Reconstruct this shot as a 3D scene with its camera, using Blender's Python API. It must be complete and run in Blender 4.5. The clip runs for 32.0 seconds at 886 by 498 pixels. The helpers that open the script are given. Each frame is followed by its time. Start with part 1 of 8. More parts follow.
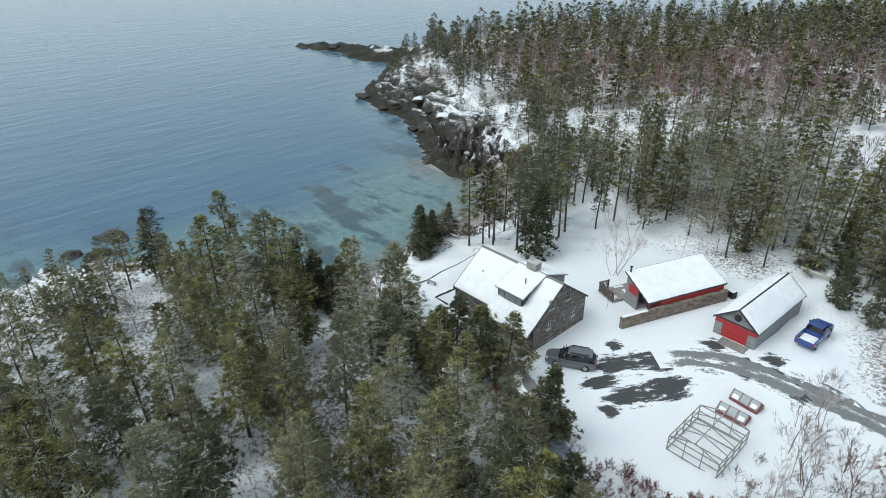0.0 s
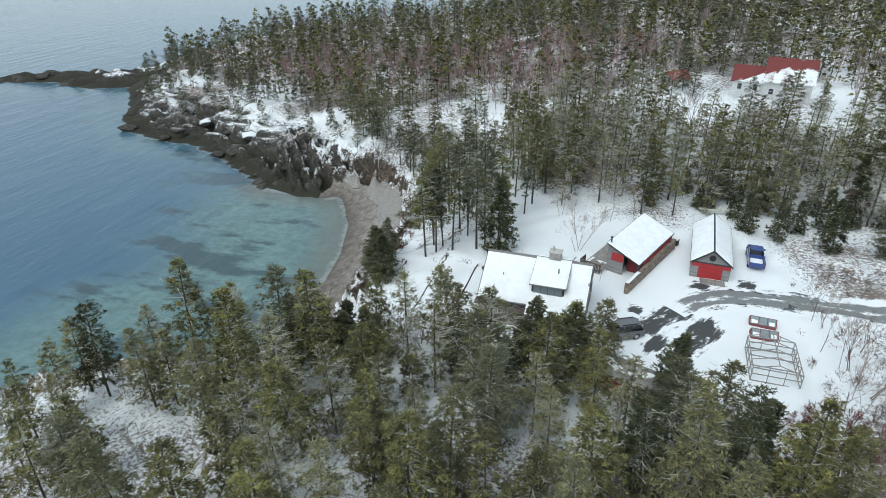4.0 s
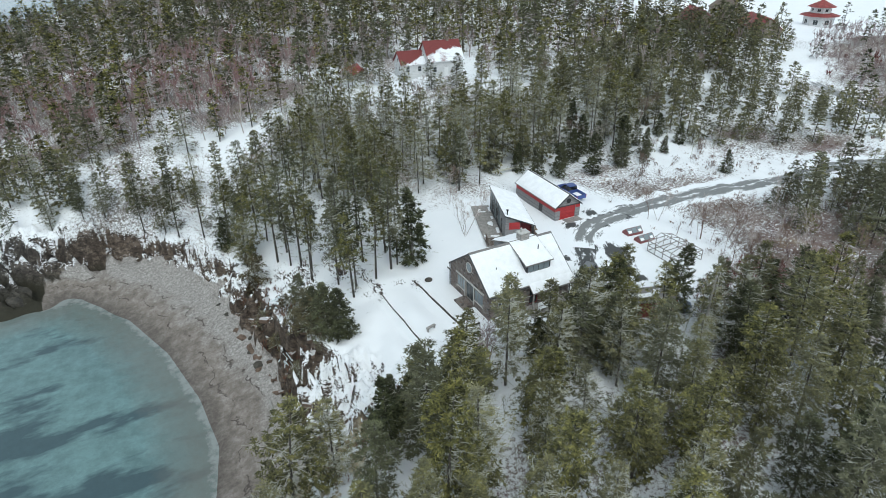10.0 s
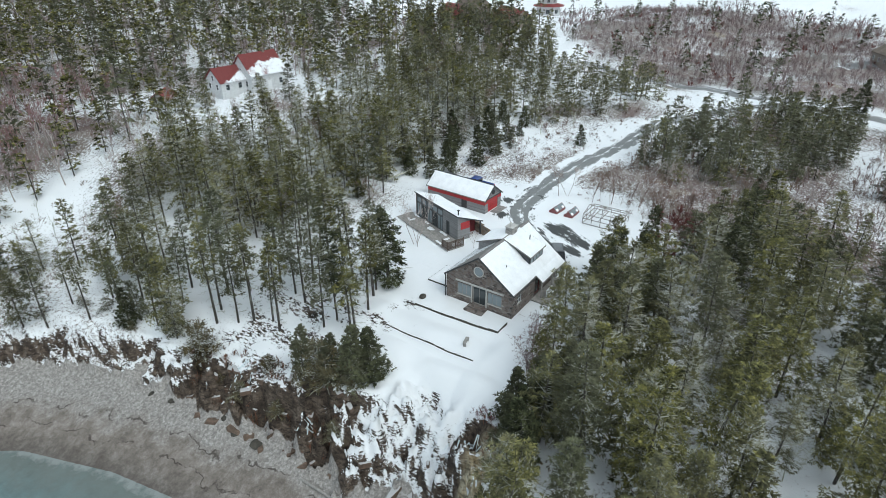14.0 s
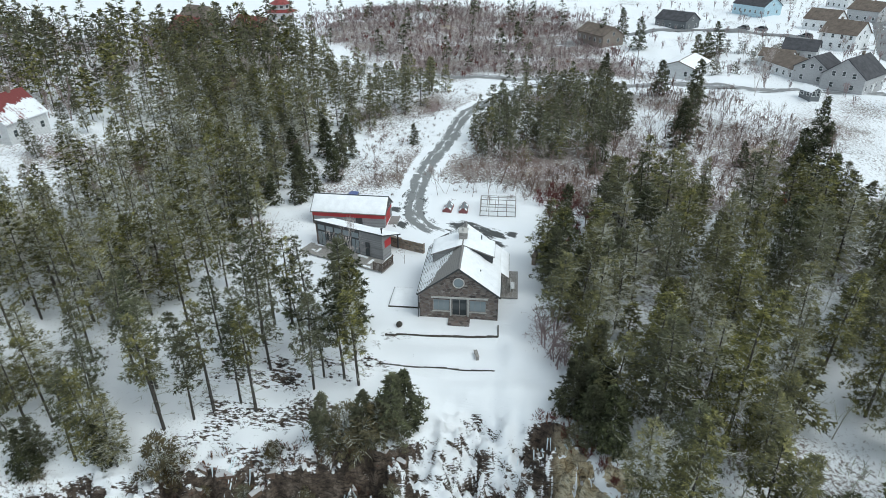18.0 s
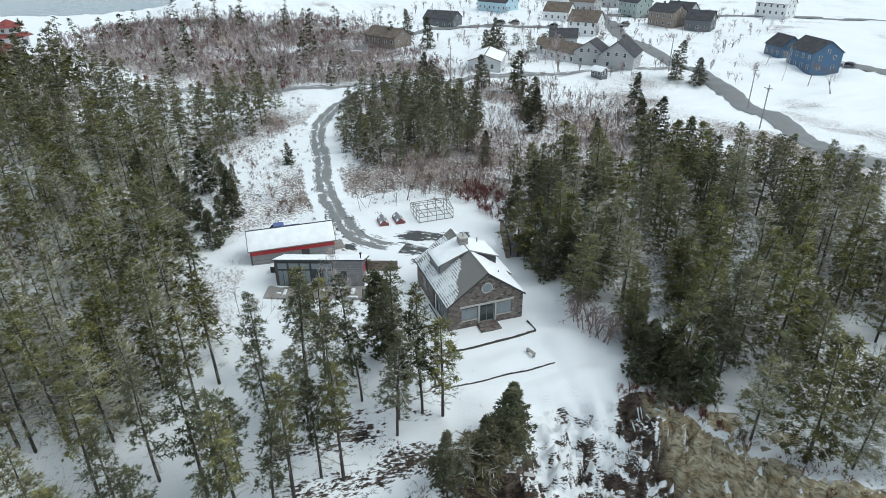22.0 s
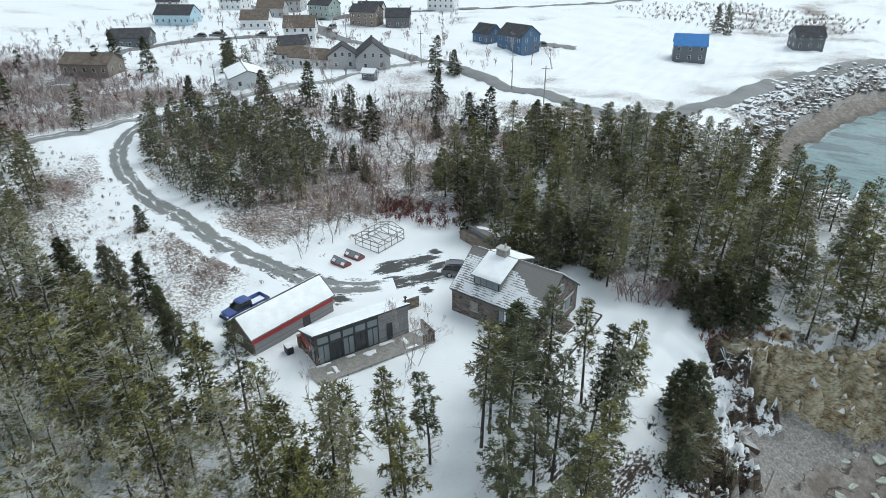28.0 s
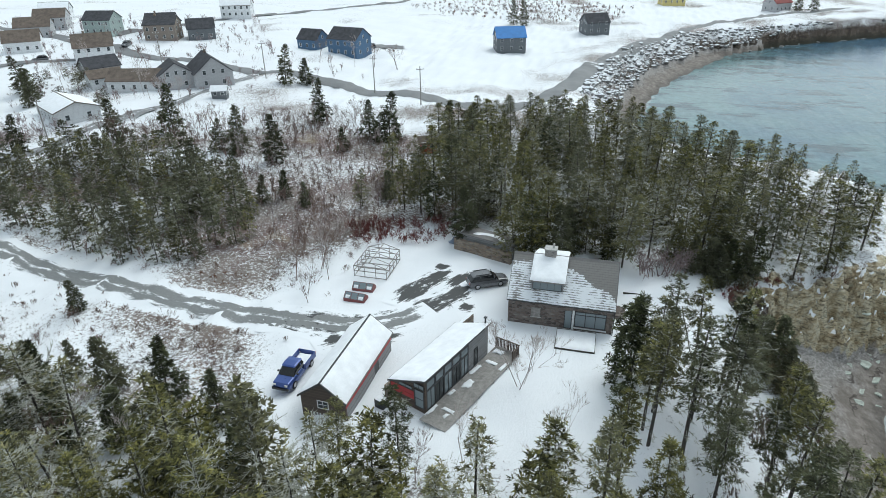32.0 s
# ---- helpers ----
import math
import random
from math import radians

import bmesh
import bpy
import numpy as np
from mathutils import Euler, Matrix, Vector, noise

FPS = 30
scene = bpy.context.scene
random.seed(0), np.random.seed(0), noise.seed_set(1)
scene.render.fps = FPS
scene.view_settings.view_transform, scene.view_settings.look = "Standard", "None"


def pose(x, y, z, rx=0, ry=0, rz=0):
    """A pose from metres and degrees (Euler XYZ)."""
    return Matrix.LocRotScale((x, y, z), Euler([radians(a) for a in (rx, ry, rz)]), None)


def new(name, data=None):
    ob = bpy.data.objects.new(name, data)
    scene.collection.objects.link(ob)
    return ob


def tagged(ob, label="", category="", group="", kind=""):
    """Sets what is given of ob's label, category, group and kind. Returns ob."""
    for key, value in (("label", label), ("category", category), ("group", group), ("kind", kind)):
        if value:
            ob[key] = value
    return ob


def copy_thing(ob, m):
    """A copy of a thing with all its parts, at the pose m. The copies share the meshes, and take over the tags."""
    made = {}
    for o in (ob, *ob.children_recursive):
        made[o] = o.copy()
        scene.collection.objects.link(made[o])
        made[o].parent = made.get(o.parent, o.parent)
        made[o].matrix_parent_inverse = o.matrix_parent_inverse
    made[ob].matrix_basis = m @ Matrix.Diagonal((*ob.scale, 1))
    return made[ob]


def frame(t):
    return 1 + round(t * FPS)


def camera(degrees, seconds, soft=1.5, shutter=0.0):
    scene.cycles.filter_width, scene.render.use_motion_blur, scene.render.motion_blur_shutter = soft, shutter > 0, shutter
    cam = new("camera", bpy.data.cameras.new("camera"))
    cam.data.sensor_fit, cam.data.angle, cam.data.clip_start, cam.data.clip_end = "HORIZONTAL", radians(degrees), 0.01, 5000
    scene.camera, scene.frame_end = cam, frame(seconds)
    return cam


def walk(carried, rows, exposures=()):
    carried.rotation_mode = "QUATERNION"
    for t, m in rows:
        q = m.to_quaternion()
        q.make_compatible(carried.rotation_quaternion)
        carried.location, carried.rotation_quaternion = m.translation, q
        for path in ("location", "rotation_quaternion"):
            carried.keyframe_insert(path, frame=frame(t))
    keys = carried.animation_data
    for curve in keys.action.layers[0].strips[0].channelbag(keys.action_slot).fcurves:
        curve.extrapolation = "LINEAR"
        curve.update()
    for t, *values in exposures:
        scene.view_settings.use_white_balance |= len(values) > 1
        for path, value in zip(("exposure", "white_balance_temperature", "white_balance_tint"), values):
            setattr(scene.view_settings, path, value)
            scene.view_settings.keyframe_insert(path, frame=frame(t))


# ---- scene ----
cam = camera(70.9, 32.0, soft=0.6)
# seconds, x, y, z, yaw, pitch, roll
PATH = [
    (0, 35.38, -43.64, 37.75, 47.27, -28.17, -0.38),
    (0.5, 32.33, -45.67, 37.72, 43.99, -28.14, -0.46),
    (1, 29.25, -47.66, 37.69, 40.70, -28.11, -0.53),
    (1.5, 26.10, -49.59, 37.67, 37.39, -28.09, -0.59),
    (2, 22.88, -51.42, 37.65, 34.04, -28.07, -0.64),
    (2.5, 19.60, -53.15, 37.63, 30.64, -28.05, -0.68),
    (4.5, 5.01, -57.55, 37.48, 14.91, -28.11, -0.49),
    (5, 1.12, -57.91, 37.50, 11.02, -28.12, -0.46),
    (5.5, -2.79, -58.13, 37.54, 7.19, -28.13, -0.43),
    (6, -6.68, -58.20, 37.62, 3.43, -28.15, -0.42),
    (6.5, -10.53, -58.13, 37.76, -0.29, -28.19, -0.43),
    (7, -14.34, -57.89, 37.94, -4.05, -28.25, -0.46),
    (7.5, -18.12, -57.45, 38.17, -7.89, -28.31, -0.50),
    (8, -21.85, -56.75, 38.41, -11.86, -28.38, -0.53),
    (8.5, -25.50, -55.77, 38.63, -15.93, -28.44, -0.55),
    (9, -29.03, -54.49, 38.80, -20.01, -28.47, -0.55),
    (9.5, -32.42, -52.87, 38.88, -24.01, -28.48, -0.54),
    (10, -35.64, -50.94, 38.87, -27.92, -28.47, -0.49),
    (10.5, -38.70, -48.73, 38.80, -31.74, -28.44, -0.42),
    (11, -41.56, -46.30, 38.68, -35.47, -28.41, -0.34),
    (11.5, -44.23, -43.71, 38.55, -39.07, -28.37, -0.26),
    (12, -46.71, -41.02, 38.42, -42.51, -28.32, -0.21),
    (12.5, -49.00, -38.27, 38.31, -45.76, -28.27, -0.17),
    (13, -51.12, -35.49, 38.22, -48.87, -28.22, -0.17),
    (13.5, -53.09, -32.69, 38.15, -51.96, -28.17, -0.19),
    (14, -54.92, -29.86, 38.08, -55.11, -28.12, -0.24),
    (14.5, -56.60, -27.00, 38.02, -58.37, -28.08, -0.30),
    (16.5, -60.01, -14.35, 37.83, -73.63, -27.98, -0.43),
    (17, -60.41, -11.16, 37.97, -77.05, -28.01, -0.49),
    (17.5, -60.74, -7.90, 38.10, -80.39, -28.03, -0.52),
    (18, -60.97, -4.55, 38.18, -83.68, -28.05, -0.51),
    (18.5, -61.06, -1.14, 38.21, -86.95, -28.04, -0.48),
    (19, -60.95, 2.30, 38.20, -90.20, -28.03, -0.46),
    (19.5, -60.61, 5.73, 38.15, -93.45, -27.99, -0.44),
    (20, -60.03, 9.15, 38.06, -96.67, -27.93, -0.43),
    (20.5, -59.23, 12.54, 37.96, -99.86, -27.86, -0.43),
    (21, -58.22, 15.88, 37.86, -103.01, -27.79, -0.43),
    (21.5, -57.02, 19.15, 37.78, -106.15, -27.73, -0.43),
    (22, -55.65, 22.34, 37.71, -109.29, -27.67, -0.44),
    (22.5, -54.11, 25.43, 37.67, -112.47, -27.63, -0.43),
    (23, -52.43, 28.41, 37.64, -115.68, -27.60, -0.42),
    (23.5, -50.59, 31.27, 37.62, -118.89, -27.57, -0.39),
    (24, -48.60, 34.00, 37.61, -122.05, -27.55, -0.36),
    (24.5, -46.48, 36.61, 37.61, -125.12, -27.53, -0.34),
    (25, -44.27, 39.09, 37.61, -128.08, -27.52, -0.33),
    (25.5, -41.98, 41.48, 37.62, -130.92, -27.51, -0.34),
    (27.5, -31.53, 49.30, 37.73, -140.42, -27.55, -0.46),
    (28, -28.66, 50.80, 37.68, -142.95, -27.55, -0.51),
    (28.5, -25.72, 52.22, 37.63, -145.54, -27.55, -0.57),
    (29, -22.69, 53.58, 37.61, -148.19, -27.56, -0.61),
    (29.5, -19.53, 54.85, 37.62, -150.89, -27.57, -0.66),
    (30, -16.25, 56.00, 37.64, -153.64, -27.59, -0.71),
    (30.5, -12.88, 57.01, 37.67, -156.42, -27.61, -0.76),
    (31, -9.46, 57.88, 37.70, -159.21, -27.63, -0.82),
    (31.5, -6.02, 58.63, 37.73, -162.02, -27.64, -0.88),
    (32, -2.57, 59.32, 37.75, -164.83, -27.65, -0.93),
]
walk(cam, [(t, pose(x, y, z, 90 + pitch, 0, yaw) @ pose(0, 0, 0, 0, 0, roll)) for t, x, y, z, yaw, pitch, roll in PATH],
     exposures=[(0.0, 0.60, 6250, 1), (32.0, 0.56, 6300, 1)])

# ---- light: overcast winter day ----
world = bpy.data.worlds.new("overcast_sky")
scene.world = world
world.use_nodes = True
wn, wl = world.node_tree.nodes, world.node_tree.links
sky = wn.new("ShaderNodeTexSky")
sky.sky_type, sky.sun_disc = "NISHITA", False
sky.sun_elevation, sky.sun_rotation = radians(52), radians(200)
sky.air_density, sky.dust_density, sky.ozone_density = 1.0, 1.0, 1.0
grey = wn.new("ShaderNodeHueSaturation")
grey.inputs["Saturation"].default_value = 0.38
wl.new(sky.outputs[0], grey.inputs["Color"])
cloud = wn.new("ShaderNodeMix")
cloud.data_type = "RGBA"
cloud.inputs[0].default_value = 0.6
cloud.inputs[7].default_value = (3.0, 3.3, 3.65, 1)
wl.new(grey.outputs[0], cloud.inputs[6])
wl.new(cloud.outputs[2], wn["Background"].inputs[0])
wn["Background"].inputs[1].default_value = 0.15
sun_data = bpy.data.lights.new("sun", "SUN")
sun_data.energy, sun_data.angle, sun_data.color = 0.95, radians(40), (1.0, 0.98, 0.955)
sun = new("sun", sun_data)
sun.rotation_euler = (radians(38), 0, radians(-20))

# ---- materials ----
def material(name):
    m = bpy.data.materials.new(name)
    m.use_nodes = True
    return m, m.node_tree.nodes, m.node_tree.links, m.node_tree.nodes["Principled BSDF"]


def noise_node(n, l, scale, detail=4.0, rough=0.6, coord=None, kind="ShaderNodeTexNoise"):
    t = n.new(kind)
    t.inputs["Scale"].default_value = scale
    if kind == "ShaderNodeTexNoise":
        t.inputs["Detail"].default_value, t.inputs["Roughness"].default_value = detail, rough
    if coord is not None:
        l.new(coord, t.inputs["Vector"])
    return t


def ramp(n, l, src, stops):
    r = n.new("ShaderNodeValToRGB")
    e = r.color_ramp.elements
    while len(e) < len(stops):
        e.new(0.5)
    for el, (p, c) in zip(e, stops):
        el.position, el.color = p, ((c, c, c, 1) if isinstance(c, (int, float)) else (*c, 1))
    l.new(src, r.inputs[0])
    return r.outputs[0]


def mix(n, l, fac, a, b, mode="MIX"):
    x = n.new("ShaderNodeMix")
    x.data_type, x.blend_type = "RGBA", mode
    for sock, v in ((x.inputs[0], fac), (x.inputs[6], a), (x.inputs[7], b)):
        if isinstance(v, (int, float)):
            sock.default_value = v
        elif isinstance(v, tuple):
            sock.default_value = (*v, 1)
        else:
            l.new(v, sock)
    return x.outputs[2]


def calc(n, l, op, a, b=0.0, c=0.0):
    x = n.new("ShaderNodeMath")
    x.operation = op
    for sock, v in zip(x.inputs, (a, b, c)):
        if isinstance(v, (int, float)):
            sock.default_value = v
        else:
            l.new(v, sock)
    return x.outputs[0]


def bump(n, l, bsdf, height, strength=0.5, dist=0.05):
    b = n.new("ShaderNodeBump")
    b.inputs["Strength"].default_value, b.inputs["Distance"].default_value = strength, dist
    l.new(height, b.inputs["Height"])
    l.new(b.outputs[0], bsdf.inputs["Normal"])


def place_coord(n):
    return n.new("ShaderNodeNewGeometry").outputs["Position"]


def object_coord(n):
    return n.new("ShaderNodeTexCoord").outputs["Object"]


def plain(name, colour, rough=0.6, metal=0.0, vary=0.25, scale=3.0, grain=40.0, relief=0.15):
    """A surface with broad blotches and fine grain."""
    m, n, l, b = material(name)
    co = object_coord(n)
    big = noise_node(n, l, scale, 3, 0.6, co)
    fine = noise_node(n, l, grain, 3, 0.6, co)
    dark = tuple(c * (1 - vary) for c in colour)
    lite = tuple(min(1, c * (1 + vary)) for c in colour)
    c1 = mix(n, l, ramp(n, l, big.outputs[0], [(0.3, 0.0), (0.7, 1.0)]), dark, lite)
    c2 = mix(n, l, 0.25, c1, ramp(n, l, fine.outputs[0], [(0.3, 0.2), (0.7, 0.9)]), "OVERLAY")
    l.new(c2, b.inputs["Base Color"])
    b.inputs["Roughness"].default_value, b.inputs["Metallic"].default_value = rough, metal
    if rough >= 0.85:
        b.inputs["Specular IOR Level"].default_value = 0.12
    if relief:
        bump(n, l, b, fine.outputs[0], relief, 0.02)
    return m


def boards(name, colour, width=0.14, axis=2, rough=0.8, vary=0.3):
    """Weathered boards or shingle courses, with a dark joint every width along an axis."""
    m, n, l, b = material(name)
    co = object_coord(n)
    sep = n.new("ShaderNodeSeparateXYZ")
    l.new(co, sep.inputs[0])
    u = calc(n, l, "DIVIDE", sep.outputs[axis], width)
    fr = calc(n, l, "FRACT", u)
    idx = calc(n, l, "FLOOR", u)
    wn_ = n.new("ShaderNodeTexWhiteNoise")
    wn_.noise_dimensions = "1D"
    l.new(idx, wn_.inputs["W"])
    joint = ramp(n, l, fr, [(0.0, 0.25), (0.1, 1.0), (0.92, 1.0), (1.0, 0.4)])
    big = noise_node(n, l, 1.3, 4, 0.65, co)
    dark = tuple(c * (1 - vary) for c in colour)
    lite = tuple(min(1, c * (1 + vary)) for c in colour)
    c1 = mix(n, l, calc(n, l, "ADD", calc(n, l, "MULTIPLY", wn_.outputs[0], 0.55), calc(n, l, "MULTIPLY", big.outputs[0], 0.45)), dark, lite)
    c2 = mix(n, l, 0.8, c1, joint, "MULTIPLY")
    l.new(c2, b.inputs["Base Color"])
    b.inputs["Roughness"].default_value = rough
    bump(n, l, b, joint, 0.4, 0.02)
    return m


def masonry(name, tones, joint, su=2.2, sv=4.5):
    """Coursed rubble of mixed stones in a paler mortar, laid in the object's own coordinates."""
    m, n, l, b = material(name)
    co = object_coord(n)
    mp = n.new("ShaderNodeMapping")
    mp.inputs["Scale"].default_value = (su, su, sv)
    l.new(co, mp.inputs[0])
    warp = noise_node(n, l, 3.0, 2, 0.5, co)
    add = mix(n, l, 0.12, mp.outputs[0], warp.outputs[1], "ADD")
    v = n.new("ShaderNodeTexVoronoi")
    v.feature = "F1"
    l.new(add, v.inputs["Vector"])
    v.inputs["Scale"].default_value = 1.0
    e = n.new("ShaderNodeTexVoronoi")
    e.feature = "DISTANCE_TO_EDGE"
    e.inputs["Scale"].default_value = 1.0
    l.new(add, e.inputs["Vector"])
    sep = n.new("ShaderNodeSeparateColor")
    l.new(v.outputs["Color"], sep.inputs[0])
    stones = ramp(n, l, sep.outputs[0], [(i / (len(tones) - 1), t) for i, t in enumerate(tones)])
    fine = noise_node(n, l, 18, 4, 0.7, co)
    stones = mix(n, l, 0.5, stones, ramp(n, l, fine.outputs[0], [(0.25, 0.15), (0.75, 0.9)]), "OVERLAY")
    gap = ramp(n, l, e.outputs["Distance"], [(0.02, 0.0), (0.10, 1.0)])
    l.new(mix(n, l, gap, joint, stones), b.inputs["Base Color"])
    b.inputs["Roughness"].default_value = 0.9
    bump(n, l, b, mix(n, l, 0.3, gap, fine.outputs[0]), 0.8, 0.05)
    return m


def needles(name, tip, mid, dark):
    """Evergreen sprays: each spray a tone of its own, each tree a little greener or greyer; dark clumps paint the
    crown's inner shade.
    """
    m, n, l, b = material(name)
    g = n.new("ShaderNodeNewGeometry")
    oi = n.new("ShaderNodeObjectInfo")
    patch = noise_node(n, l, 0.35, 2, 0.5, g.outputs["Position"])
    # noise clumps fall to near black: shade between boughs put into the needle colour
    clump_shade = noise_node(n, l, 1.1, 3, 0.6, g.outputs["Position"])
    shade = calc(n, l, "ADD", calc(n, l, "MULTIPLY", g.outputs["Random Per Island"], 0.45), calc(n, l, "MULTIPLY_ADD", clump_shade.outputs[0], 1.7, -0.58))
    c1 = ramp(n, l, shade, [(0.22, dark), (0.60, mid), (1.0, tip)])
    tone = calc(n, l, "MULTIPLY_ADD", oi.outputs["Random"], 0.5, calc(n, l, "MULTIPLY", patch.outputs[0], 0.5))
    c2 = mix(n, l, ramp(n, l, tone, [(0.3, 0.05), (0.8, 0.65)]), c1, (0.185, 0.18, 0.125))
    each = n.new("ShaderNodeAttribute")
    each.attribute_name = "tree_tone"
    own = calc(n, l, "FRACT", calc(n, l, "MULTIPLY_ADD", oi.outputs["Random"], 7.31, each.outputs["Fac"]))
    stand = noise_node(n, l, 0.16, 2, 0.5, g.outputs["Position"])
    lum = calc(n, l, "ADD", calc(n, l, "MULTIPLY", own, 0.7), calc(n, l, "MULTIPLY", stand.outputs[0], 1.3))
    c2 = mix(n, l, 1.0, c2, ramp(n, l, calc(n, l, "MULTIPLY", lum, 0.5), [(0.2, 0.58), (0.75, 1.35)]), "MULTIPLY")
    l.new(c2, b.inputs["Base Color"])
    b.inputs["Roughness"].default_value = 0.95
    b.inputs["Specular IOR Level"].default_value = 0.03
    return m


def ground_material():
    m, n, l, b = material("snowy_ground")
    geo = n.new("ShaderNodeNewGeometry")
    co = geo.outputs["Position"]
    at = n.new("ShaderNodeAttribute")
    at.attribute_name = "cover"
    sep = n.new("ShaderNodeSeparateColor")
    l.new(at.outputs["Color"], sep.inputs[0])
    bare, scrub, beach = sep.outputs[0], sep.outputs[1], sep.outputs[2]
    # snow, with faint hollows
    s_big = noise_node(n, l, 0.25, 4, 0.6, co)
    snow = mix(n, l, s_big.outputs[0], (0.80, 0.82, 0.852), (0.875, 0.89, 0.912))
    # dead grass, litter and leafless low growth poking through
    litter_n = noise_node(n, l, 2.6, 8, 0.86, co)
    litter_big = noise_node(n, l, 0.12, 3, 0.6, co)
    hue = noise_node(n, l, 0.07, 3, 0.6, co)
    litter = ramp(n, l, hue.outputs[0], [(0.3, (0.14, 0.125, 0.115)), (0.5, (0.20, 0.165, 0.145)), (0.62, (0.17, 0.12, 0.112)), (0.75, (0.28, 0.225, 0.15))])
    amount = calc(n, l, "ADD", calc(n, l, "MULTIPLY", litter_n.outputs[0], 0.86), calc(n, l, "MULTIPLY", litter_big.outputs[0], 0.14))
    level = calc(n, l, "SUBTRACT", 0.80, calc(n, l, "MULTIPLY", scrub, 0.36))
    lit_soft = ramp(n, l, calc(n, l, "ADD", calc(n, l, "SUBTRACT", amount, level), 0.5), [(0.485, 0.0), (0.53, 1.0)])
    top = mix(n, l, lit_soft, snow, litter)
    # rock on the steep faces: dark with tawny beds, blacker towards the tide, snow on the ledges
    rk = n.new("ShaderNodeAttribute")
    rk.attribute_name = "rock"
    rsep = n.new("ShaderNodeSeparateColor")
    l.new(rk.outputs["Color"], rsep.inputs[0])
    r_n = noise_node(n, l, 0.8, 8, 0.78, co)
    mp = n.new("ShaderNodeMapping")
    mp.inputs["Scale"].default_value = (0.45, 0.45, 1.5)
    mp.inputs["Rotation"].default_value = (0.55, 0.35, 0.4)
    l.new(co, mp.inputs[0])
    strata = noise_node(n, l, 2.8, 8, 0.8, mp.outputs[0])
    brown = ramp(n, l, r_n.outputs[0], [(0.34, (0.022, 0.018, 0.016)), (0.48, (0.075, 0.055, 0.042)), (0.60, (0.16, 0.125, 0.10)), (0.72, (0.27, 0.23, 0.19))])
    tan = ramp(n, l, r_n.outputs[0], [(0.32, (0.13, 0.085, 0.045)), (0.44, (0.40, 0.32, 0.20)), (0.56, (0.60, 0.53, 0.39)), (0.70, (0.50, 0.51, 0.43))])
    slaty = ramp(n, l, r_n.outputs[0], [(0.36, (0.016, 0.016, 0.016)), (0.52, (0.07, 0.064, 0.058)), (0.70, (0.20, 0.185, 0.165))])
    brown = mix(n, l, rsep.outputs[1], brown, slaty)
    rock = mix(n, l, rsep.outputs[0], brown, tan)
    beds = n.new("ShaderNodeTexVoronoi")
    beds.feature = "DISTANCE_TO_EDGE"
    beds.inputs["Scale"].default_value = 1.05
    warp = mix(n, l, 0.35, mp.outputs[0], r_n.outputs[1], "ADD")
    l.new(warp, beds.inputs["Vector"])
    rock = mix(n, l, 0.85, rock, ramp(n, l, strata.outputs[0], [(0.40, 0.12), (0.50, 1.0)]), "MULTIPLY")
    rock = mix(n, l, 0.3, rock, ramp(n, l, beds.outputs["Distance"], [(0.01, 0.1), (0.10, 1.0)]), "MULTIPLY")
    sx = n.new("ShaderNodeSeparateXYZ")
    l.new(co, sx.inputs[0])
    wet = ramp(n, l, calc(n, l, "ADD", calc(n, l, "MULTIPLY_ADD", sx.outputs[2], 0.1, 1.2), calc(n, l, "MULTIPLY", r_n.outputs[0], 0.12)), [(0.16, 1.0), (0.36, 0.0)])
    wet = calc(n, l, "MULTIPLY", wet, calc(n, l, "SUBTRACT", 1.0, rsep.outputs[0]))
    rock = mix(n, l, wet, rock, mix(n, l, strata.outputs[0], (0.010, 0.011, 0.010), (0.055, 0.05, 0.032)))
    sn = n.new("ShaderNodeSeparateXYZ")
    l.new(geo.outputs["Normal"], sn.inputs[0])
    steep = calc(n, l, "ADD", sn.outputs[2], calc(n, l, "MULTIPLY", calc(n, l, "SUBTRACT", strata.outputs[0], 0.5), 0.5))
    steep = calc(n, l, "ADD", steep, calc(n, l, "MULTIPLY", calc(n, l, "SUBTRACT", r_n.outputs[0], 0.5), 0.5))
    steep = calc(n, l, "SUBTRACT", steep, calc(n, l, "ADD", calc(n, l, "MULTIPLY", wet, 0.6), calc(n, l, "MULTIPLY", calc(n, l, "MULTIPLY", rsep.outputs[0], 0.6), ramp(n, l, sn.outputs[2], [(0.86, 1.0), (0.96, 0.0)]))))
    steep = calc(n, l, "SUBTRACT", steep, calc(n, l, "MULTIPLY", rsep.outputs[1], -0.12))
    steep = calc(n, l, "ADD", steep, calc(n, l, "MULTIPLY", rsep.outputs[2], 1.0))
    hatch_mp = n.new("ShaderNodeMapping")
    hatch_mp.inputs["Scale"].default_value = (0.9, 0.35, 1.6)
    l.new(co, hatch_mp.inputs[0])
    hatch = noise_node(n, l, 3.8, 6, 0.72, hatch_mp.outputs[0])
    steep = calc(n, l, "ADD", steep, calc(n, l, "MULTIPLY", calc(n, l, "MULTIPLY", calc(n, l, "SUBTRACT", hatch.outputs[0], 0.5), 1.7), ramp(n, l, sn.outputs[2], [(0.90, 1.0), (0.975, 0.0)])))
    steep = calc(n, l, "SUBTRACT", steep, calc(n, l, "MULTIPLY", ramp(n, l, calc(n, l, "MULTIPLY_ADD", sx.outputs[2], 0.1, 1.0), [(0.24, 1.0), (0.46, 0.0)]), calc(n, l, "MULTIPLY_ADD", rsep.outputs[1], 0.15, 0.3)))
    bare_rock = ramp(n, l, steep, [(0.60, 1.0), (0.68, 0.0)])
    top = mix(n, l, bare_rock, top, rock)
    # shingle beach: pale stones above, wet sand below, lines of dark weed left by the tide
    peb = noise_node(n, l, 3.2, 8, 0.85, co)
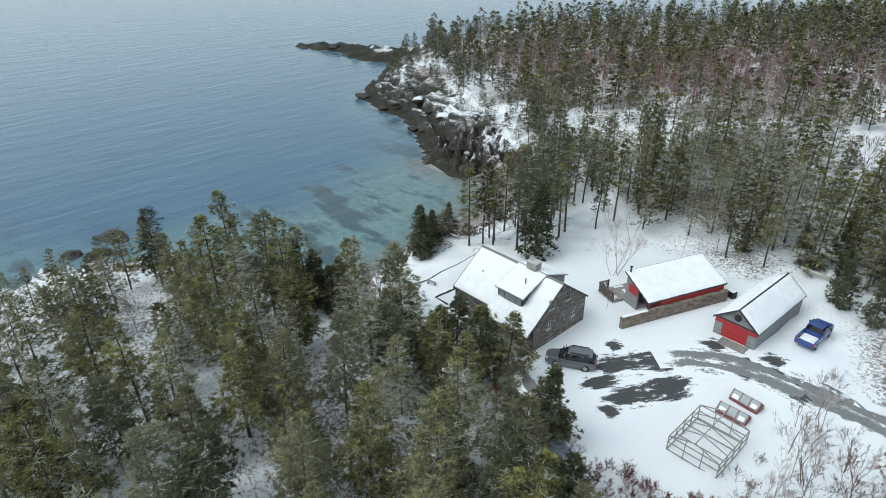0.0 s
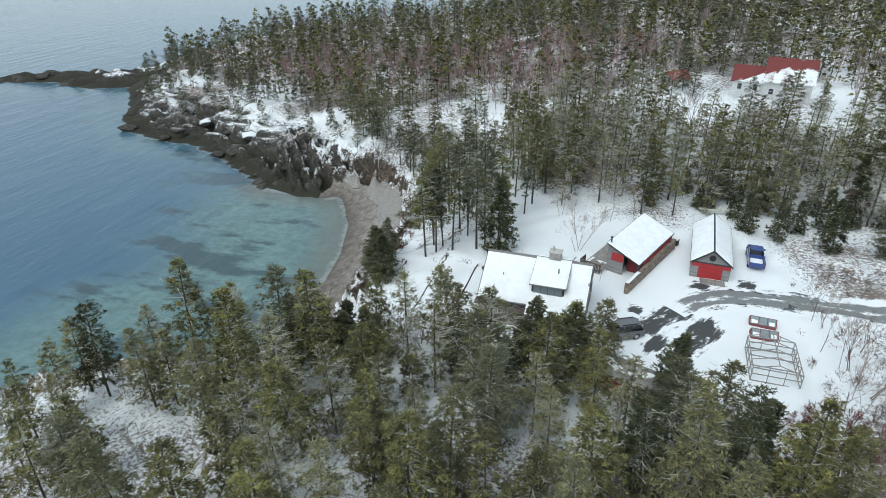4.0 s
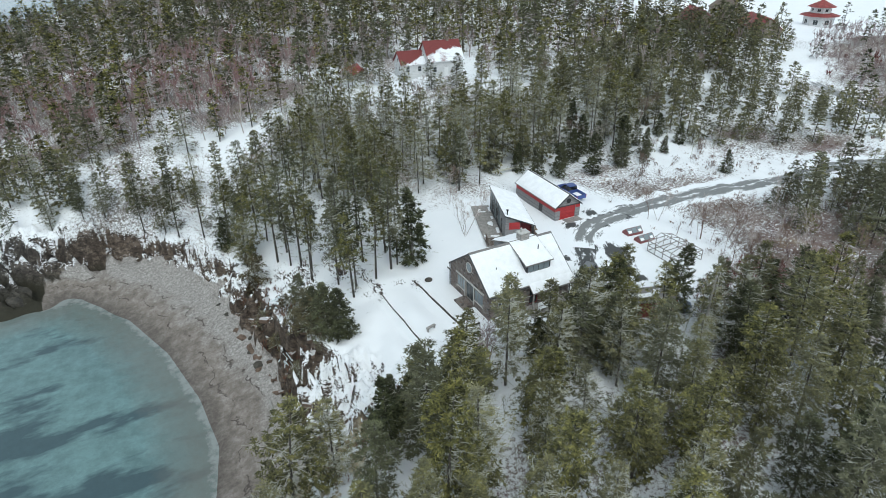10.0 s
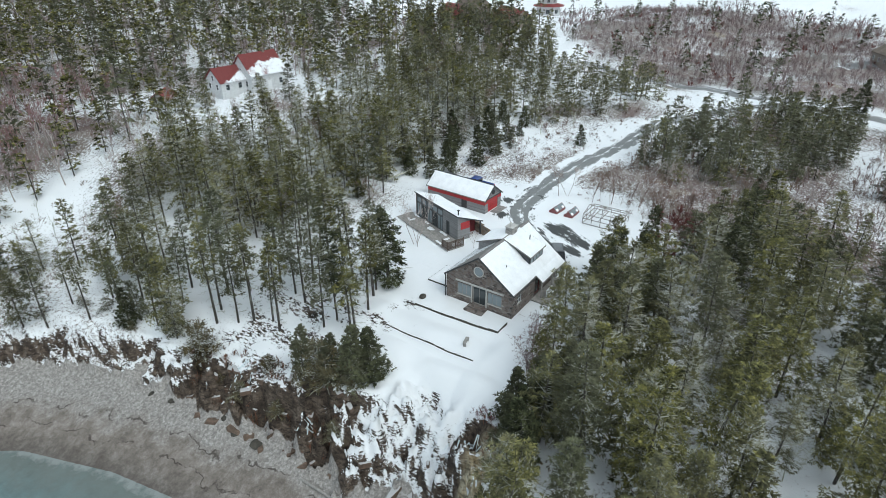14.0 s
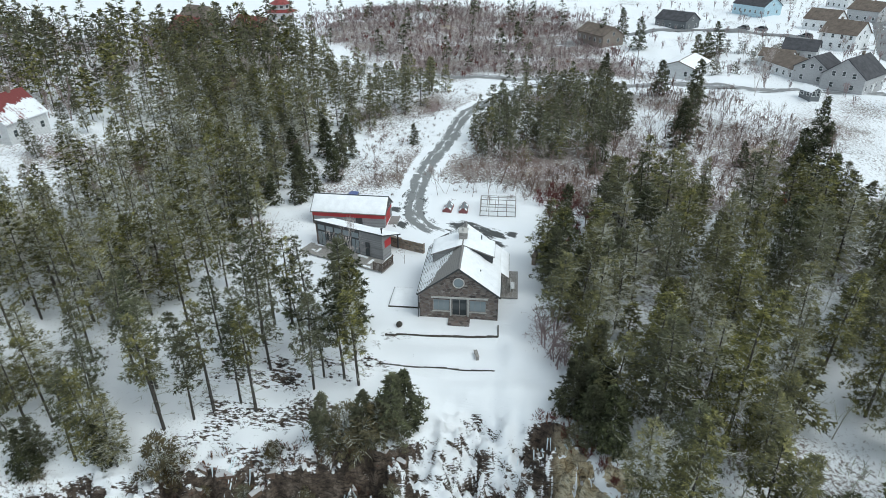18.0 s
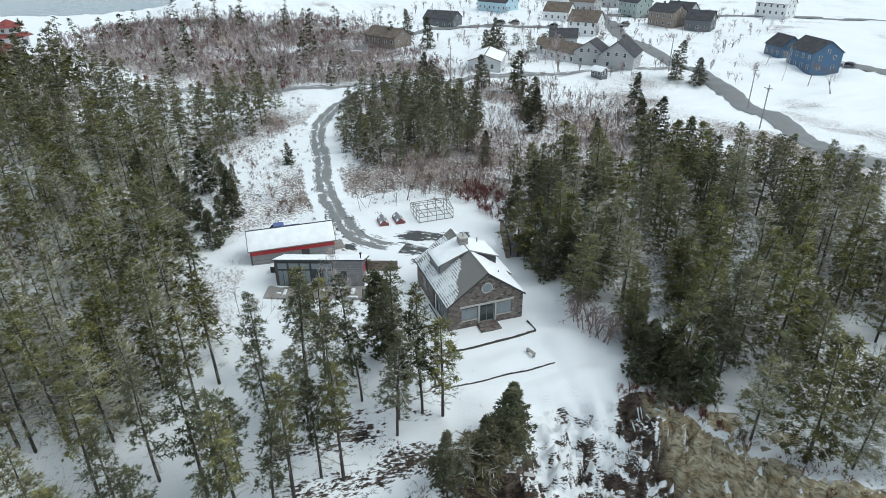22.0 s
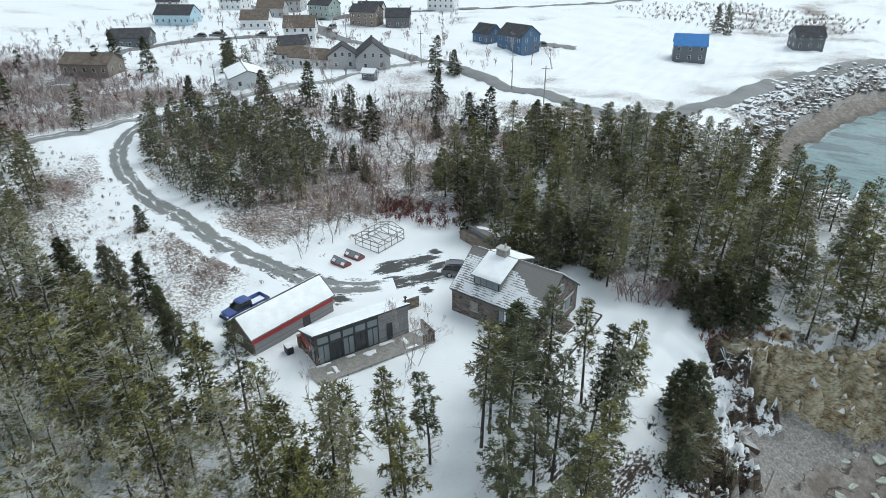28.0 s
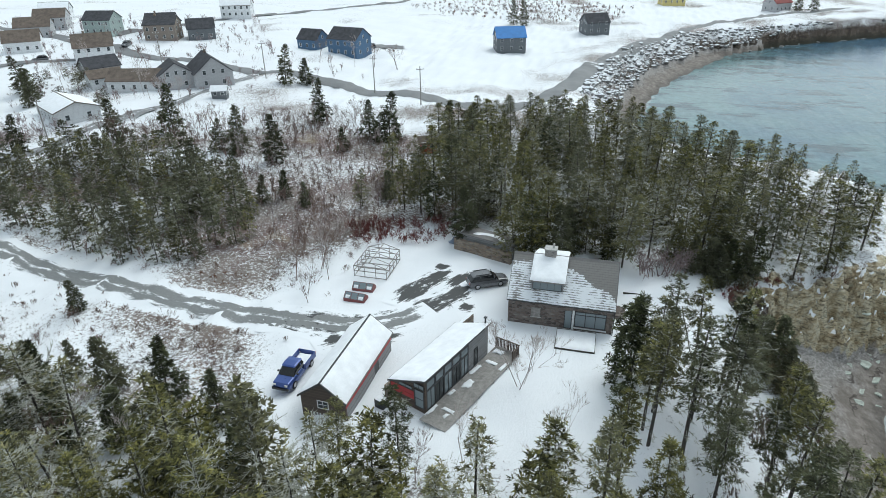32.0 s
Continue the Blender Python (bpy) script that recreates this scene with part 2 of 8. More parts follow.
    peb2 = noise_node(n, l, 0.22, 4, 0.6, co)
    stone = n.new("ShaderNodeTexVoronoi")
    stone.inputs["Scale"].default_value = 5.0
    l.new(co, stone.inputs["Vector"])
    ssep = n.new("ShaderNodeSeparateColor")
    l.new(stone.outputs["Color"], ssep.inputs[0])
    shingle = ramp(n, l, peb.outputs[0], [(0.30, (0.11, 0.10, 0.093)), (0.5, (0.285, 0.265, 0.25)), (0.70, (0.49, 0.475, 0.46))])
    shingle = mix(n, l, 0.4, shingle, ramp(n, l, ssep.outputs[0], [(0.0, 0.25), (1.0, 0.85)]), "OVERLAY")
    mud = noise_node(n, l, 0.7, 9, 0.75, co)
    sand = ramp(n, l, mud.outputs[0], [(0.32, (0.12, 0.102, 0.09)), (0.5, (0.205, 0.178, 0.158)), (0.68, (0.32, 0.29, 0.268))])
    sand = mix(n, l, 0.35, sand, ramp(n, l, peb.outputs[0], [(0.3, 0.1), (0.7, 0.9)]), "OVERLAY")
    lev = calc(n, l, "ADD", calc(n, l, "MULTIPLY_ADD", sx.outputs[2], 0.25, 2.95), calc(n, l, "MULTIPLY", peb2.outputs[0], 0.5))
    shingle = mix(n, l, ramp(n, l, calc(n, l, "ADD", lev, calc(n, l, "MULTIPLY", calc(n, l, "SUBTRACT", mud.outputs[0], 0.5), 0.5)), [(0.55, 1.0), (0.74, 0.0)]), shingle, sand)
    lines = noise_node(n, l, 0.4, 6, 0.7, co)
    for height_, broad in ((0.66, 0.006), (0.46, 0.005)):
        dz = calc(n, l, "ABSOLUTE", calc(n, l, "SUBTRACT", calc(n, l, "ADD", lev, calc(n, l, "MULTIPLY", calc(n, l, "SUBTRACT", lines.outputs[0], 0.5), 0.06)), height_))
        wrack = calc(n, l, "MULTIPLY", ramp(n, l, dz, [(broad, 1.0), (broad * 2.2, 0.0)]), ramp(n, l, lines.outputs[0], [(0.46, 0.0), (0.54, 0.8)]))
        shingle = mix(n, l, wrack, shingle, (0.045, 0.035, 0.03))
    tide = ramp(n, l, calc(n, l, "MULTIPLY_ADD", sx.outputs[2], 0.5, 6.0), [(0.05, 0.6), (0.4, 1.0)])
    shingle = mix(n, l, 1.0, shingle, tide, "MULTIPLY")
    bn = calc(n, l, "ADD", beach, calc(n, l, "MULTIPLY", calc(n, l, "SUBTRACT", peb2.outputs[0], 0.5), 0.7))
    top = mix(n, l, ramp(n, l, bn, [(0.44, 0.0), (0.54, 1.0)]), top, shingle)
    # wet tarmac showing through worn tracks
    tr = noise_node(n, l, 0.8, 6, 0.7, co)
    tar = mix(n, l, peb.outputs[0], (0.035, 0.036, 0.038), (0.10, 0.10, 0.10))
    bq = calc(n, l, "ADD", bare, calc(n, l, "MULTIPLY", calc(n, l, "SUBTRACT", tr.outputs[0], 0.5), 2.4))
    top = mix(n, l, ramp(n, l, bq, [(0.47, 0.0), (0.60, 1.0)]), top, tar)
    l.new(top, b.inputs["Base Color"])
    b.inputs["Roughness"].default_value = 0.75
    b.inputs["Specular IOR Level"].default_value = 0.25
    bump(n, l, b, mix(n, l, 0.6, litter_n.outputs[0], hatch.outputs[0]), 0.55, 0.22)
    return m


def water_material():
    m, n, l, b = material("sea_water")
    geo = n.new("ShaderNodeNewGeometry")
    co = geo.outputs["Position"]
    at = n.new("ShaderNodeAttribute")
    at.attribute_name = "shoal"
    sep = n.new("ShaderNodeSeparateColor")
    l.new(at.outputs["Color"], sep.inputs[0])
    shoal, foam = sep.outputs[0], sep.outputs[1]
    p1 = noise_node(n, l, 0.055, 5, 0.6, co)
    mp = n.new("ShaderNodeMapping")
    mp.inputs["Rotation"].default_value = (0, 0, -0.75)
    mp.inputs["Scale"].default_value = (0.045, 0.12, 0.1)
    l.new(co, mp.inputs[0])
    weed = noise_node(n, l, 1.0, 5, 0.6, mp.outputs[0])
    deep = mix(n, l, p1.outputs[0], (0.050, 0.112, 0.180), (0.070, 0.147, 0.220))
    sand = mix(n, l, p1.outputs[0], (0.105, 0.165, 0.178), (0.15, 0.25, 0.248))
    c = mix(n, l, ramp(n, l, calc(n, l, "ADD", shoal, calc(n, l, "MULTIPLY", calc(n, l, "SUBTRACT", p1.outputs[0], 0.5), 0.7)), [(0.25, 0.0), (0.8, 1.0)]), deep, sand)
    bed = noise_node(n, l, 0.55, 6, 0.72, co)
    c = mix(n, l, calc(n, l, "MULTIPLY", ramp(n, l, shoal, [(0.3, 0.0), (0.75, 1.0)]), 0.35), c, ramp(n, l, bed.outputs[0], [(0.36, 0.25), (0.64, 0.8)]), "OVERLAY")
    wd = ramp(n, l, weed.outputs[0], [(0.54, 0.0), (0.60, 0.85)])
    wd = calc(n, l, "MULTIPLY", wd, ramp(n, l, shoal, [(0.15, 0.0), (0.45, 1.0)]))
    c = mix(n, l, wd, c, (0.045, 0.075, 0.09))
    peb = noise_node(n, l, 0.7, 5, 0.7, co)
    edge = ramp(n, l, calc(n, l, "ADD", foam, calc(n, l, "MULTIPLY", calc(n, l, "SUBTRACT", peb.outputs[0], 0.5), 0.5)), [(0.30, 0.0), (0.85, 0.65), (0.97, 0.75)])
    c = mix(n, l, edge, c, (0.155, 0.16, 0.145))
    c = mix(n, l, ramp(n, l, calc(n, l, "ADD", sep.outputs[2], calc(n, l, "MULTIPLY", calc(n, l, "SUBTRACT", peb.outputs[0], 0.5), 1.2)), [(0.75, 0.0), (1.0, 0.3)]), c, (0.5, 0.52, 0.52))
    l.new(c, b.inputs["Base Color"])
    b.inputs["Roughness"].default_value = 0.12
    b.inputs["IOR"].default_value = 1.33
    mp2 = n.new("ShaderNodeMapping")
    mp2.inputs["Rotation"].default_value = (0, 0, 0.5)
    mp2.inputs["Scale"].default_value = (0.30, 0.07, 0.3)
    l.new(co, mp2.inputs[0])
    w1 = noise_node(n, l, 1.0, 3, 0.5, mp2.outputs[0])
    w2 = noise_node(n, l, 0.9, 3, 0.55, co)
    bump(n, l, b, mix(n, l, 0.25, w1.outputs[0], w2.outputs[0]), 0.35, 0.8)
    return m


def roof_snow_material(name, level, tile):
    """Slate courses with a patchy layer of snow; level sets how much slate shows."""
    m, n, l, b = material(name)
    co = object_coord(n)
    sep = n.new("ShaderNodeSeparateXYZ")
    l.new(co, sep.inputs[0])
    course = calc(n, l, "FRACT", calc(n, l, "DIVIDE", sep.outputs[2], 0.16))
    jx = calc(n, l, "FRACT", calc(n, l, "DIVIDE", sep.outputs[0], 0.28))
    lines = mix(n, l, 1.0, ramp(n, l, course, [(0.0, 0.62), (0.2, 1.0)]), ramp(n, l, jx, [(0.0, 0.85), (0.15, 1.0)]), "MULTIPLY")
    big = noise_node(n, l, 0.6, 5, 0.7, co)
    fine = noise_node(n, l, 7.0, 3, 0.6, co)
    slate = mix(n, l, 1.0, mix(n, l, fine.outputs[0], tuple(c * 0.75 for c in tile), tile), lines, "MULTIPLY")
    a = calc(n, l, "ADD", calc(n, l, "MULTIPLY", big.outputs[0], 0.75), calc(n, l, "MULTIPLY", course, 0.16))
    a = calc(n, l, "ADD", a, calc(n, l, "MULTIPLY", fine.outputs[0], 0.12))
    if level < 0.9:
        line = calc(n, l, "MINIMUM", calc(n, l, "MULTIPLY_ADD", sep.outputs[0], 0.38, 5.95), 5.75)
        melt = ramp(n, l, calc(n, l, "ADD", calc(n, l, "SUBTRACT", sep.outputs[2], line), calc(n, l, "MULTIPLY_ADD", big.outputs[0], 3.2, -1.2)), [(0.2, 0.0), (0.7, 1.0)])
        a = calc(n, l, "SUBTRACT", a, calc(n, l, "MULTIPLY", melt, 0.5))
    l.new(mix(n, l, ramp(n, l, a, [(level, 0.0), (level + 0.05, 1.0)]), slate, (0.80, 0.82, 0.85)), b.inputs["Base Color"])
    b.inputs["Roughness"].default_value = 0.75
    bump(n, l, b, lines, 0.4, 0.02)
    return m


def glass_pane(name, tint=(0.03, 0.035, 0.04)):
    m, n, l, b = material(name)
    b.inputs["Base Color"].default_value = (*tint, 1)
    b.inputs["Roughness"].default_value = 0.06
    b.inputs["IOR"].default_value = 1.5
    return m


M_GROUND = ground_material()
M_WATER = water_material()
M_SNOW = plain("snow", (0.86, 0.875, 0.90), 0.7, 0, 0.06, 1.2, 9.0, 0.3)
M_STONE = masonry("rubble_stone", [(0.06, 0.052, 0.048), (0.15, 0.115, 0.10), (0.22, 0.185, 0.165), (0.11, 0.078, 0.07), (0.30, 0.275, 0.25)], (0.17, 0.158, 0.148))
M_STONE_BROWN = masonry("brown_rubble_stone", [(0.11, 0.09, 0.075), (0.24, 0.18, 0.13), (0.30, 0.25, 0.20), (0.17, 0.12, 0.09)], (0.20, 0.18, 0.16), 1.6, 4.8)
M_TRIM_STONE = plain("pale_dressed_stone", (0.45, 0.44, 0.42), 0.8, 0, 0.15)
M_SLATE = roof_snow_material("grey_slate", 0.95, (0.25, 0.237, 0.225))
M_SLATE_SNOWY = roof_snow_material("slate_under_patchy_snow", 0.45, (0.25, 0.237, 0.225))
M_SHINGLE_WALL = boards("silvered_shingle", (0.25, 0.25, 0.255), 0.13, 2)
M_DARK_TRIM = plain("dark_painted_trim", (0.045, 0.047, 0.05), 0.5, 0, 0.2)
M_STONE_GREY = masonry("grey_rubble_stone", [(0.20, 0.19, 0.18), (0.34, 0.32, 0.30), (0.26, 0.24, 0.22), (0.42, 0.40, 0.38)], (0.36, 0.35, 0.34), 3.0, 5.0)
M_STUDIO_WOOD = boards("dark_brown_boards", (0.10, 0.075, 0.06), 0.15, 2, 0.8, 0.3)
M_RED = boards("red_painted_boards", (0.42, 0.035, 0.04), 0.16, 2, 0.55, 0.15)
M_RED_DARK = boards("dull_red_boards", (0.20, 0.03, 0.035), 0.16, 0, 0.7, 0.2)
M_GLASS = glass_pane("window_glass", (0.05, 0.06, 0.065))
# pale panes: reflections and a bright interior put into the base colour
M_GLASS_PALE = glass_pane("pale_reflection_glass", (0.22, 0.26, 0.28))
M_DECK = boards("weathered_deck_boards", (0.27, 0.26, 0.25), 0.14, 0, 0.85)
M_WOOD_GREY = plain("grey_weathered_wood", (0.30, 0.285, 0.27), 0.85, 0, 0.25)
M_WOOD_BROWN = plain("brown_wood", (0.20, 0.12, 0.07), 0.75, 0, 0.3)
M_WHITE = plain("white_paint", (0.72, 0.73, 0.74), 0.6, 0, 0.06)
M_BLACK = plain("black_plastic", (0.02, 0.02, 0.022), 0.5, 0, 0.2)
M_MEMBRANE = plain("grey_roof_felt", (0.19, 0.18, 0.175), 0.8, 0, 0.15, 1.0)
M_BARK = plain("lichened_bark", (0.075, 0.068, 0.062), 0.9, 0, 0.4, 1.5)
M_TWIG_GREY = plain("lichened_dead_twigs", (0.40, 0.40, 0.345), 0.9, 0, 0.25, 0.5)
M_BIRCH = plain("pale_birch_bark", (0.42, 0.37, 0.35), 0.85, 0, 0.3, 0.6)
M_TWIG_BROWN = plain("brown_bare_twigs", (0.20, 0.145, 0.125), 0.9, 0, 0.3, 0.5)
M_TWIG_RED = plain("red_bare_stems", (0.165, 0.062, 0.057), 0.85, 0, 0.3, 0.5)
M_TWIG_MAUVE = plain("mauve_birch_twigs", (0.27, 0.165, 0.165), 0.9, 0, 0.3, 0.3)
M_TWIG_HAZE = plain("mauve_grey_twigs", (0.265, 0.208, 0.205), 0.9, 0, 0.3, 0.3)
# last colour of each set paints the shade inside the crown
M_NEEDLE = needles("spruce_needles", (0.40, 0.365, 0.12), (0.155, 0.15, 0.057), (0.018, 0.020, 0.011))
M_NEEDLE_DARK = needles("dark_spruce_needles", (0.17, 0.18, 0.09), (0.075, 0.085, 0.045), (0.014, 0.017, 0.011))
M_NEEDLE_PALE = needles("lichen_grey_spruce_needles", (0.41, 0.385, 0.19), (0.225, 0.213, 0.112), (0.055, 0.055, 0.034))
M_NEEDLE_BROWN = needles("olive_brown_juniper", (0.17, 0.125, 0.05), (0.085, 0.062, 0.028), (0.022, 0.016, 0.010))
M_TWIG_RUST = plain("rust_brown_stems", (0.15, 0.075, 0.05), 0.9, 0, 0.4, 0.6)
M_ICE = plain("blue_white_ice", (0.66, 0.74, 0.78), 0.3, 0, 0.12, 2.0)
M_ROCK_DARK = plain("dark_shore_rock", (0.075, 0.068, 0.06), 0.85, 0, 0.5, 0.8, 6, 0.6)


def shore_rock(name, dark, lite, cap=1.0):
    """Bare rock with snow lying on its upper faces, above the reach of the tide."""
    m, n, l, b = material(name)
    geo = n.new("ShaderNodeNewGeometry")
    r = noise_node(n, l, 1.1, 6, 0.75, geo.outputs["Position"])
    c = ramp(n, l, r.outputs[0], [(0.3, dark), (0.7, lite)])
    s = n.new("ShaderNodeSeparateXYZ")
    l.new(geo.outputs["Normal"], s.inputs[0])
    p = n.new("ShaderNodeSeparateXYZ")
    l.new(geo.outputs["Position"], p.inputs[0])
    high = ramp(n, l, calc(n, l, "MULTIPLY_ADD", p.outputs[2], 0.1, 1.2), [(0.30, 0.0), (0.40, 1.0)])
    up = ramp(n, l, calc(n, l, "ADD", s.outputs[2], calc(n, l, "MULTIPLY", calc(n, l, "SUBTRACT", r.outputs[0], 0.5), 0.8)), [(0.68, 0.0), (0.78, 1.0)])
    l.new(mix(n, l, calc(n, l, "MULTIPLY", calc(n, l, "MULTIPLY", high, up), cap), c, (0.78, 0.80, 0.83)), b.inputs["Base Color"])
    b.inputs["Roughness"].default_value = 0.8
    bump(n, l, b, r.outputs[0], 0.7, 0.15)
    return m


M_SHORE_ROCK = shore_rock("dark_wet_rock", (0.012, 0.012, 0.011), (0.085, 0.075, 0.06))
M_ARMOUR = shore_rock("grey_armour_stone", (0.10, 0.10, 0.10), (0.34, 0.33, 0.32))
M_TAN_ROCK = shore_rock("tan_bedded_rock", (0.11, 0.08, 0.045), (0.50, 0.45, 0.34), 0.0)
M_BROWN_ROCK = shore_rock("rust_brown_rock", (0.03, 0.022, 0.018), (0.22, 0.15, 0.11), 0.55)
M_SLAB = plain("pale_green_slab", (0.42, 0.45, 0.40), 0.8, 0, 0.35, 1.0, 8, 0.5)

# ---- helpers for meshes ----
def part(name, bm, mat, parent=None, label=""):
    """Links a bmesh as one mesh object, under a thing or a part if given."""
    me = bpy.data.meshes.new(name)
    bm.normal_update()
    bm.to_mesh(me)
    bm.free()
    for mm in mat if isinstance(mat, (list, tuple)) else (mat,):
        me.materials.append(mm)
    ob = new(name, me)
    ob.parent = parent
    if label:
        ob["label"] = label
    return ob


def mesh_from(name, verts, faces, mat, parent=None, smooth=False):
    """A mesh object from numpy arrays: verts (n, 3), faces (m, k)."""
    me = bpy.data.meshes.new(name)
    verts, faces = np.asarray(verts, np.float32), np.asarray(faces, np.int32)
    me.vertices.add(len(verts))
    me.vertices.foreach_set("co", verts.ravel())
    me.loops.add(faces.size)
    me.loops.foreach_set("vertex_index", faces.ravel())
    me.polygons.add(len(faces))
    me.polygons.foreach_set("loop_start", np.arange(0, faces.size, faces.shape[1], dtype=np.int32))
    me.polygons.foreach_set("use_smooth", np.full(len(faces), smooth))
    me.update(calc_edges=True)
    me.materials.append(mat)
    ob = new(name, me)
    ob.parent = parent
    return ob


def box(bm, x0, y0, z0, x1, y1, z1, m=None):
    r = bmesh.ops.create_cube(bm, size=1.0)
    for v in r["verts"]:
        v.co = Vector((x0 + (v.co.x + 0.5) * (x1 - x0), y0 + (v.co.y + 0.5) * (y1 - y0), z0 + (v.co.z + 0.5) * (z1 - z0)))
        if m is not None:
            v.co = m @ v.co
    return r["verts"]


def boxes(*dims):
    bm = bmesh.new()
    for d in dims:
        box(bm, *d)
    return bm


def bevelled(bm, width=0.02, seg=1):
    bmesh.ops.bevel(bm, geom=list(bm.edges), offset=width, segments=seg, affect="EDGES", clamp_overlap=True)
    return bm


def prism(profile, axis, a, b):
    """A closed profile of (u, z) pushed along an axis from a to b. axis 'x': u is y; axis 'y': u is x."""
    bm = bmesh.new()
    ring = []
    for w in (a, b):
        ring.append([bm.verts.new((w, u, z) if axis == "x" else (u, w, z)) for u, z in profile])
    n = len(profile)
    for i in range(n):
        bm.faces.new((ring[0][i], ring[0][(i + 1) % n], ring[1][(i + 1) % n], ring[1][i]))
    bm.faces.new(ring[0][::-1])
    bm.faces.new(ring[1])
    bmesh.ops.recalc_face_normals(bm, faces=bm.faces)
    return bm


def rod(bm, p, q, r0, r1=None, sides=6):
    """A tapered rod from p to q."""
    p, q = Vector(p), Vector(q)
    d = (q - p).normalized()
    a = d.orthogonal().normalized()
    c = d.cross(a)
    rings = []
    for o, r in ((p, r0), (q, r0 if r1 is None else r1)):
        rings.append([bm.verts.new(o + r * (math.cos(2 * math.pi * i / sides) * a + math.sin(2 * math.pi * i / sides) * c)) for i in range(sides)])
    for i in range(sides):
        bm.faces.new((rings[0][i], rings[0][(i + 1) % sides], rings[1][(i + 1) % sides], rings[1][i]))
    bm.faces.new(rings[0][::-1])
    bm.faces.new(rings[1])


def thing(name, x, y, z=0.0, turn=0.0, label="", category="", group="", kind=""):
    e = new(name)
    e.matrix_basis = pose(x, y, z, 0, 0, turn)
    e.empty_display_size = 0.3
    return tagged(e, label, category, group, kind)


# ---- the lie of the land ----
SEA = -12.0
SHORE = [(900, 900), (420, 520), (160, 400), (20, 330), (-60, 296), (-112, 262), (-146, 236), (-162, 200), (-166, 160), (-168, 128), (-192, 119), (-216, 105), (-212, 98), (-189, 106), (-171, 101), (-158, 108),
         (-140, 88), (-124, 69), (-113, 65), (-99, 64), (-84, 57), (-73, 50), (-64, 44), (-55, 44.5), (-47, 44), (-41, 35), (-37, 24), (-34.8, 13), (-34.2, 4),
         (-36, -4), (-41, -11.5), (-48, -16), (-56, -22), (-59, -34), (-58, -46), (-48, -63), (-30, -76), (-13, -88), (-10, -115), (-17, -152),
         (-25, -176), (-51, -229), (-75, -254), (-124, -285), (-300, -420), (-300, -2500), (2500, -2500), (2500, 900)]
BRINK = [(900, 880), (420, 500), (160, 380), (24, 316), (-56, 284), (-106, 250), (-136, 226), (-150, 196), (-150, 160), (-142, 130), (-122, 96), (-96, 86), (-76, 76), (-60, 64), (-46, 57), (-36, 51), (-29, 42),
         (-25, 33), (-24, 25), (-23.3, 17), (-22.5, 9), (-21.8, 4), (-19.5, 1.5), (-17.5, -0.5), (-17.4, -6.5), (-20, -10.3), (-23, -12.4), (-28, -15.4), (-34, -19), (-42, -24), (-47, -33),
         (-46, -45), (-38, -56), (-20, -66), (0, -76), (3, -95), (4, -120), (0, -150), (-8, -178), (-30, -222), (-56, -246), (-110, -275),
         (-290, -405), (-290, -2500), (2500, -2500), (2500, 880)]
FOREST = [(-165, 132), (-118, 97), (-92, 88), (-60, 76), (-14, 66), (14, 72), (44, 70), (72, 66), (78, 50), (100, 50), (122, 60), (138, 90), (128, 130), (150, 190), (160, 330), (30, 314), (-54, 282), (-104, 248), (-134, 224), (-148, 196), (-150, 160)]
LAGOON = [(345, 262), (372, 205), (338, 30), (420, -20), (1500, 60), (1500, 700), (430, 460)]


def inside(x, y, poly):
    """Signed distance to a polygon, positive inside."""
    px = np.array(poly, float)
    qx = np.roll(px, -1, 0)
    best = np.full(x.shape, 1e9)
    odd = np.zeros(x.shape, bool)
    for (ax, ay), (bx, by) in zip(px, qx):
        dx, dy = bx - ax, by - ay
        t = np.clip(((x - ax) * dx + (y - ay) * dy) / (dx * dx + dy * dy), 0, 1)
        best = np.minimum(best, np.hypot(x - ax - t * dx, y - ay - t * dy))
        if ay != by:
            odd ^= ((ay > y) != (by > y)) & (x < (bx - ax) * (y - ay) / (by - ay) + ax)
    return np.where(odd, best, -best)


def smooth(a, b, v):
    t = np.clip((v - a) / (b - a), 0, 1)
    return t * t * (3 - 2 * t)


def wave(x, y, s, seed):
    """Smooth made-up relief between about -1 and 1 at wavelength s."""
    r = np.random.RandomState(seed)
    out = 0
    for k in range(7):
        a, f, p = r.uniform(0, 2 * np.pi), r.uniform(0.6, 1.9) * 2 * np.pi / s, r.uniform(0, 6.28)
        out = out + np.sin(f * (x * np.cos(a) + y * np.sin(a)) + p)
    return out / 3.2


def crag(x, y, s, seed):
    return 1 - 2 * np.abs(wave(x, y, s, seed)).clip(0, 1)


def z_slant(x, y):
    """A slow warp that leans the rock beds."""
    return 0.7 * y + 1.2 * wave(x, y, 11, 46)


def shore_distance(x, y):
    return np.minimum(inside(x, y, SHORE), -inside(x, y, LAGOON))


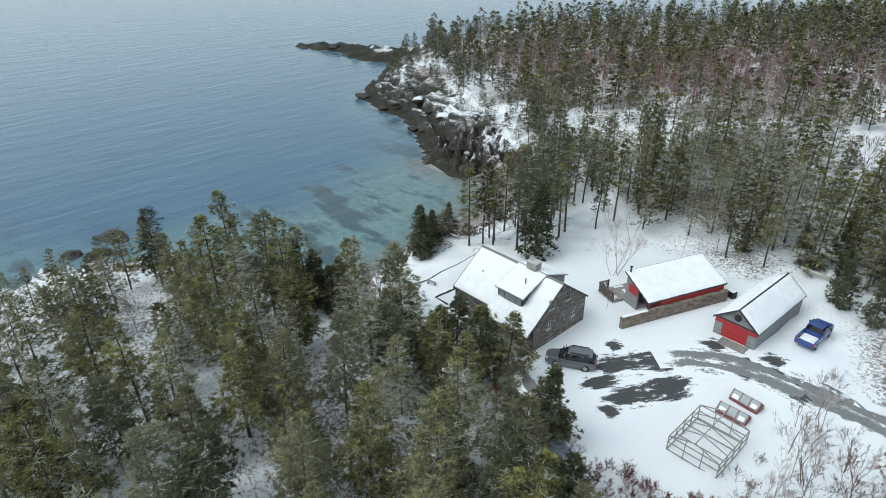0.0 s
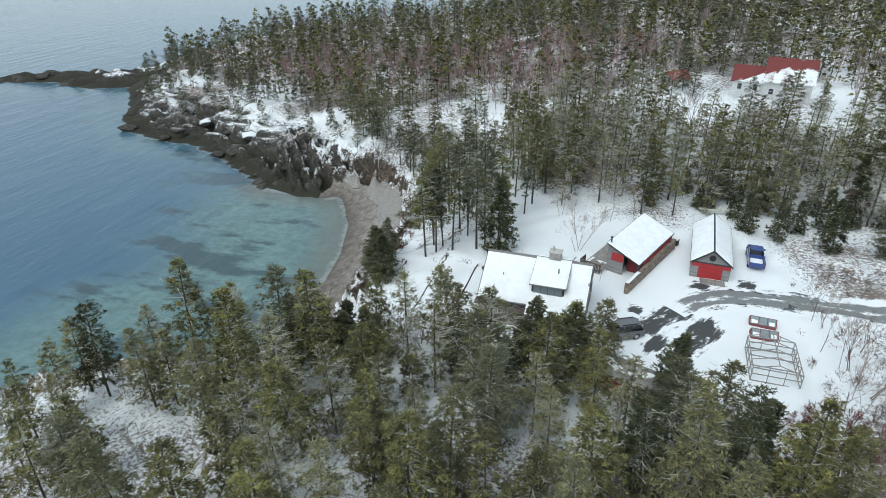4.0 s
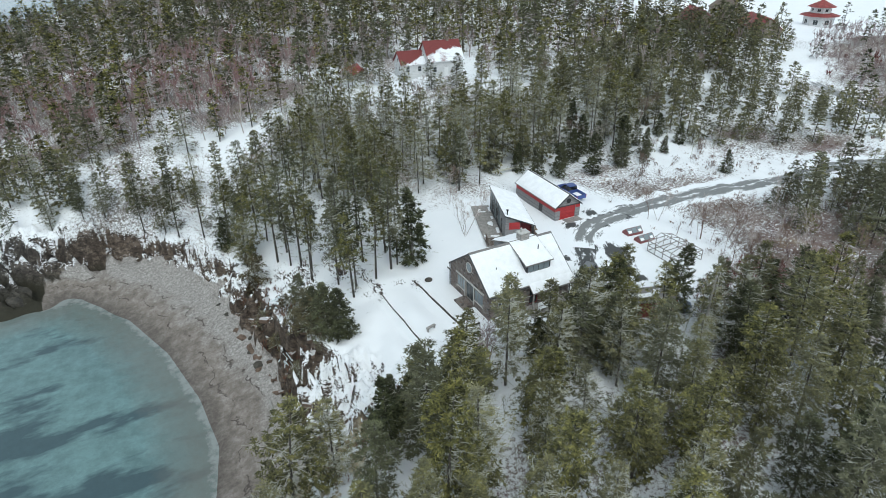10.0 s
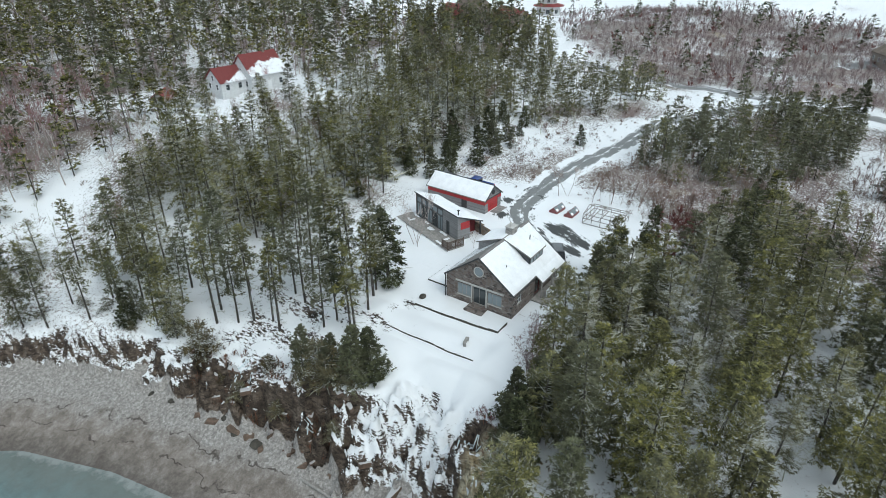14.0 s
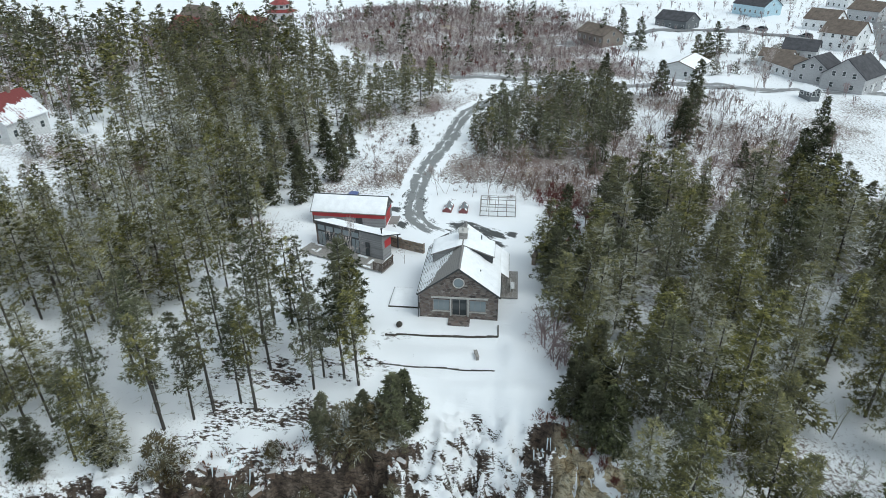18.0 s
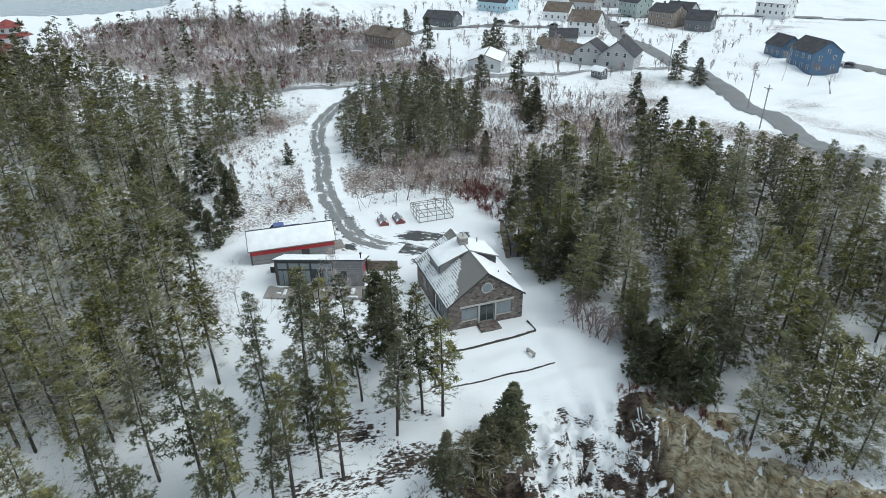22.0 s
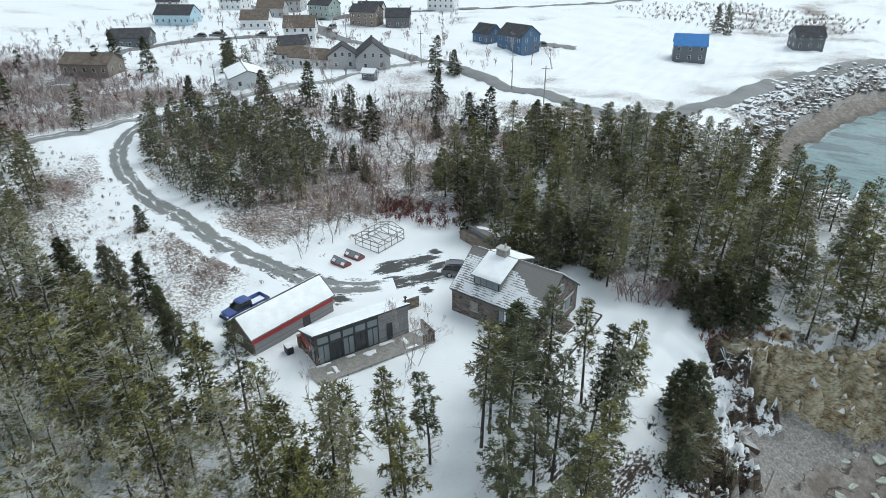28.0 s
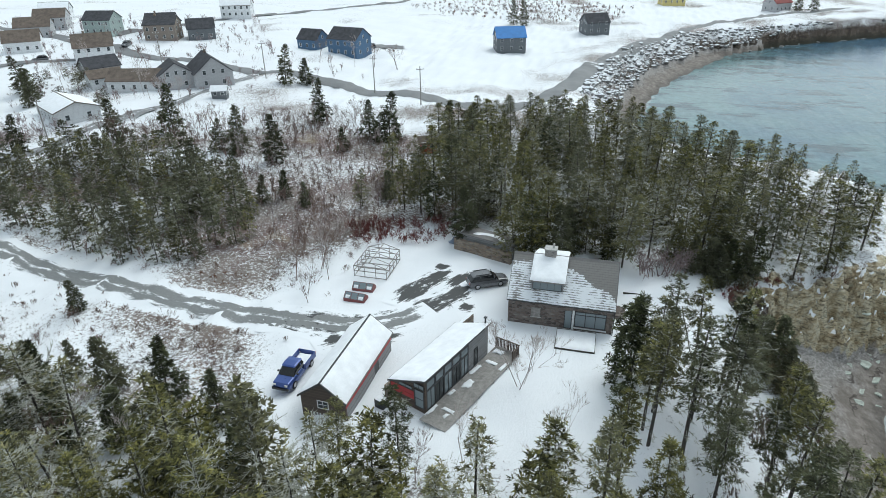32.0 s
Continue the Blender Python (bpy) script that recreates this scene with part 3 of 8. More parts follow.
def height(x, y, full=False):
    """The ground's height, and with full also the distances to shore and brink and the share of beach."""
    x, y = np.asarray(x, float), np.asarray(y, float)
    ds = shore_distance(x, y) + 0.9 * wave(x, y, 9, 3) * smooth(3, 25, np.hypot(x + 34, y - 14) - 12)
    db = inside(x, y, BRINK) + 0.7 * wave(x, y, 7, 4) + 0.35 * wave(x, y, 2.6, 5)
    db = np.minimum(db, ds + 2)
    top = 5.5 * smooth(28, 80, y + 0.15 * x) * smooth(-60, 5, x) - 4.0 * smooth(-30, -75, x) * smooth(20, 45, y) + 3.5 * smooth(-140, 0, x) * smooth(80, 220, y) * smooth(330, 120, x)
    top = top - 2.5 * smooth(60, 130, -y) * smooth(110, 10, x) + 1.0 * smooth(60, 110, x) * smooth(40, 0, y)
    top = top - 9 * smooth(160, 300, x) * smooth(20, 60, y)
    top = top - 0.45 * smooth(-8.5, -9.1, x) * smooth(9, 7, y) * smooth(-6, -4, y) - 0.5 * smooth(-13, -13.6, x) - 0.5 * smooth(-14, -20, x)
    top = top - 3.2 * smooth(-9, -25, x) * smooth(7, 17, y) * smooth(70, 48, y)
    wild = smooth(10, 24, np.hypot(x - 8, y - 4)) * smooth(-4, 3, np.abs(y - 9) + smooth(30, 20, x) * 9)
    top = top + 0.25 * wild * wave(x, y, 6, 6) + 0.7 * smooth(30, 70, np.hypot(x - 8, y)) * wave(x, y, 28, 7)
    cove = smooth(26, 12, np.abs(np.hypot(x + 52, y - 16) - 22) + 0.5 * np.maximum(0, -10 - y) + 1.0 * np.maximum(0, x + 16)) * (x > -52) * smooth(-21, -17, y) * smooth(-45, -37, x + 60 * (y > -9)) * smooth(52, 46, y)
    cove = np.maximum(cove, smooth(-18.5, -20.5, x) * smooth(-7, -9, y) * smooth(-24, -21, y) * smooth(-42, -37, x))
    bay = smooth(-90, -110, y) * smooth(60, 20, x)
    out = np.maximum(-db, 0)
    span = np.maximum(out + np.maximum(ds, 0), 0.5)
    f = out / span
    foot = SEA + 3.7 * np.clip(ds, 0, 11) / 11
    lip = top - 0.9
    ledge = 0.5 * crag(x + 0.3 * y, y, 5.5, 31) + 0.35 * crag(x, y, 2.4, 32)
    cw = 4.4 + 3.2 * smooth(4, 0, y) * smooth(-10, -7, y) + 2.4 * smooth(-9.5, -12.5, y)
    jut = 0.8 * crag(x, y + 0.4 * x, 4.6, 33) + 0.45 * crag(x, y, 1.9, 34)
    cliff = np.where(out < cw, lip + (np.maximum(foot, SEA) - lip) * smooth(0.0, 1.0, (out + jut * smooth(0, 1.5, out)) / cw) + ledge * smooth(0, 1, out) * smooth(1, 0.7, out / cw), foot)
    rocky = SEA + (lip - SEA) * (1 - f) ** 0.85
    rocky = rocky + np.minimum(f * 6, 1) * (1.7 * crag(x + 0.4 * y, y, 9, 9) + 1.2 * crag(x, y + 0.5 * x, 3.6, 10) + 0.35 * wave(x, y, 1.7, 11)) * smooth(0, 3, ds)
    revet = SEA + np.where(out < 9, 3.2 + (lip - SEA - 3.2) * smooth(9, 0, out), 3.2 * np.clip(ds, 0, 12) / 12)
    low = rocky * (1 - cove) + cliff * cove
    u = (low + 0.16 * x - 0.10 * y + 0.6 * wave(x, y, 4, 41) + 0.3 * wave(x, y, 1.7, 44)) / 0.95
    bed = (np.floor(u) + smooth(0.3, 0.95, u - np.floor(u)) - u) * 0.95
    face = smooth(0.1, 0.8, out) * np.where(cove > 0.5, smooth(1.1, 0.8, out / cw), smooth(0, 3, ds))
    low = low + ((0.9 - 0.85 * smooth(-8, -11, y)) * bed + 0.22 * crag(x, y, 1.1, 42) + smooth(-8, -11, y) * (0.75 * crag(0.5 * x + 0.9 * z_slant(x, y), y, 2.8, 43) + 0.3 * crag(x, y, 1.4, 45))) * face * (np.abs(y) < 75)
    low = low * (1 - bay) + revet * bay
    z = np.where(db >= 0, top - 0.9 * np.exp(-db / 2.5), low)
    z = np.where(ds < 0, np.maximum(SEA + 0.35 * ds, SEA - 6), np.maximum(z, SEA + 0.02))
    if full:
        return z, ds, db, cove, bay, out
    return z


def axis_steps(lo, hi, step, far_lo, far_hi, grow=1.12):
    mid = list(np.arange(lo, hi + step / 2, step))
    up, s = [], step
    while (up or mid)[-1] < far_hi:
        s *= grow
        up.append((up or mid)[-1] + s)
    down, s = [], step
    while (down or mid[:1])[-1] > far_lo:
        s *= grow
        down.append((down or mid[:1])[-1] - s)
    return np.array(down[::-1] + mid + up)


def sheet(name, xs, ys, zfun, mat):
    gx, gy = np.meshgrid(xs, ys)
    z = zfun(gx, gy)
    nx, ny = len(xs), len(ys)
    i = (np.arange(ny - 1)[:, None] * nx + np.arange(nx - 1)[None]).ravel()
    faces = np.stack([i, i + 1, i + nx + 1, i + nx], 1)
    return mesh_from(name, np.stack([gx.ravel(), gy.ravel(), z.ravel()], 1), faces, mat, smooth=True), gx.ravel(), gy.ravel()


def colour_attribute(me, name, r, g, b):
    a = me.attributes.new(name, "FLOAT_COLOR", "POINT")
    a.data.foreach_set("color", np.stack([r, g, b, np.ones_like(r)], 1).astype(np.float32).ravel())


def near_line(x, y, pts):
    """Distance to an open line of points."""
    best = np.full(x.shape, 1e9)
    for (ax, ay), (bx, by) in zip(pts, pts[1:]):
        dx, dy = bx - ax, by - ay
        t = np.clip(((x - ax) * dx + (y - ay) * dy) / (dx * dx + dy * dy), 0, 1)
        best = np.minimum(best, np.hypot(x - ax - t * dx, y - ay - t * dy))
    return best


DRIVE = [(14.2, 3.6), (15.6, 5.8), (17.4, 7.6), (20.2, 9.0), (23.6, 9.5), (28, 9.3), (35.5, 9.7), (44.2, 9.0), (50.4, 7.6), (57.7, 6.9), (64.4, 6.4), (72.5, 4.6), (80, 1.6), (85.5, -1), (90.5, -4), (94.4, -7.5), (97.4, -12), (99.5, -17), (101, -22)]
LANE = [(112, 40), (108, 18), (105, 2), (101, -20), (102, -42), (99, -56), (95, -76), (96, -103)]
MAIN_ROAD = [(3, -150), (8, -118), (13, -94), (20, -84), (30, -83), (45, -89), (64, -96), (94, -104), (116, -108), (140, -115), (196, -140), (260, -165), (330, -190)]
SHORE_ROAD = [(3, -146), (-2, -160), (-10, -183), (-19, -206), (-30, -230), (-46, -256), (-70, -282), (-115, -318)]
SIDE_ROAD = [(196, -140), (176, -180), (159, -214), (131, -246), (112, -275), (90, -330)]
CROSS_ROAD = [(150, -20), (172, -38), (186, -58), (188, -82), (178, -97), (150, -115)]
TRACK_1 = [(10.4, -2.8), (11.4, -0.4), (12.8, 1.2), (14.4, 3.4), (16.6, 6.6)]
TRACK_2 = [(13.4, -5.6), (15.0, -3.6), (16.4, -1.6), (17.6, 1.2), (18.4, 4.2)]
TRACK_3 = [(11.4, -5.4), (12.2, -3.6), (12.9, -1.6), (13.8, 0.4)]
TRACK_4 = [(9.0, 1.9), (10.2, 2.8), (11.4, 3.4)]
TRACK_5 = [(15.0, 8.8), (17.0, 10.2), (18.8, 11.2)]
TRACK_6 = [(20.4, 10.2), (22.2, 11.8), (23.6, 13.4)]
TRACK_8 = [(15.2, 4.4), (17.2, 7.4), (20.4, 9.2), (25.0, 9.6), (31, 9.4)]
TRACK_7 = [(14.0, -6.6), (14.9, -5.8), (16.4, -4.2)]

xs = axis_steps(-72, 62, 0.62, -1500, 2300, 1.1)
ys = axis_steps(-62, 78, 0.62, -2300, 2300, 1.1)
xs = np.concatenate([xs[xs < -222], np.arange(-220, -73.5, 3.0), xs[xs >= -72.3]])
ys = np.concatenate([ys[ys < -322], np.arange(-320, -63.5, 3.5), ys[ys >= -62.3]])
xs = np.sort(np.concatenate([xs, xs[(xs > -44) & (xs < -14)] + 0.31]))
ys = np.sort(np.concatenate([ys, ys[(ys > -26) & (ys < 34)] + 0.31]))
ground, gx, gy = sheet("ground", xs, ys, height, M_GROUND)
tagged(ground, "snow-covered ground falling to rocky shore and a shingle cove", "ground", kind="structure")
gz, gds, gdb, gcove, gbay, gout = height(gx, gy, True)
bare = np.zeros_like(gx)
beach = np.where(gds > -3, gbay * smooth(7, 9, gout), 0.0)
beach = np.where(gds > -3, np.maximum(beach, gcove * smooth(0.65, 1.05, gout / (4.4 + 3.2 * smooth(4, 0, gy) * smooth(-10, -7, gy) + 2.4 * smooth(-9.5, -12.5, gy)))), beach)
yard = smooth(16, 26, np.hypot((gx - 9) * 0.9, gy - 3)) * smooth(2.2, 3.2, near_line(gx, gy, DRIVE))
lawn = smooth(-2, 3, np.abs(gy - 1) - 9) + smooth(-16, -19, gx) + smooth(-4, 2, gx)
field = smooth(8, 26, inside(gx, gy, [(10, -95), (60, -100), (85, -128), (140, -150), (110, -235), (60, -225), (0, -235), (40, -340), (-60, -330), (-110, -290), (-52, -250), (-24, -215), (2, -160)]))
scrub = np.clip(yard * np.clip(lawn, 0, 1), 0, 1) * (0.55 + 0.2 * wave(gx, gy, 30, 21)) * (1 - 0.62 * field) * (1 - 0.8 * (gx > 150) * (gy > 60))
rough = smooth(-4, 8, inside(gx, gy, [(104, 20), (104, -44), (150, -34), (190, -40), (240, -20), (240, 60), (160, 70), (128, 52)]))
rough = np.maximum(rough, 0.22 * smooth(-3, 5, inside(gx, gy, [(28, -8), (46, 2), (98, -12), (96, -50), (60, -66), (36, -56), (28, -30)])))
scrub = scrub * smooth(4, 16, gdb + 30 * (gx < -45) + 30 * (gy < -20) + 22 * smooth(20, 30, gy))
scrub = scrub + 0.22 * smooth(23, 29, gx) * smooth(9.5, 13, gy) * smooth(110, 90, gx) * smooth(34, 26, gy) + 0.2 * smooth(22, 27, gx) * smooth(7, 3, gy) * smooth(100, 90, gx) * smooth(-90, -70, gy)
scrub = np.clip(scrub + 0.50 * rough + 0.12 * smooth(14, 4, np.hypot((gx - 21) * 0.7, gy + 12)) + 0.2 * smooth(3, 6, np.abs(gy - 30)) * smooth(50, 30, gx), 0, 1)
scrub = np.clip(scrub + 0.24 * smooth(0, 10, inside(gx, gy, FOREST)) * smooth(14, 4, inside(gx, gy, [(8, 68), (22, 58), (40, 58), (47, 88), (26, 96), (4, 94)]) + 12), 0, 1)
colour_attribute(ground.data, "cover", bare, scrub, beach)
tawny = smooth(-18.5, -21, gx) * smooth(-9, -10.5, gy) * smooth(-48, -41, gx) * smooth(-60, -30, gy)
colour_attribute(ground.data, "rock", tawny, smooth(-40, -60, gx) * (gy > 30) * 1.0, 0.22 * smooth(3.5, 0.5, gy) * smooth(-9.5, -7, gy) - 0.22 * smooth(3, 5, gy) * smooth(26, 23, gy) * (gx > -40) - 0.6 * smooth(2.6, 1.0, np.hypot(gx + 20.6, gy + 9)) + 0.16 * smooth(22, 27, gy) * smooth(-36, -30, gx))

sxs = axis_steps(-90, -20, 1.2, -3500, 2300, 1.14)
sys_ = axis_steps(-40, 70, 1.2, -3500, 3500, 1.14)
sea, wx, wy = sheet("water", sxs, sys_, lambda a, b: np.full(a.shape, SEA), M_WATER)
tagged(sea, "calm blue-green sea over weed and pale sand", "water", kind="structure")
wd = -shore_distance(wx, wy)
cove_w = smooth(50, 14, np.hypot(wx + 44, (wy - 14) * 1.1))
colour_attribute(sea.data, "shoal", np.clip(cove_w * smooth(60, 3, wd) + 0.4 * smooth(30, 2, wd) + 0.62 * smooth(150, 60, np.hypot(wx + 45, wy + 130)), 0, 1), smooth(11, 0.0, wd) * (cove_w > 0.1), smooth(3.2, 0.0, wd))


def laid_ground(x, y):
    """The height of the ground's mesh itself, between its points."""
    i = np.clip(np.searchsorted(xs, x) - 1, 0, len(xs) - 2)
    j = np.clip(np.searchsorted(ys, y) - 1, 0, len(ys) - 2)
    g = gz.reshape(len(ys), len(xs))
    u, v = (x - xs[i]) / (xs[i + 1] - xs[i]), (y - ys[j]) / (ys[j + 1] - ys[j])
    flat = g[j, i] * (1 - u) * (1 - v) + g[j, i + 1] * u * (1 - v) + g[j + 1, i] * (1 - u) * v + g[j + 1, i + 1] * u * v
    return np.maximum(flat, np.minimum(g[j, i], g[j + 1, i + 1]) * 0.5 + np.maximum(g[j, i], g[j + 1, i + 1]) * 0.5)


def strip(name, line, width, mat, label, lift=0.05):
    """A road laid on the ground along a line, with slightly uneven edges."""
    pts = []
    for (ax, ay), (bx, by) in zip(line, line[1:]):
        k = max(2, int(math.hypot(bx - ax, by - ay) / 1.0))
        pts += [(ax + (bx - ax) * i / k, ay + (by - ay) * i / k) for i in range(k)]
    pts = np.array(pts + [line[-1]])
    for _ in range(12):
        pts[1:-1] = 0.25 * pts[:-2] + 0.5 * pts[1:-1] + 0.25 * pts[2:]
    d = np.gradient(pts, axis=0)
    d /= np.linalg.norm(d, axis=1)[:, None]
    nrm = np.stack([-d[:, 1], d[:, 0]], 1)
    cols = np.linspace(-0.5, 0.5, 7)
    v = np.concatenate([pts + nrm * (c * width + 0.12 * np.sin(np.arange(len(pts)) * (0.9 + c)))[:, None] for c in cols])
    z = laid_ground(v[:, 0], v[:, 1]) + lift * np.repeat(1.2 - np.abs(2 * cols) ** 3, len(pts))
    n = len(pts)
    i = (np.arange(6)[:, None] * n + np.arange(n - 1)[None]).ravel()
    ob = mesh_from(name, np.column_stack([v, z]), np.stack([i, i + n, i + n + 1, i + 1], 1)[:, ::-1], mat, smooth=True)
    across = np.repeat(cols, n) * width
    along = np.tile(np.arange(n) * 1.0, 7)
    ends = np.minimum(along, along.max() - along)
    colour_attribute(ob.data, "across", across + 50, along, ends)
    return tagged(ob, label, "road", kind="structure")


def road_material(name, tar, tracks, left, patchy):
    """Wet tarmac with snow left between and beside the wheel tracks."""
    m, n, l, b = material(name)
    co = place_coord(n)
    at = n.new("ShaderNodeAttribute")
    at.attribute_name = "across"
    sep = n.new("ShaderNodeSeparateColor")
    l.new(at.outputs["Color"], sep.inputs[0])
    off = calc(n, l, "ABSOLUTE", calc(n, l, "SUBTRACT", sep.outputs[0], 50.0))
    near = calc(n, l, "ABSOLUTE", calc(n, l, "SUBTRACT", off, tracks))
    flow = n.new("ShaderNodeCombineXYZ")
    l.new(calc(n, l, "MULTIPLY", sep.outputs[0], 1.3), flow.inputs[0])
    l.new(calc(n, l, "MULTIPLY", sep.outputs[1], 0.34), flow.inputs[1])
    streak = noise_node(n, l, 1.0, 6, 0.68, flow.outputs[0])
    big = noise_node(n, l, 0.9, 5, 0.65, co)
    fine = noise_node(n, l, 5.0, 4, 0.7, co)
    a = calc(n, l, "ADD", calc(n, l, "MULTIPLY", near, left), calc(n, l, "MULTIPLY", calc(n, l, "SUBTRACT", streak.outputs[0], 0.5), patchy))
    a = calc(n, l, "ADD", a, calc(n, l, "MULTIPLY", calc(n, l, "SUBTRACT", big.outputs[0], 0.5), patchy * 0.3))
    a = calc(n, l, "ADD", a, calc(n, l, "MULTIPLY", calc(n, l, "SUBTRACT", fine.outputs[0], 0.5), 0.35))
    a = calc(n, l, "ADD", a, calc(n, l, "MAXIMUM", calc(n, l, "MULTIPLY_ADD", sep.outputs[2], -0.22, 0.55), 0.0))
    snow = ramp(n, l, a, [(0.26, 0.0), (0.33, 0.35), (0.42, 1.0)])
    c = mix(n, l, fine.outputs[0], tuple(t * 0.7 for t in tar), tuple(t * 1.5 for t in tar))
    l.new(mix(n, l, snow, c, (0.838, 0.855, 0.882)), b.inputs["Base Color"])
    b.inputs["Roughness"].default_value = 0.65
    bump(n, l, b, fine.outputs[0], 0.3, 0.03)
    return m


M_DRIVE = road_material("drive_tarmac", (0.18, 0.185, 0.185), 0.75, 0.46, 1.5)
M_YARD = road_material("yard_tarmac", (0.05, 0.052, 0.052), 0.0, 0.24, 1.9)
M_ROAD = road_material("road_tarmac", (0.165, 0.168, 0.172), 1.2, 0.05, 0.3)
strip("road", DRIVE, 3.3, M_DRIVE, "narrow tarmac drive with snow between the wheel tracks", 0.06)
for yard_line, yard_width in ((TRACK_1, 4.0), (TRACK_2, 3.2), (TRACK_3, 2.4), (TRACK_4, 3.4), (TRACK_5, 2.4), (TRACK_6, 3.2), (TRACK_7, 2.2), (TRACK_8, 5.4)):
    strip("driveway", yard_line, yard_width, M_YARD, "wet tarmac showing in streaks through trodden snow", 0.035)
M_LANE = road_material("lane_tarmac", (0.21, 0.212, 0.215), 0.8, 0.42, 1.0)
strip("road", LANE, 3.4, M_LANE, "partly cleared lane beside scrub", 0.16)
strip("road", MAIN_ROAD, 6.0, M_ROAD, "cleared two-lane village road", 0.22)
strip("road", SHORE_ROAD, 5.0, M_ROAD, "shore road above the rock armour", 0.22)
strip("road", CROSS_ROAD, 4.5, M_ROAD, "narrow village road past the bungalows", 0.22)
strip("road", [(68, -157), (78, -153), (88, -147)], 5.0, M_ROAD, "paved drive of the blue house", 0.22)
strip("road", SIDE_ROAD, 5.0, M_ROAD, "side road between village houses", 0.22)

# ---- trees: templates as arrays, shared by the copies ----
def tube(path, radii, sides=5):
    path, radii = np.asarray(path, float), np.asarray(radii, float)
    a = np.linspace(0, 2 * np.pi, sides, endpoint=False)
    v = np.concatenate([p + r * np.stack([np.cos(a), np.sin(a), 0 * a], 1) for p, r in zip(path, radii)])
    f = [(k * sides + i, k * sides + (i + 1) % sides, (k + 1) * sides + (i + 1) % sides, (k + 1) * sides + i) for k in range(len(path) - 1) for i in range(sides)]
    f = np.array(f)
    return v, np.concatenate([f[:, [0, 1, 2]], f[:, [0, 2, 3]]])


def limbs(segs):
    """Branches for rows of (p, q, r0, r1): three-sided where thick, slivers where they are mere twigs."""
    out_v, out_f, base = [], [], 0
    for thick in (True, False):
        some = [s for s in segs if (s[2] > 0.05) == thick]
        if not some:
            continue
        p, q = np.array([s[0] for s in some]), np.array([s[1] for s in some])
        r0, r1 = np.array([s[2] for s in some])[:, None], np.array([s[3] for s in some])[:, None]
        d = q - p
        d /= np.linalg.norm(d, axis=1)[:, None] + 1e-9
        ref = np.where(np.abs(d[:, 2:]) > 0.9, [[1.0, 0, 0]], [[0, 0, 1.0]])
        a = np.cross(d, ref)
        a /= np.linalg.norm(a, axis=1)[:, None]
        c = np.cross(d, a)
        if thick:
            v = np.stack([o + r * (np.cos(2.094 * k) * a + np.sin(2.094 * k) * c) for o, r in ((p, r0), (q, r1)) for k in range(3)], 1)
            f = np.concatenate([[[k, (k + 1) % 3, 3 + (k + 1) % 3], [k, 3 + (k + 1) % 3, 3 + k]] for k in range(3)])
        else:
            s = np.where((np.arange(len(some)) % 2 == 0)[:, None], a, 0.7 * a + 0.7 * c)
            v = np.stack([p + s * r0 * 1.4, p - s * r0 * 1.4, q], 1)
            f = np.array([[0, 1, 2]])
        k = v.shape[1]
        out_f.append((f[None] + (np.arange(len(some)) * k)[:, None, None]).reshape(-1, 3) + base)
        out_v.append(v.reshape(-1, 3))
        base += len(some) * k
    return np.concatenate(out_v), np.concatenate(out_f)


def sprays(p, d, length, width, rng, sag=0.15):
    """Slender needle sprays: rows of start, way, length and half width."""
    n = len(p)
    d = d / (np.linalg.norm(d, axis=1)[:, None] + 1e-9)
    side = np.cross(d, np.array([0, 0, 1.0]) + rng.normal(0, 0.5, (n, 3)))
    side /= np.linalg.norm(side, axis=1)[:, None] + 1e-9
    L, W = length[:, None], width[:, None]
    q = p + d * L * rng.uniform(0.0, 0.35, (n, 1))
    v = np.stack([q + side * W, p + d * L - np.array([0, 0, 1.0]) * L * sag, q - side * W * rng.uniform(0.4, 1.0, (n, 1))], 1).reshape(-1, 3)
    return v, (np.arange(n)[:, None] * 3 + [[0, 1, 2]])


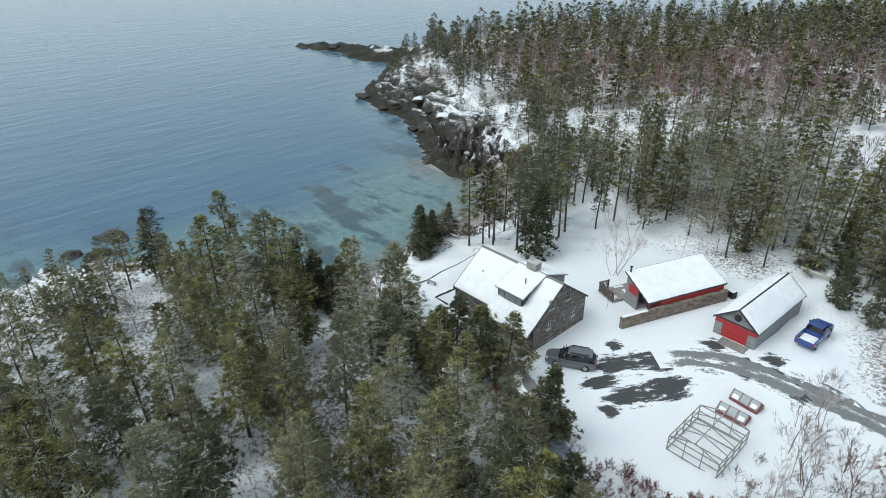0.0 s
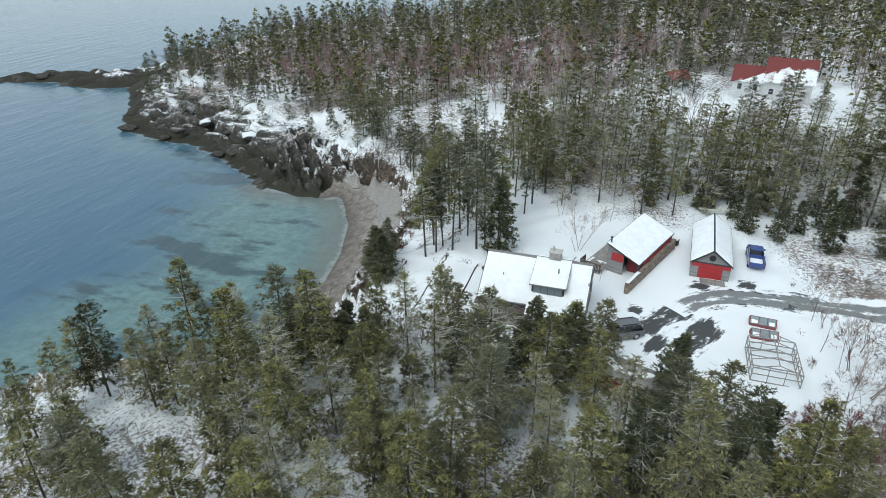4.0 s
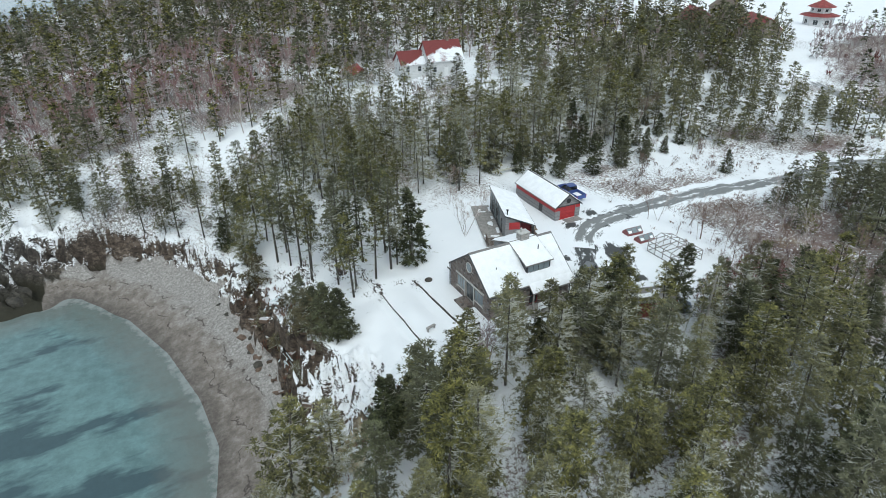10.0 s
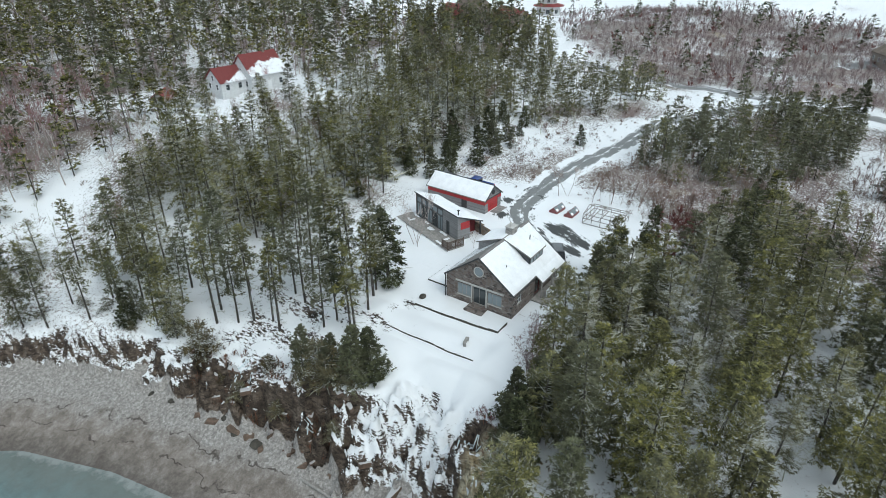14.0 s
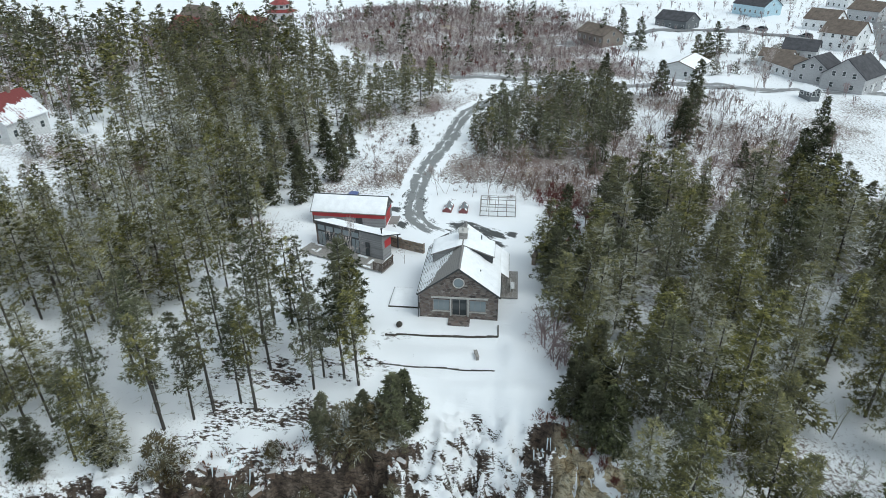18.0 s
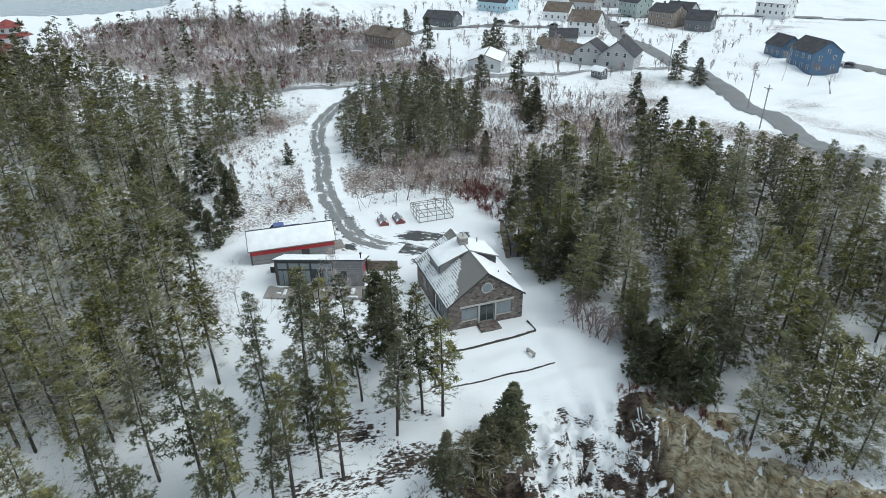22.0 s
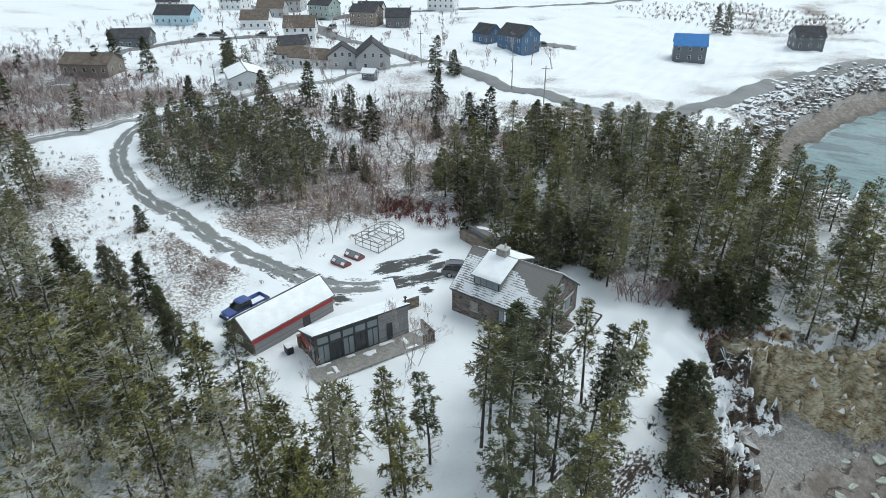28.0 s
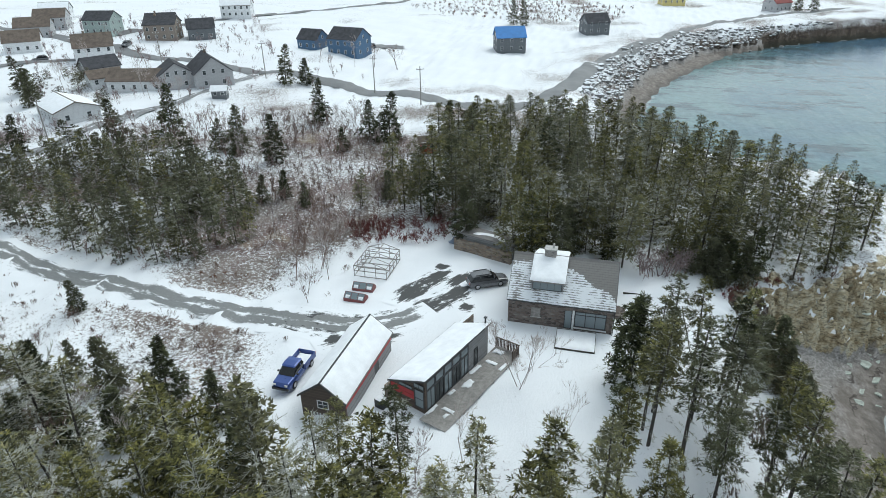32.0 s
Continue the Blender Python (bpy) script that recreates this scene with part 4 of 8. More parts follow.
def spruce(seed, h, radius, bare, count, twiggy, spray=0.4, step=0.3, wide=0.26, rings=7, sides=5, gaps=0.35, per=5, taper=0.7):
    """A spruce: trunk, crown of tufted boughs and the grey dead boughs, as arrays."""
    rng = np.random.RandomState(seed)
    bend = rng.normal(0, 0.022, 2)
    axis = lambda z: np.stack([bend[0] * z * z / h * 2, bend[1] * z * z / h * 2, z], -1)
    zs = np.linspace(-0.6, h, rings)
    trunk = tube(axis(zs), 0.012 * h * (1 - np.clip(zs, 0, h) / h) ** 0.8 + 0.018, sides)
    phase = rng.uniform(0, 6.28, 3)
    bands = rng.uniform(0, 1, (11, 6))

    def reach(u, az):
        lobe = 1 + 0.17 * np.cos(2 * (az - phase[0]) + 5 * u) + 0.17 * np.cos(az - phase[1] - 8 * u)
        return radius * lobe * ((1 - u) ** taper * np.minimum(1.0, 0.5 + 2.2 * u) + 0.05)

    # live boughs, each with tufts along and beside it
    u = ((np.arange(count) + rng.uniform(0, 1, count)) / count) ** 0.85
    az = np.arange(count) * 2.4 + rng.uniform(-0.7, 0.7, count)
    sparse = gaps * bands[(u * 10.99).astype(int), ((az % 6.2831) / 6.2832 * 6).astype(int)]
    live = (rng.uniform(0, 1, count) > sparse * 1.3) | (u > 0.92)
    u, az, sparse = u[live], az[live], sparse[live]
    z = h * (bare + (1 - bare) * u) * 0.985
    L = reach(u, az) * rng.uniform(0.62, 1.2, len(u)) * (1 - 0.4 * sparse)
    slope = -0.26 + 0.85 * u ** 1.6 + rng.normal(0, 0.1, len(u))
    o = axis(z)
    way = np.stack([np.cos(az), np.sin(az), slope], 1)
    segs = list(zip(o, o + way * (L * 0.85)[:, None], 0.012 + 0.016 * (1 - u), np.full(len(u), 0.006)))
    tufts = np.maximum(2, (L / step).astype(int) + 1)
    k = np.repeat(np.arange(len(u)), tufts)
    n = len(k)
    t = rng.uniform(0.12, 1.0, n) ** 0.6
    out = L[k] * t
    aside = rng.uniform(-1, 1, n) * 0.42 * L[k] * (1.08 - 0.75 * t) * np.minimum(1, 2.4 * t)
    spot = o[k] + np.stack([np.cos(az[k]) * out - np.sin(az[k]) * aside, np.sin(az[k]) * out + np.cos(az[k]) * aside,
                            slope[k] * out - 0.15 * out * out / radius + rng.normal(0, 0.05, n)], 1)
    j = np.repeat(np.arange(n), per)
    a2 = az[k][j] + rng.normal(0, 1.0, len(j)) + 0.8 * np.sign(aside[j])
    D = np.stack([np.cos(a2), np.sin(a2), 0.5 * slope[k][j] + rng.uniform(-0.3, 0.55, len(j))], 1)
    P = spot[j] + rng.normal(0, 0.07, (len(j), 3))
    size = spray * rng.uniform(0.55, 1.35, len(j)) * (0.8 + 0.3 * (1 - t[j]))
    lead = axis(h * rng.uniform(0.9, 0.985, 9))
    P = np.concatenate([P, lead])
    D = np.concatenate([D, np.column_stack([rng.normal(0, 0.5, (9, 2)), np.ones(9)])])
    size = np.concatenate([size, np.full(9, spray * 0.9)])
    crown = sprays(P, D, size, size * rng.uniform(0.7, 1.2, len(size)) * wide, rng)
    # dead boughs hung with lichen, with side twigs
    for i in range(int(twiggy)):
        zz = h * rng.uniform(0.12, 0.93)
        a = rng.uniform(0, 6.28)
        uu = max(0.0, (zz / h - bare) / (1 - bare))
        r = float(reach(uu, a)) * rng.uniform(0.65, 1.18) if zz > bare * h else radius * rng.uniform(0.3, 0.75)
        p = axis(np.array(zz))
        rise = rng.uniform(-0.25, 0.15) + 0.45 * uu
        e = p + np.array([math.cos(a) * r, math.sin(a) * r, rise * r])
        segs.append((p, e, 0.030, 0.008))
        for _ in range(7):
            m = p + (e - p) * rng.uniform(0.35, 1.0)
            b = a + rng.choice([-1, 1]) * rng.uniform(0.4, 1.1)
            q = m + np.array([math.cos(b), math.sin(b), rise + rng.uniform(-0.2, 0.3)]) * r * rng.uniform(0.14, 0.42)
            segs.append((m, q, 0.021, 0.005))
    return trunk, crown, limbs(segs)


def leafless(seed, h, spread, stems=1, depth=4, thick=0.014, droop=0.0, fork=3, fat=1.0, rows_only=False):
    """A bare broadleaf tree or bush as twigs."""
    rng = np.random.RandomState(seed)
    segs = []

    def grow(p, d, l, r, k):
        q = p + d * l
        segs.append((p, q, max(r, 0.011 * fat), max(r * 0.65, 0.006)))
        if k == 0:
            return
        for _ in range(fork if k > 1 else fork + 2):
            t = rng.normal(0, spread, 3)
            nd = d + t + np.array([0, 0, 0.18 - droop])
            grow(p + d * l * rng.uniform(0.45, 1.0), nd / np.linalg.norm(nd), l * rng.uniform(0.5, 0.8), r * 0.55, k - 1)

    for s in range(stems):
        a = rng.uniform(0, 6.28)
        lean = 0.12 if stems == 1 else rng.uniform(0.15, 0.55)
        d = np.array([math.cos(a) * lean, math.sin(a) * lean, 1.0])
        grow(np.array([0, 0, -0.3]) + rng.normal(0, 0.05 * stems, 3) * [1, 1, 0], d / np.linalg.norm(d), h * 0.42 * rng.uniform(0.8, 1.1), thick * h, depth)
    return segs if rows_only else limbs(segs)


def laid(parts, spots):
    """Many copies of a (verts, faces) template as one pair of arrays; spots: x, y, z, turn, scale, stretch."""
    v, f = parts
    s = np.asarray(spots, float)
    c, sn = np.cos(s[:, 3])[:, None], np.sin(s[:, 3])[:, None]
    x = (v[None, :, 0] * c - v[None, :, 1] * sn) * s[:, 4:5] + s[:, 0:1]
    y = (v[None, :, 0] * sn + v[None, :, 1] * c) * s[:, 4:5] + s[:, 1:2]
    z = v[None, :, 2] * s[:, 4:5] * s[:, 5:6] + s[:, 2:3]
    return np.stack([x, y, z], -1).reshape(-1, 3), (f[None] + (np.arange(len(s)) * len(v))[:, None, None]).reshape(-1, f.shape[1])


def scatter(polys, gap, seed, avoid=(), margin=0.0, thin=None, keep=()):
    """Random spots in polygons, no two closer than gap, nor to the spots of keep."""
    rng = np.random.RandomState(seed)
    out = []
    cell = {}
    for x, y in keep:
        cell.setdefault((int(x // gap), int(y // gap)), []).append((x, y))
    for poly in polys:
        p = np.array(poly, float)
        lo, hi = p.min(0), p.max(0)
        n = int((hi - lo).prod() / (gap * gap) * 2.6) + 4
        q = rng.uniform(lo, hi, (n, 2))
        ok = inside(q[:, 0], q[:, 1], poly) > margin
        for a in avoid:
            ok &= inside(q[:, 0], q[:, 1], a) < 0
        if thin is not None:
            ok &= rng.uniform(0, 1, n) < thin(q[:, 0], q[:, 1])
        for x, y in q[ok]:
            k = (int(x // gap), int(y // gap))
            if any((x - u) ** 2 + (y - w) ** 2 < gap * gap for i in (-1, 0, 1) for j in (-1, 0, 1) for u, w in cell.get((k[0] + i, k[1] + j), ())):
                continue
            cell.setdefault(k, []).append((x, y))
            out.append((x, y))
    return np.array(out).reshape(-1, 2)


def tree_thing(name, pieces, label, category, group):
    e = new(name)
    tagged(e, label, category, group)
    for pname, (v, f), mat in pieces:
        mesh_from(pname, v, f, mat, e)
    return e


def plant(kinds, spots, seed, low=0.8, high=1.2):
    """Copies of the template things at spots (x, y)."""
    rng = np.random.RandomState(seed)
    spots = np.asarray(spots, float)
    zs = height(spots[:, 0], spots[:, 1])
    for (x, y), z in zip(spots, zs):
        k = kinds[rng.randint(len(kinds))]
        s = rng.uniform(low, high)
        if k.name.startswith("spruce"):
            s = min(s, float(tree_top(x, y)) / 11.5)
        ob = copy_thing(k, Matrix.Identity(4))
        ob.matrix_basis = pose(x, y, z, rng.uniform(-2, 2), rng.uniform(-2, 2), rng.uniform(0, 360)) @ Matrix.Diagonal((s, s, s * rng.uniform(0.92, 1.1), 1))


def discard(*obs):
    for ob in obs:
        for o in (*ob.children_recursive, ob):
            bpy.data.objects.remove(o)


def spruce_thing(seed, h, radius, bare, count, twiggy, mat, label, group, spray=0.40, name="spruce_tree", step=0.27, gaps=0.35, per=9, taper=0.7, wide=0.17):
    t, c, tw = spruce(seed, h, radius, bare, count, twiggy, spray, step, wide, gaps=gaps, per=per, taper=taper)
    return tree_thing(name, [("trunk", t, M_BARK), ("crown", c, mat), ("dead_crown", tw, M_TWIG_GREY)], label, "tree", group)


SPRUCE_LABEL = "lichen-hung spruce with olive needles and grey dead twigs"
GREY_LABEL = "half-dead spruce grey with lichen over thin green"
full_kinds = [spruce_thing(100 + i, 9.8 + i * 0.45, 2.9 + 0.3 * (i % 3), 0.12 + 0.06 * (i % 2), 135, 22, M_NEEDLE if i % 3 else M_NEEDLE_DARK, SPRUCE_LABEL, "spruces of the woods", taper=0.5 + 0.12 * (i % 3)) for i in range(6)]
grey_kinds = [spruce_thing(150 + i, 9.4 + i * 0.6, 2.8, 0.14, 80, 120, M_NEEDLE_PALE, GREY_LABEL, "lichened spruces", gaps=0.6, taper=0.6) for i in range(3)]
slim_kinds = [spruce_thing(200 + i, 10.6 + i * 0.5, 1.75 + 0.4 * (i % 3), 0.36 + 0.06 * (i % 2), 96, 34, M_NEEDLE if i % 2 else M_NEEDLE_DARK, "tall slender spruce with a long bare trunk in snow", "slender spruces of the north grove", 0.38, step=0.26, gaps=0.6, taper=0.5) for i in range(5)]
dark_kinds = [spruce_thing(300 + i, 7.5 + i, 2.7 + 0.2 * i, 0.03, 140, 6, M_NEEDLE_DARK, "dense dark green spruce standing in snow", "dark spruces", 0.42, gaps=0.15, taper=0.85, wide=0.24) for i in range(3)]

junipers = [spruce_thing(340 + i, 2.2, 1.5, 0.0, 50, 10, M_NEEDLE_BROWN, "olive-brown juniper hanging on the edge of the cliff", "junipers of the cliff edge", 0.26, "juniper_bush", 0.2, taper=0.4) for i in range(2)]


def tree_top(x, y):
    """How tall spruces grow: lower towards the windward end of the south headland."""
    return 12.5 - (0.32 * np.maximum(0, -17 - x) * smooth(-18, -32, y) + 0.2 * np.maximum(0, -40 - y)) * ((y < -15) & (x < 26) & (y > -80))


def wood(name, spots, seed, label, kinds, mat, low=0.6, high=1.1):
    """A joined stand of spruces, every tree with a tone of its own."""
    rng = np.random.RandomState(seed)
    z = height(spots[:, 0], spots[:, 1])
    kind = rng.randint(len(kinds), size=len(spots))
    grown = np.minimum(rng.uniform(low, high, len(spots)), tree_top(spots[:, 0], spots[:, 1]) / 11.5)
    rows = np.column_stack([spots, z, rng.uniform(0, 6.28, len(spots)), grown, rng.uniform(0.85, 1.2, len(spots))])
    tone = rng.uniform(0, 1, len(spots))
    e = new(name)
    tagged(e, label, "trees", kind="stuff")
    for which, pname in ((0, "trunks"), (1, "crowns"), (2, "dead_crowns")):
        vs, fs, ts, base = [], [], [], 0
        for k, t in enumerate(kinds):
            if (kind == k).any():
                v, f = laid(t[which], rows[kind == k])
                vs.append(v)
                fs.append(f + base)
                ts.append(np.repeat(tone[kind == k], len(t[which][0])))
                base += len(v)
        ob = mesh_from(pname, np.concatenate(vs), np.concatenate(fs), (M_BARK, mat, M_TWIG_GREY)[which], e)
        ob["kind"] = "stuff"
        if which == 1:
            ts = np.concatenate(ts)
            colour_attribute(ob.data, "tree_tone", ts, ts, ts)

fine_kinds = [spruce(430 + i, 10.0 + 0.7 * i, 3.0, 0.16, 92 - 22 * (i % 2), 22 + 42 * (i % 2), 0.46, 0.34, 0.2, 5, 4, per=7, taper=0.55) for i in range(4)]
lichen_kinds = [spruce(440 + i, 9.0 + 0.7 * i, 2.6, 0.14, 62 - 18 * (i % 2), 90 + 50 * (i % 2), 0.44, 0.34, 0.2, 5, 4, gaps=0.6, per=7, taper=0.55) for i in range(4)]
S_WOOD = [(17, -20), (11, -16), (5, -15), (-3, -12.5), (-8, -13.5), (-13, -12.5), (-18, -11.5), (-26, -15), (-33, -18), (-36, -23), (-33, -31), (-27, -37), (-20, -50), (-10, -66), (4, -70), (15, -68), (20, -60), (27, -46), (22, -32)]
S_GLADE = [(-30, -29), (-24, -25), (-18, -29), (-18, -36), (-25, -38)]
N_GROVE = [(-15, 10), (-7, 13), (-5, 22), (-6, 30), (0, 36), (-10, 47), (-24, 46), (-26, 36), (-25, 26), (-22, 12)]
DRIVE_WOOD = [(98, -13), (78, -3), (58, 3), (46, 1), (42, -7), (48, -20), (62, -28), (86, -30), (96, -22)]
LANE_WOOD = [(56, 24), (72, 18), (92, 10), (102, 16), (100, 44), (70, 50), (56, 40)]
N_WOOD_NEAR = [(-36, 53), (-14, 49), (2, 38), (10, 33), (30, 31), (52, 34), (75, 48), (70, 66), (44, 68), (4, 66), (-14, 62), (-40, 72), (-60, 72), (-50, 60)]
HOUSE_CLEARING = [(8, 68), (22, 58), (40, 58), (47, 88), (26, 96), (4, 94)]
SNOW_GLADE = [(-44, 60), (-20, 54), (-4, 58), (8, 66), (12, 80), (4, 86), (-8, 70), (-24, 64), (-42, 70)]
GROVE_TREES = [(-18.5, 22.2), (-17.7, 19.8), (-14.3, 17.9), (-18.3, 18.1), (-8.2, 17.5), (-14.9, 12.3), (-16.0, 8.6), (-16.4, 12.9), (-13.8, 20.0), (-15.6, 26.0), (-16.9, 28.6), (-14.7, 32.1),
               (-10.0, 11.2), (-12.7, 9.6), (-8.6, 19.3), (-15.1, 10.2), (-14.5, 36.5), (-11.2, 19.6), (-9.1, 15.1), (-12.3, 15.0), (-6.3, 23.1), (-6.0, 27.0), (-13.3, 23.0), (-19.5, 23.8), (-20.7, 26.2), (-18.0, 34.5), (-19, 27.5), (-9.0, 11.6), (-7.2, 11.3)]
plant(slim_kinds, GROVE_TREES, 14, 0.8, 1.08)
plant(slim_kinds * 2 + grey_kinds, scatter([N_GROVE], 2.9, 13, keep=GROVE_TREES, thin=lambda x, y: 0.12 + 0.6 * smooth(20, 34, y)), 15, 0.75, 1.05)
plant(full_kinds * 2 + grey_kinds * 2, scatter([S_WOOD], 3.35, 11, (S_GLADE,)), 12, 0.72, 1.08)
wood("spruce_wood", scatter([[(-35, -22), (-40, -26), (-43, -34), (-42, -44), (-35, -53), (-22, -56), (-20, -50), (-27, -38), (-34, -31)]], 3.1, 127), 128, "spruces crowding the end of the headland", fine_kinds, M_NEEDLE, 0.6, 0.95)
plant(full_kinds, [(13.5, -17.2), (16.8, -19), (19.6, -18.2), (22.3, -20.4), (18, -22.5), (21, -24)], 135, 0.75, 0.95)
plant(dark_kinds, [(-14.5, -12), (-17.5, -11.2), (-12.4, -13.5), (-20.5, -12.6), (-16.2, -12.8), (-19, -13), (-17.6, -14.2), (-21.5, -14.4), (-15, -14), (-4.5, -12.2), (0.5, -13.2), (4.5, -14.8)], 31, 0.55, 0.82)
plant(full_kinds[:3] + dark_kinds[1:2], [(-2.8, -15.8), (-10.3, -20.6), (-6.3, -10.5), (4.8, -10.9), (13.5, -12.3), (1.2, -10.4), (4.8, -10.5), (6.9, -9.6), (0.0, -17.5)], 235, 0.84, 0.92)
plant(dark_kinds, scatter([[(7, 31), (18, 29.5), (27, 23), (36, 21.5), (46, 23), (58, 27), (60, 38), (36, 36), (12, 37)]], 3.4, 15, thin=lambda x, y: 0.45 + 0.55 * (wave(x, y, 14, 84) > -0.1)), 16, 0.4, 0.85)
plant(full_kinds + grey_kinds + slim_kinds, scatter([[(-25, 30), (-21, 30), (-20, 44), (-30, 54), (-46, 61), (-52, 58), (-37, 50), (-29, 41)]], 2.9, 117, thin=lambda x, y: 0.75), 118, 0.5, 0.95)
plant(full_kinds[:2], [(8, 78), (10, 75.5), (14, 77.5), (6, 81), (16, 75), (26, 70), (31, 68), (38, 69)], 237, 0.55, 0.8)
plant(dark_kinds[:1], [(-19.3, 3.6), (-21.0, 4.6)], 21, 0.85, 1.0)
plant(dark_kinds[2:], [(-7.0, 11.3)], 23, 1.0, 1.05)
plant(dark_kinds, [(80, -90), (76.5, -94.5), (42.5, -52.7), (38.4, -53), (57.4, -61.3), (26, -50), (24, -54), (103, -28), (128.5, -57), (91, -39.7), (81.8, -45.2), (64, -40), (54, -36)], 22, 0.9, 1.3)
plant(dark_kinds, [(156.7, -40), (148, -44), (139.3, -65.4), (131, -60), (36, -222), (41, -226), (-88, -300), (-96, -305), (-80, -310)], 24, 1.2, 1.7)
plant(dark_kinds[:2], [(47.3, -19), (44.5, -20.9), (40, -19.1), (44.6, -44.5), (58.5, -64.4), (63.3, -38.1), (67.6, -39.1), (52.2, 13.2), (37.5, -54.9), (39.8, -51)], 36, 0.5, 0.75)
plant(junipers, scatter([[(108, -56), (120, -52), (126, -62), (112, -64)], [(126, -72), (146, -66), (150, -84), (132, -92)]], 4.5, 119, thin=lambda x, y: 0.6), 120, 1.0, 1.7)
# low evergreen growth hanging on the edge of the cove
plant(junipers, scatter([[(-25.0, 3.6), (-21.6, 3.4), (-22.2, 14), (-23.2, 24), (-25.6, 24), (-25.4, 14)]], 2.5, 28), 29, 0.45, 0.95)
plant(junipers, scatter([[(-20, -9.4), (-27.4, -14.4), (-34, -18), (-34, -20), (-27, -16.5), (-19.5, -11.4)], [(-25, 30), (-22, 30), (-25, 42), (-33, 50), (-35, 48), (-28, 41)]], 3.2, 30), 33, 0.4, 0.8)
plant(junipers, [(-21.2, 5.6), (-22.4, 6.8), (-21.8, 8.4), (-24.4, 24.6)], 35, 1.4, 1.7)
plant(dark_kinds[:2], [(-24, 30), (-26, 36), (-21.5, 7.0), (-22.0, 10.5)], 27, 0.5, 0.65)

# ---- woods farther off, joined ----
mid_kinds = [spruce(400 + i, 8.2 + 0.8 * i, 2.9, 0.06, 74, 8 + 12 * (i % 2), 0.6, 0.42, 0.29, 4, 3, per=5, taper=0.62) for i in range(4)]
far_kinds = [spruce(450 + i, 8.5 + 1.1 * i, 2.9, 0.12, 30, 6, 1.1, 0.72, 0.30, 3, 3, per=4, taper=0.75) for i in range(4)]

N_EDGE = [(-8, 32), (-2, 26.5), (6, 29.5), (13, 31.5), (20, 31.5), (30, 30), (46, 31), (56, 36), (52, 46), (36, 50), (10, 53), (-8, 56), (-14, 50)]
edge_spots = scatter([N_EDGE], 2.8, 19)
hoary = np.arange(len(edge_spots)) % 5 < 3
wood("spruce_wood", edge_spots[hoary], 20, "grey lichen-hung spruces at the north edge of the clearing", lichen_kinds, M_NEEDLE_PALE, 0.7, 1.05)
wood("spruce_wood", edge_spots[~hoary], 21, "olive spruces at the north edge of the clearing", fine_kinds, M_NEEDLE, 0.7, 1.05)
BIRCH_STAND = [(-104, 96), (-50, 80), (-16, 70), (10, 92), (2, 122), (-60, 132), (-98, 122)]
E_FAR = [(104, 20), (104, -22), (104, -44), (150, -34), (190, -40), (240, -20), (240, 60), (160, 70), (128, 52)]
wood("spruce_wood", scatter([[(54, 40), (76, 46), (104, 44), (130, 58), (140, 92), (120, 104), (96, 84), (70, 68), (52, 60)]], 4.4, 137), 138, "olive spruces between the hill house and the open land", mid_kinds, M_NEEDLE, 0.6, 1.0)
N_FAR = FOREST
far_spots = scatter([N_FAR], 4.3, 31, (HOUSE_CLEARING,), thin=lambda x, y: np.where(np.hypot(x, y) < 200, 0.95, 0.45) * (1 - 0.72 * smooth(-2, 8, inside(x, y, BIRCH_STAND))))
half = np.arange(len(far_spots)) % 2 == 0
wood("spruce_wood", far_spots[half], 32, "dense grey-green spruce forest over snow", far_kinds, M_NEEDLE)
wood("spruce_wood", far_spots[~half], 38, "dense dark spruce forest over snow", far_kinds, M_NEEDLE_DARK)
wood("spruce_wood", scatter([S_WOOD], 7.0, 33, (S_GLADE,)), 34, "understorey spruces of the south wood", mid_kinds, M_NEEDLE, 0.4, 0.85)
wood("spruce_wood", scatter([N_WOOD_NEAR], 3.2, 35, (HOUSE_CLEARING, SNOW_GLADE, [(0, 36), (46, 30), (56, 36), (52, 46), (10, 53), (-14, 50)])), 37, "mixed spruces behind the outbuildings", mid_kinds + lichen_kinds[:2], M_NEEDLE, 0.6, 1.05)
wood("spruce_wood", scatter([E_FAR], 9.0, 40, thin=lambda x, y: 0.5 * ((x < 135) & (y > -12)) + 0.2 * (x > 140)), 41, "scattered spruces among far scrub", far_kinds, M_NEEDLE_DARK, 0.5, 1.0)
wood("spruce_wood", scatter([LANE_WOOD], 3.0, 39, thin=lambda x, y: 0.5 + 0.5 * (wave(x, y, 22, 81) > 0.0)), 37, "spruces beside the lane", mid_kinds, M_NEEDLE, 0.4, 0.9)
drive_spots = scatter([DRIVE_WOOD], 2.15, 36, thin=lambda x, y: 0.25 + 0.75 * (wave(x, y, 18, 83) > -0.35))
dim = np.arange(len(drive_spots)) % 5 < 3
wood("spruce_wood", drive_spots[dim], 36, "close-grown dark spruces inside the bend of the drive", mid_kinds, M_NEEDLE_DARK, 0.42, 0.85)
wood("spruce_wood", drive_spots[~dim], 39, "close-grown olive spruces inside the bend of the drive", lichen_kinds[:1] + mid_kinds[:2], M_NEEDLE, 0.42, 0.8)


# ---- bare birches and scrub ----
def bare_thing(name, seed, h, spread, stems, depth, mat, label, category, group, thick=0.014, droop=0.0, fork=3):
    v, f = leafless(seed, h, spread, stems, depth, thick, droop, fork)
    return tree_thing(name, [("bare_crown", (v, f), mat)], label, category, group)


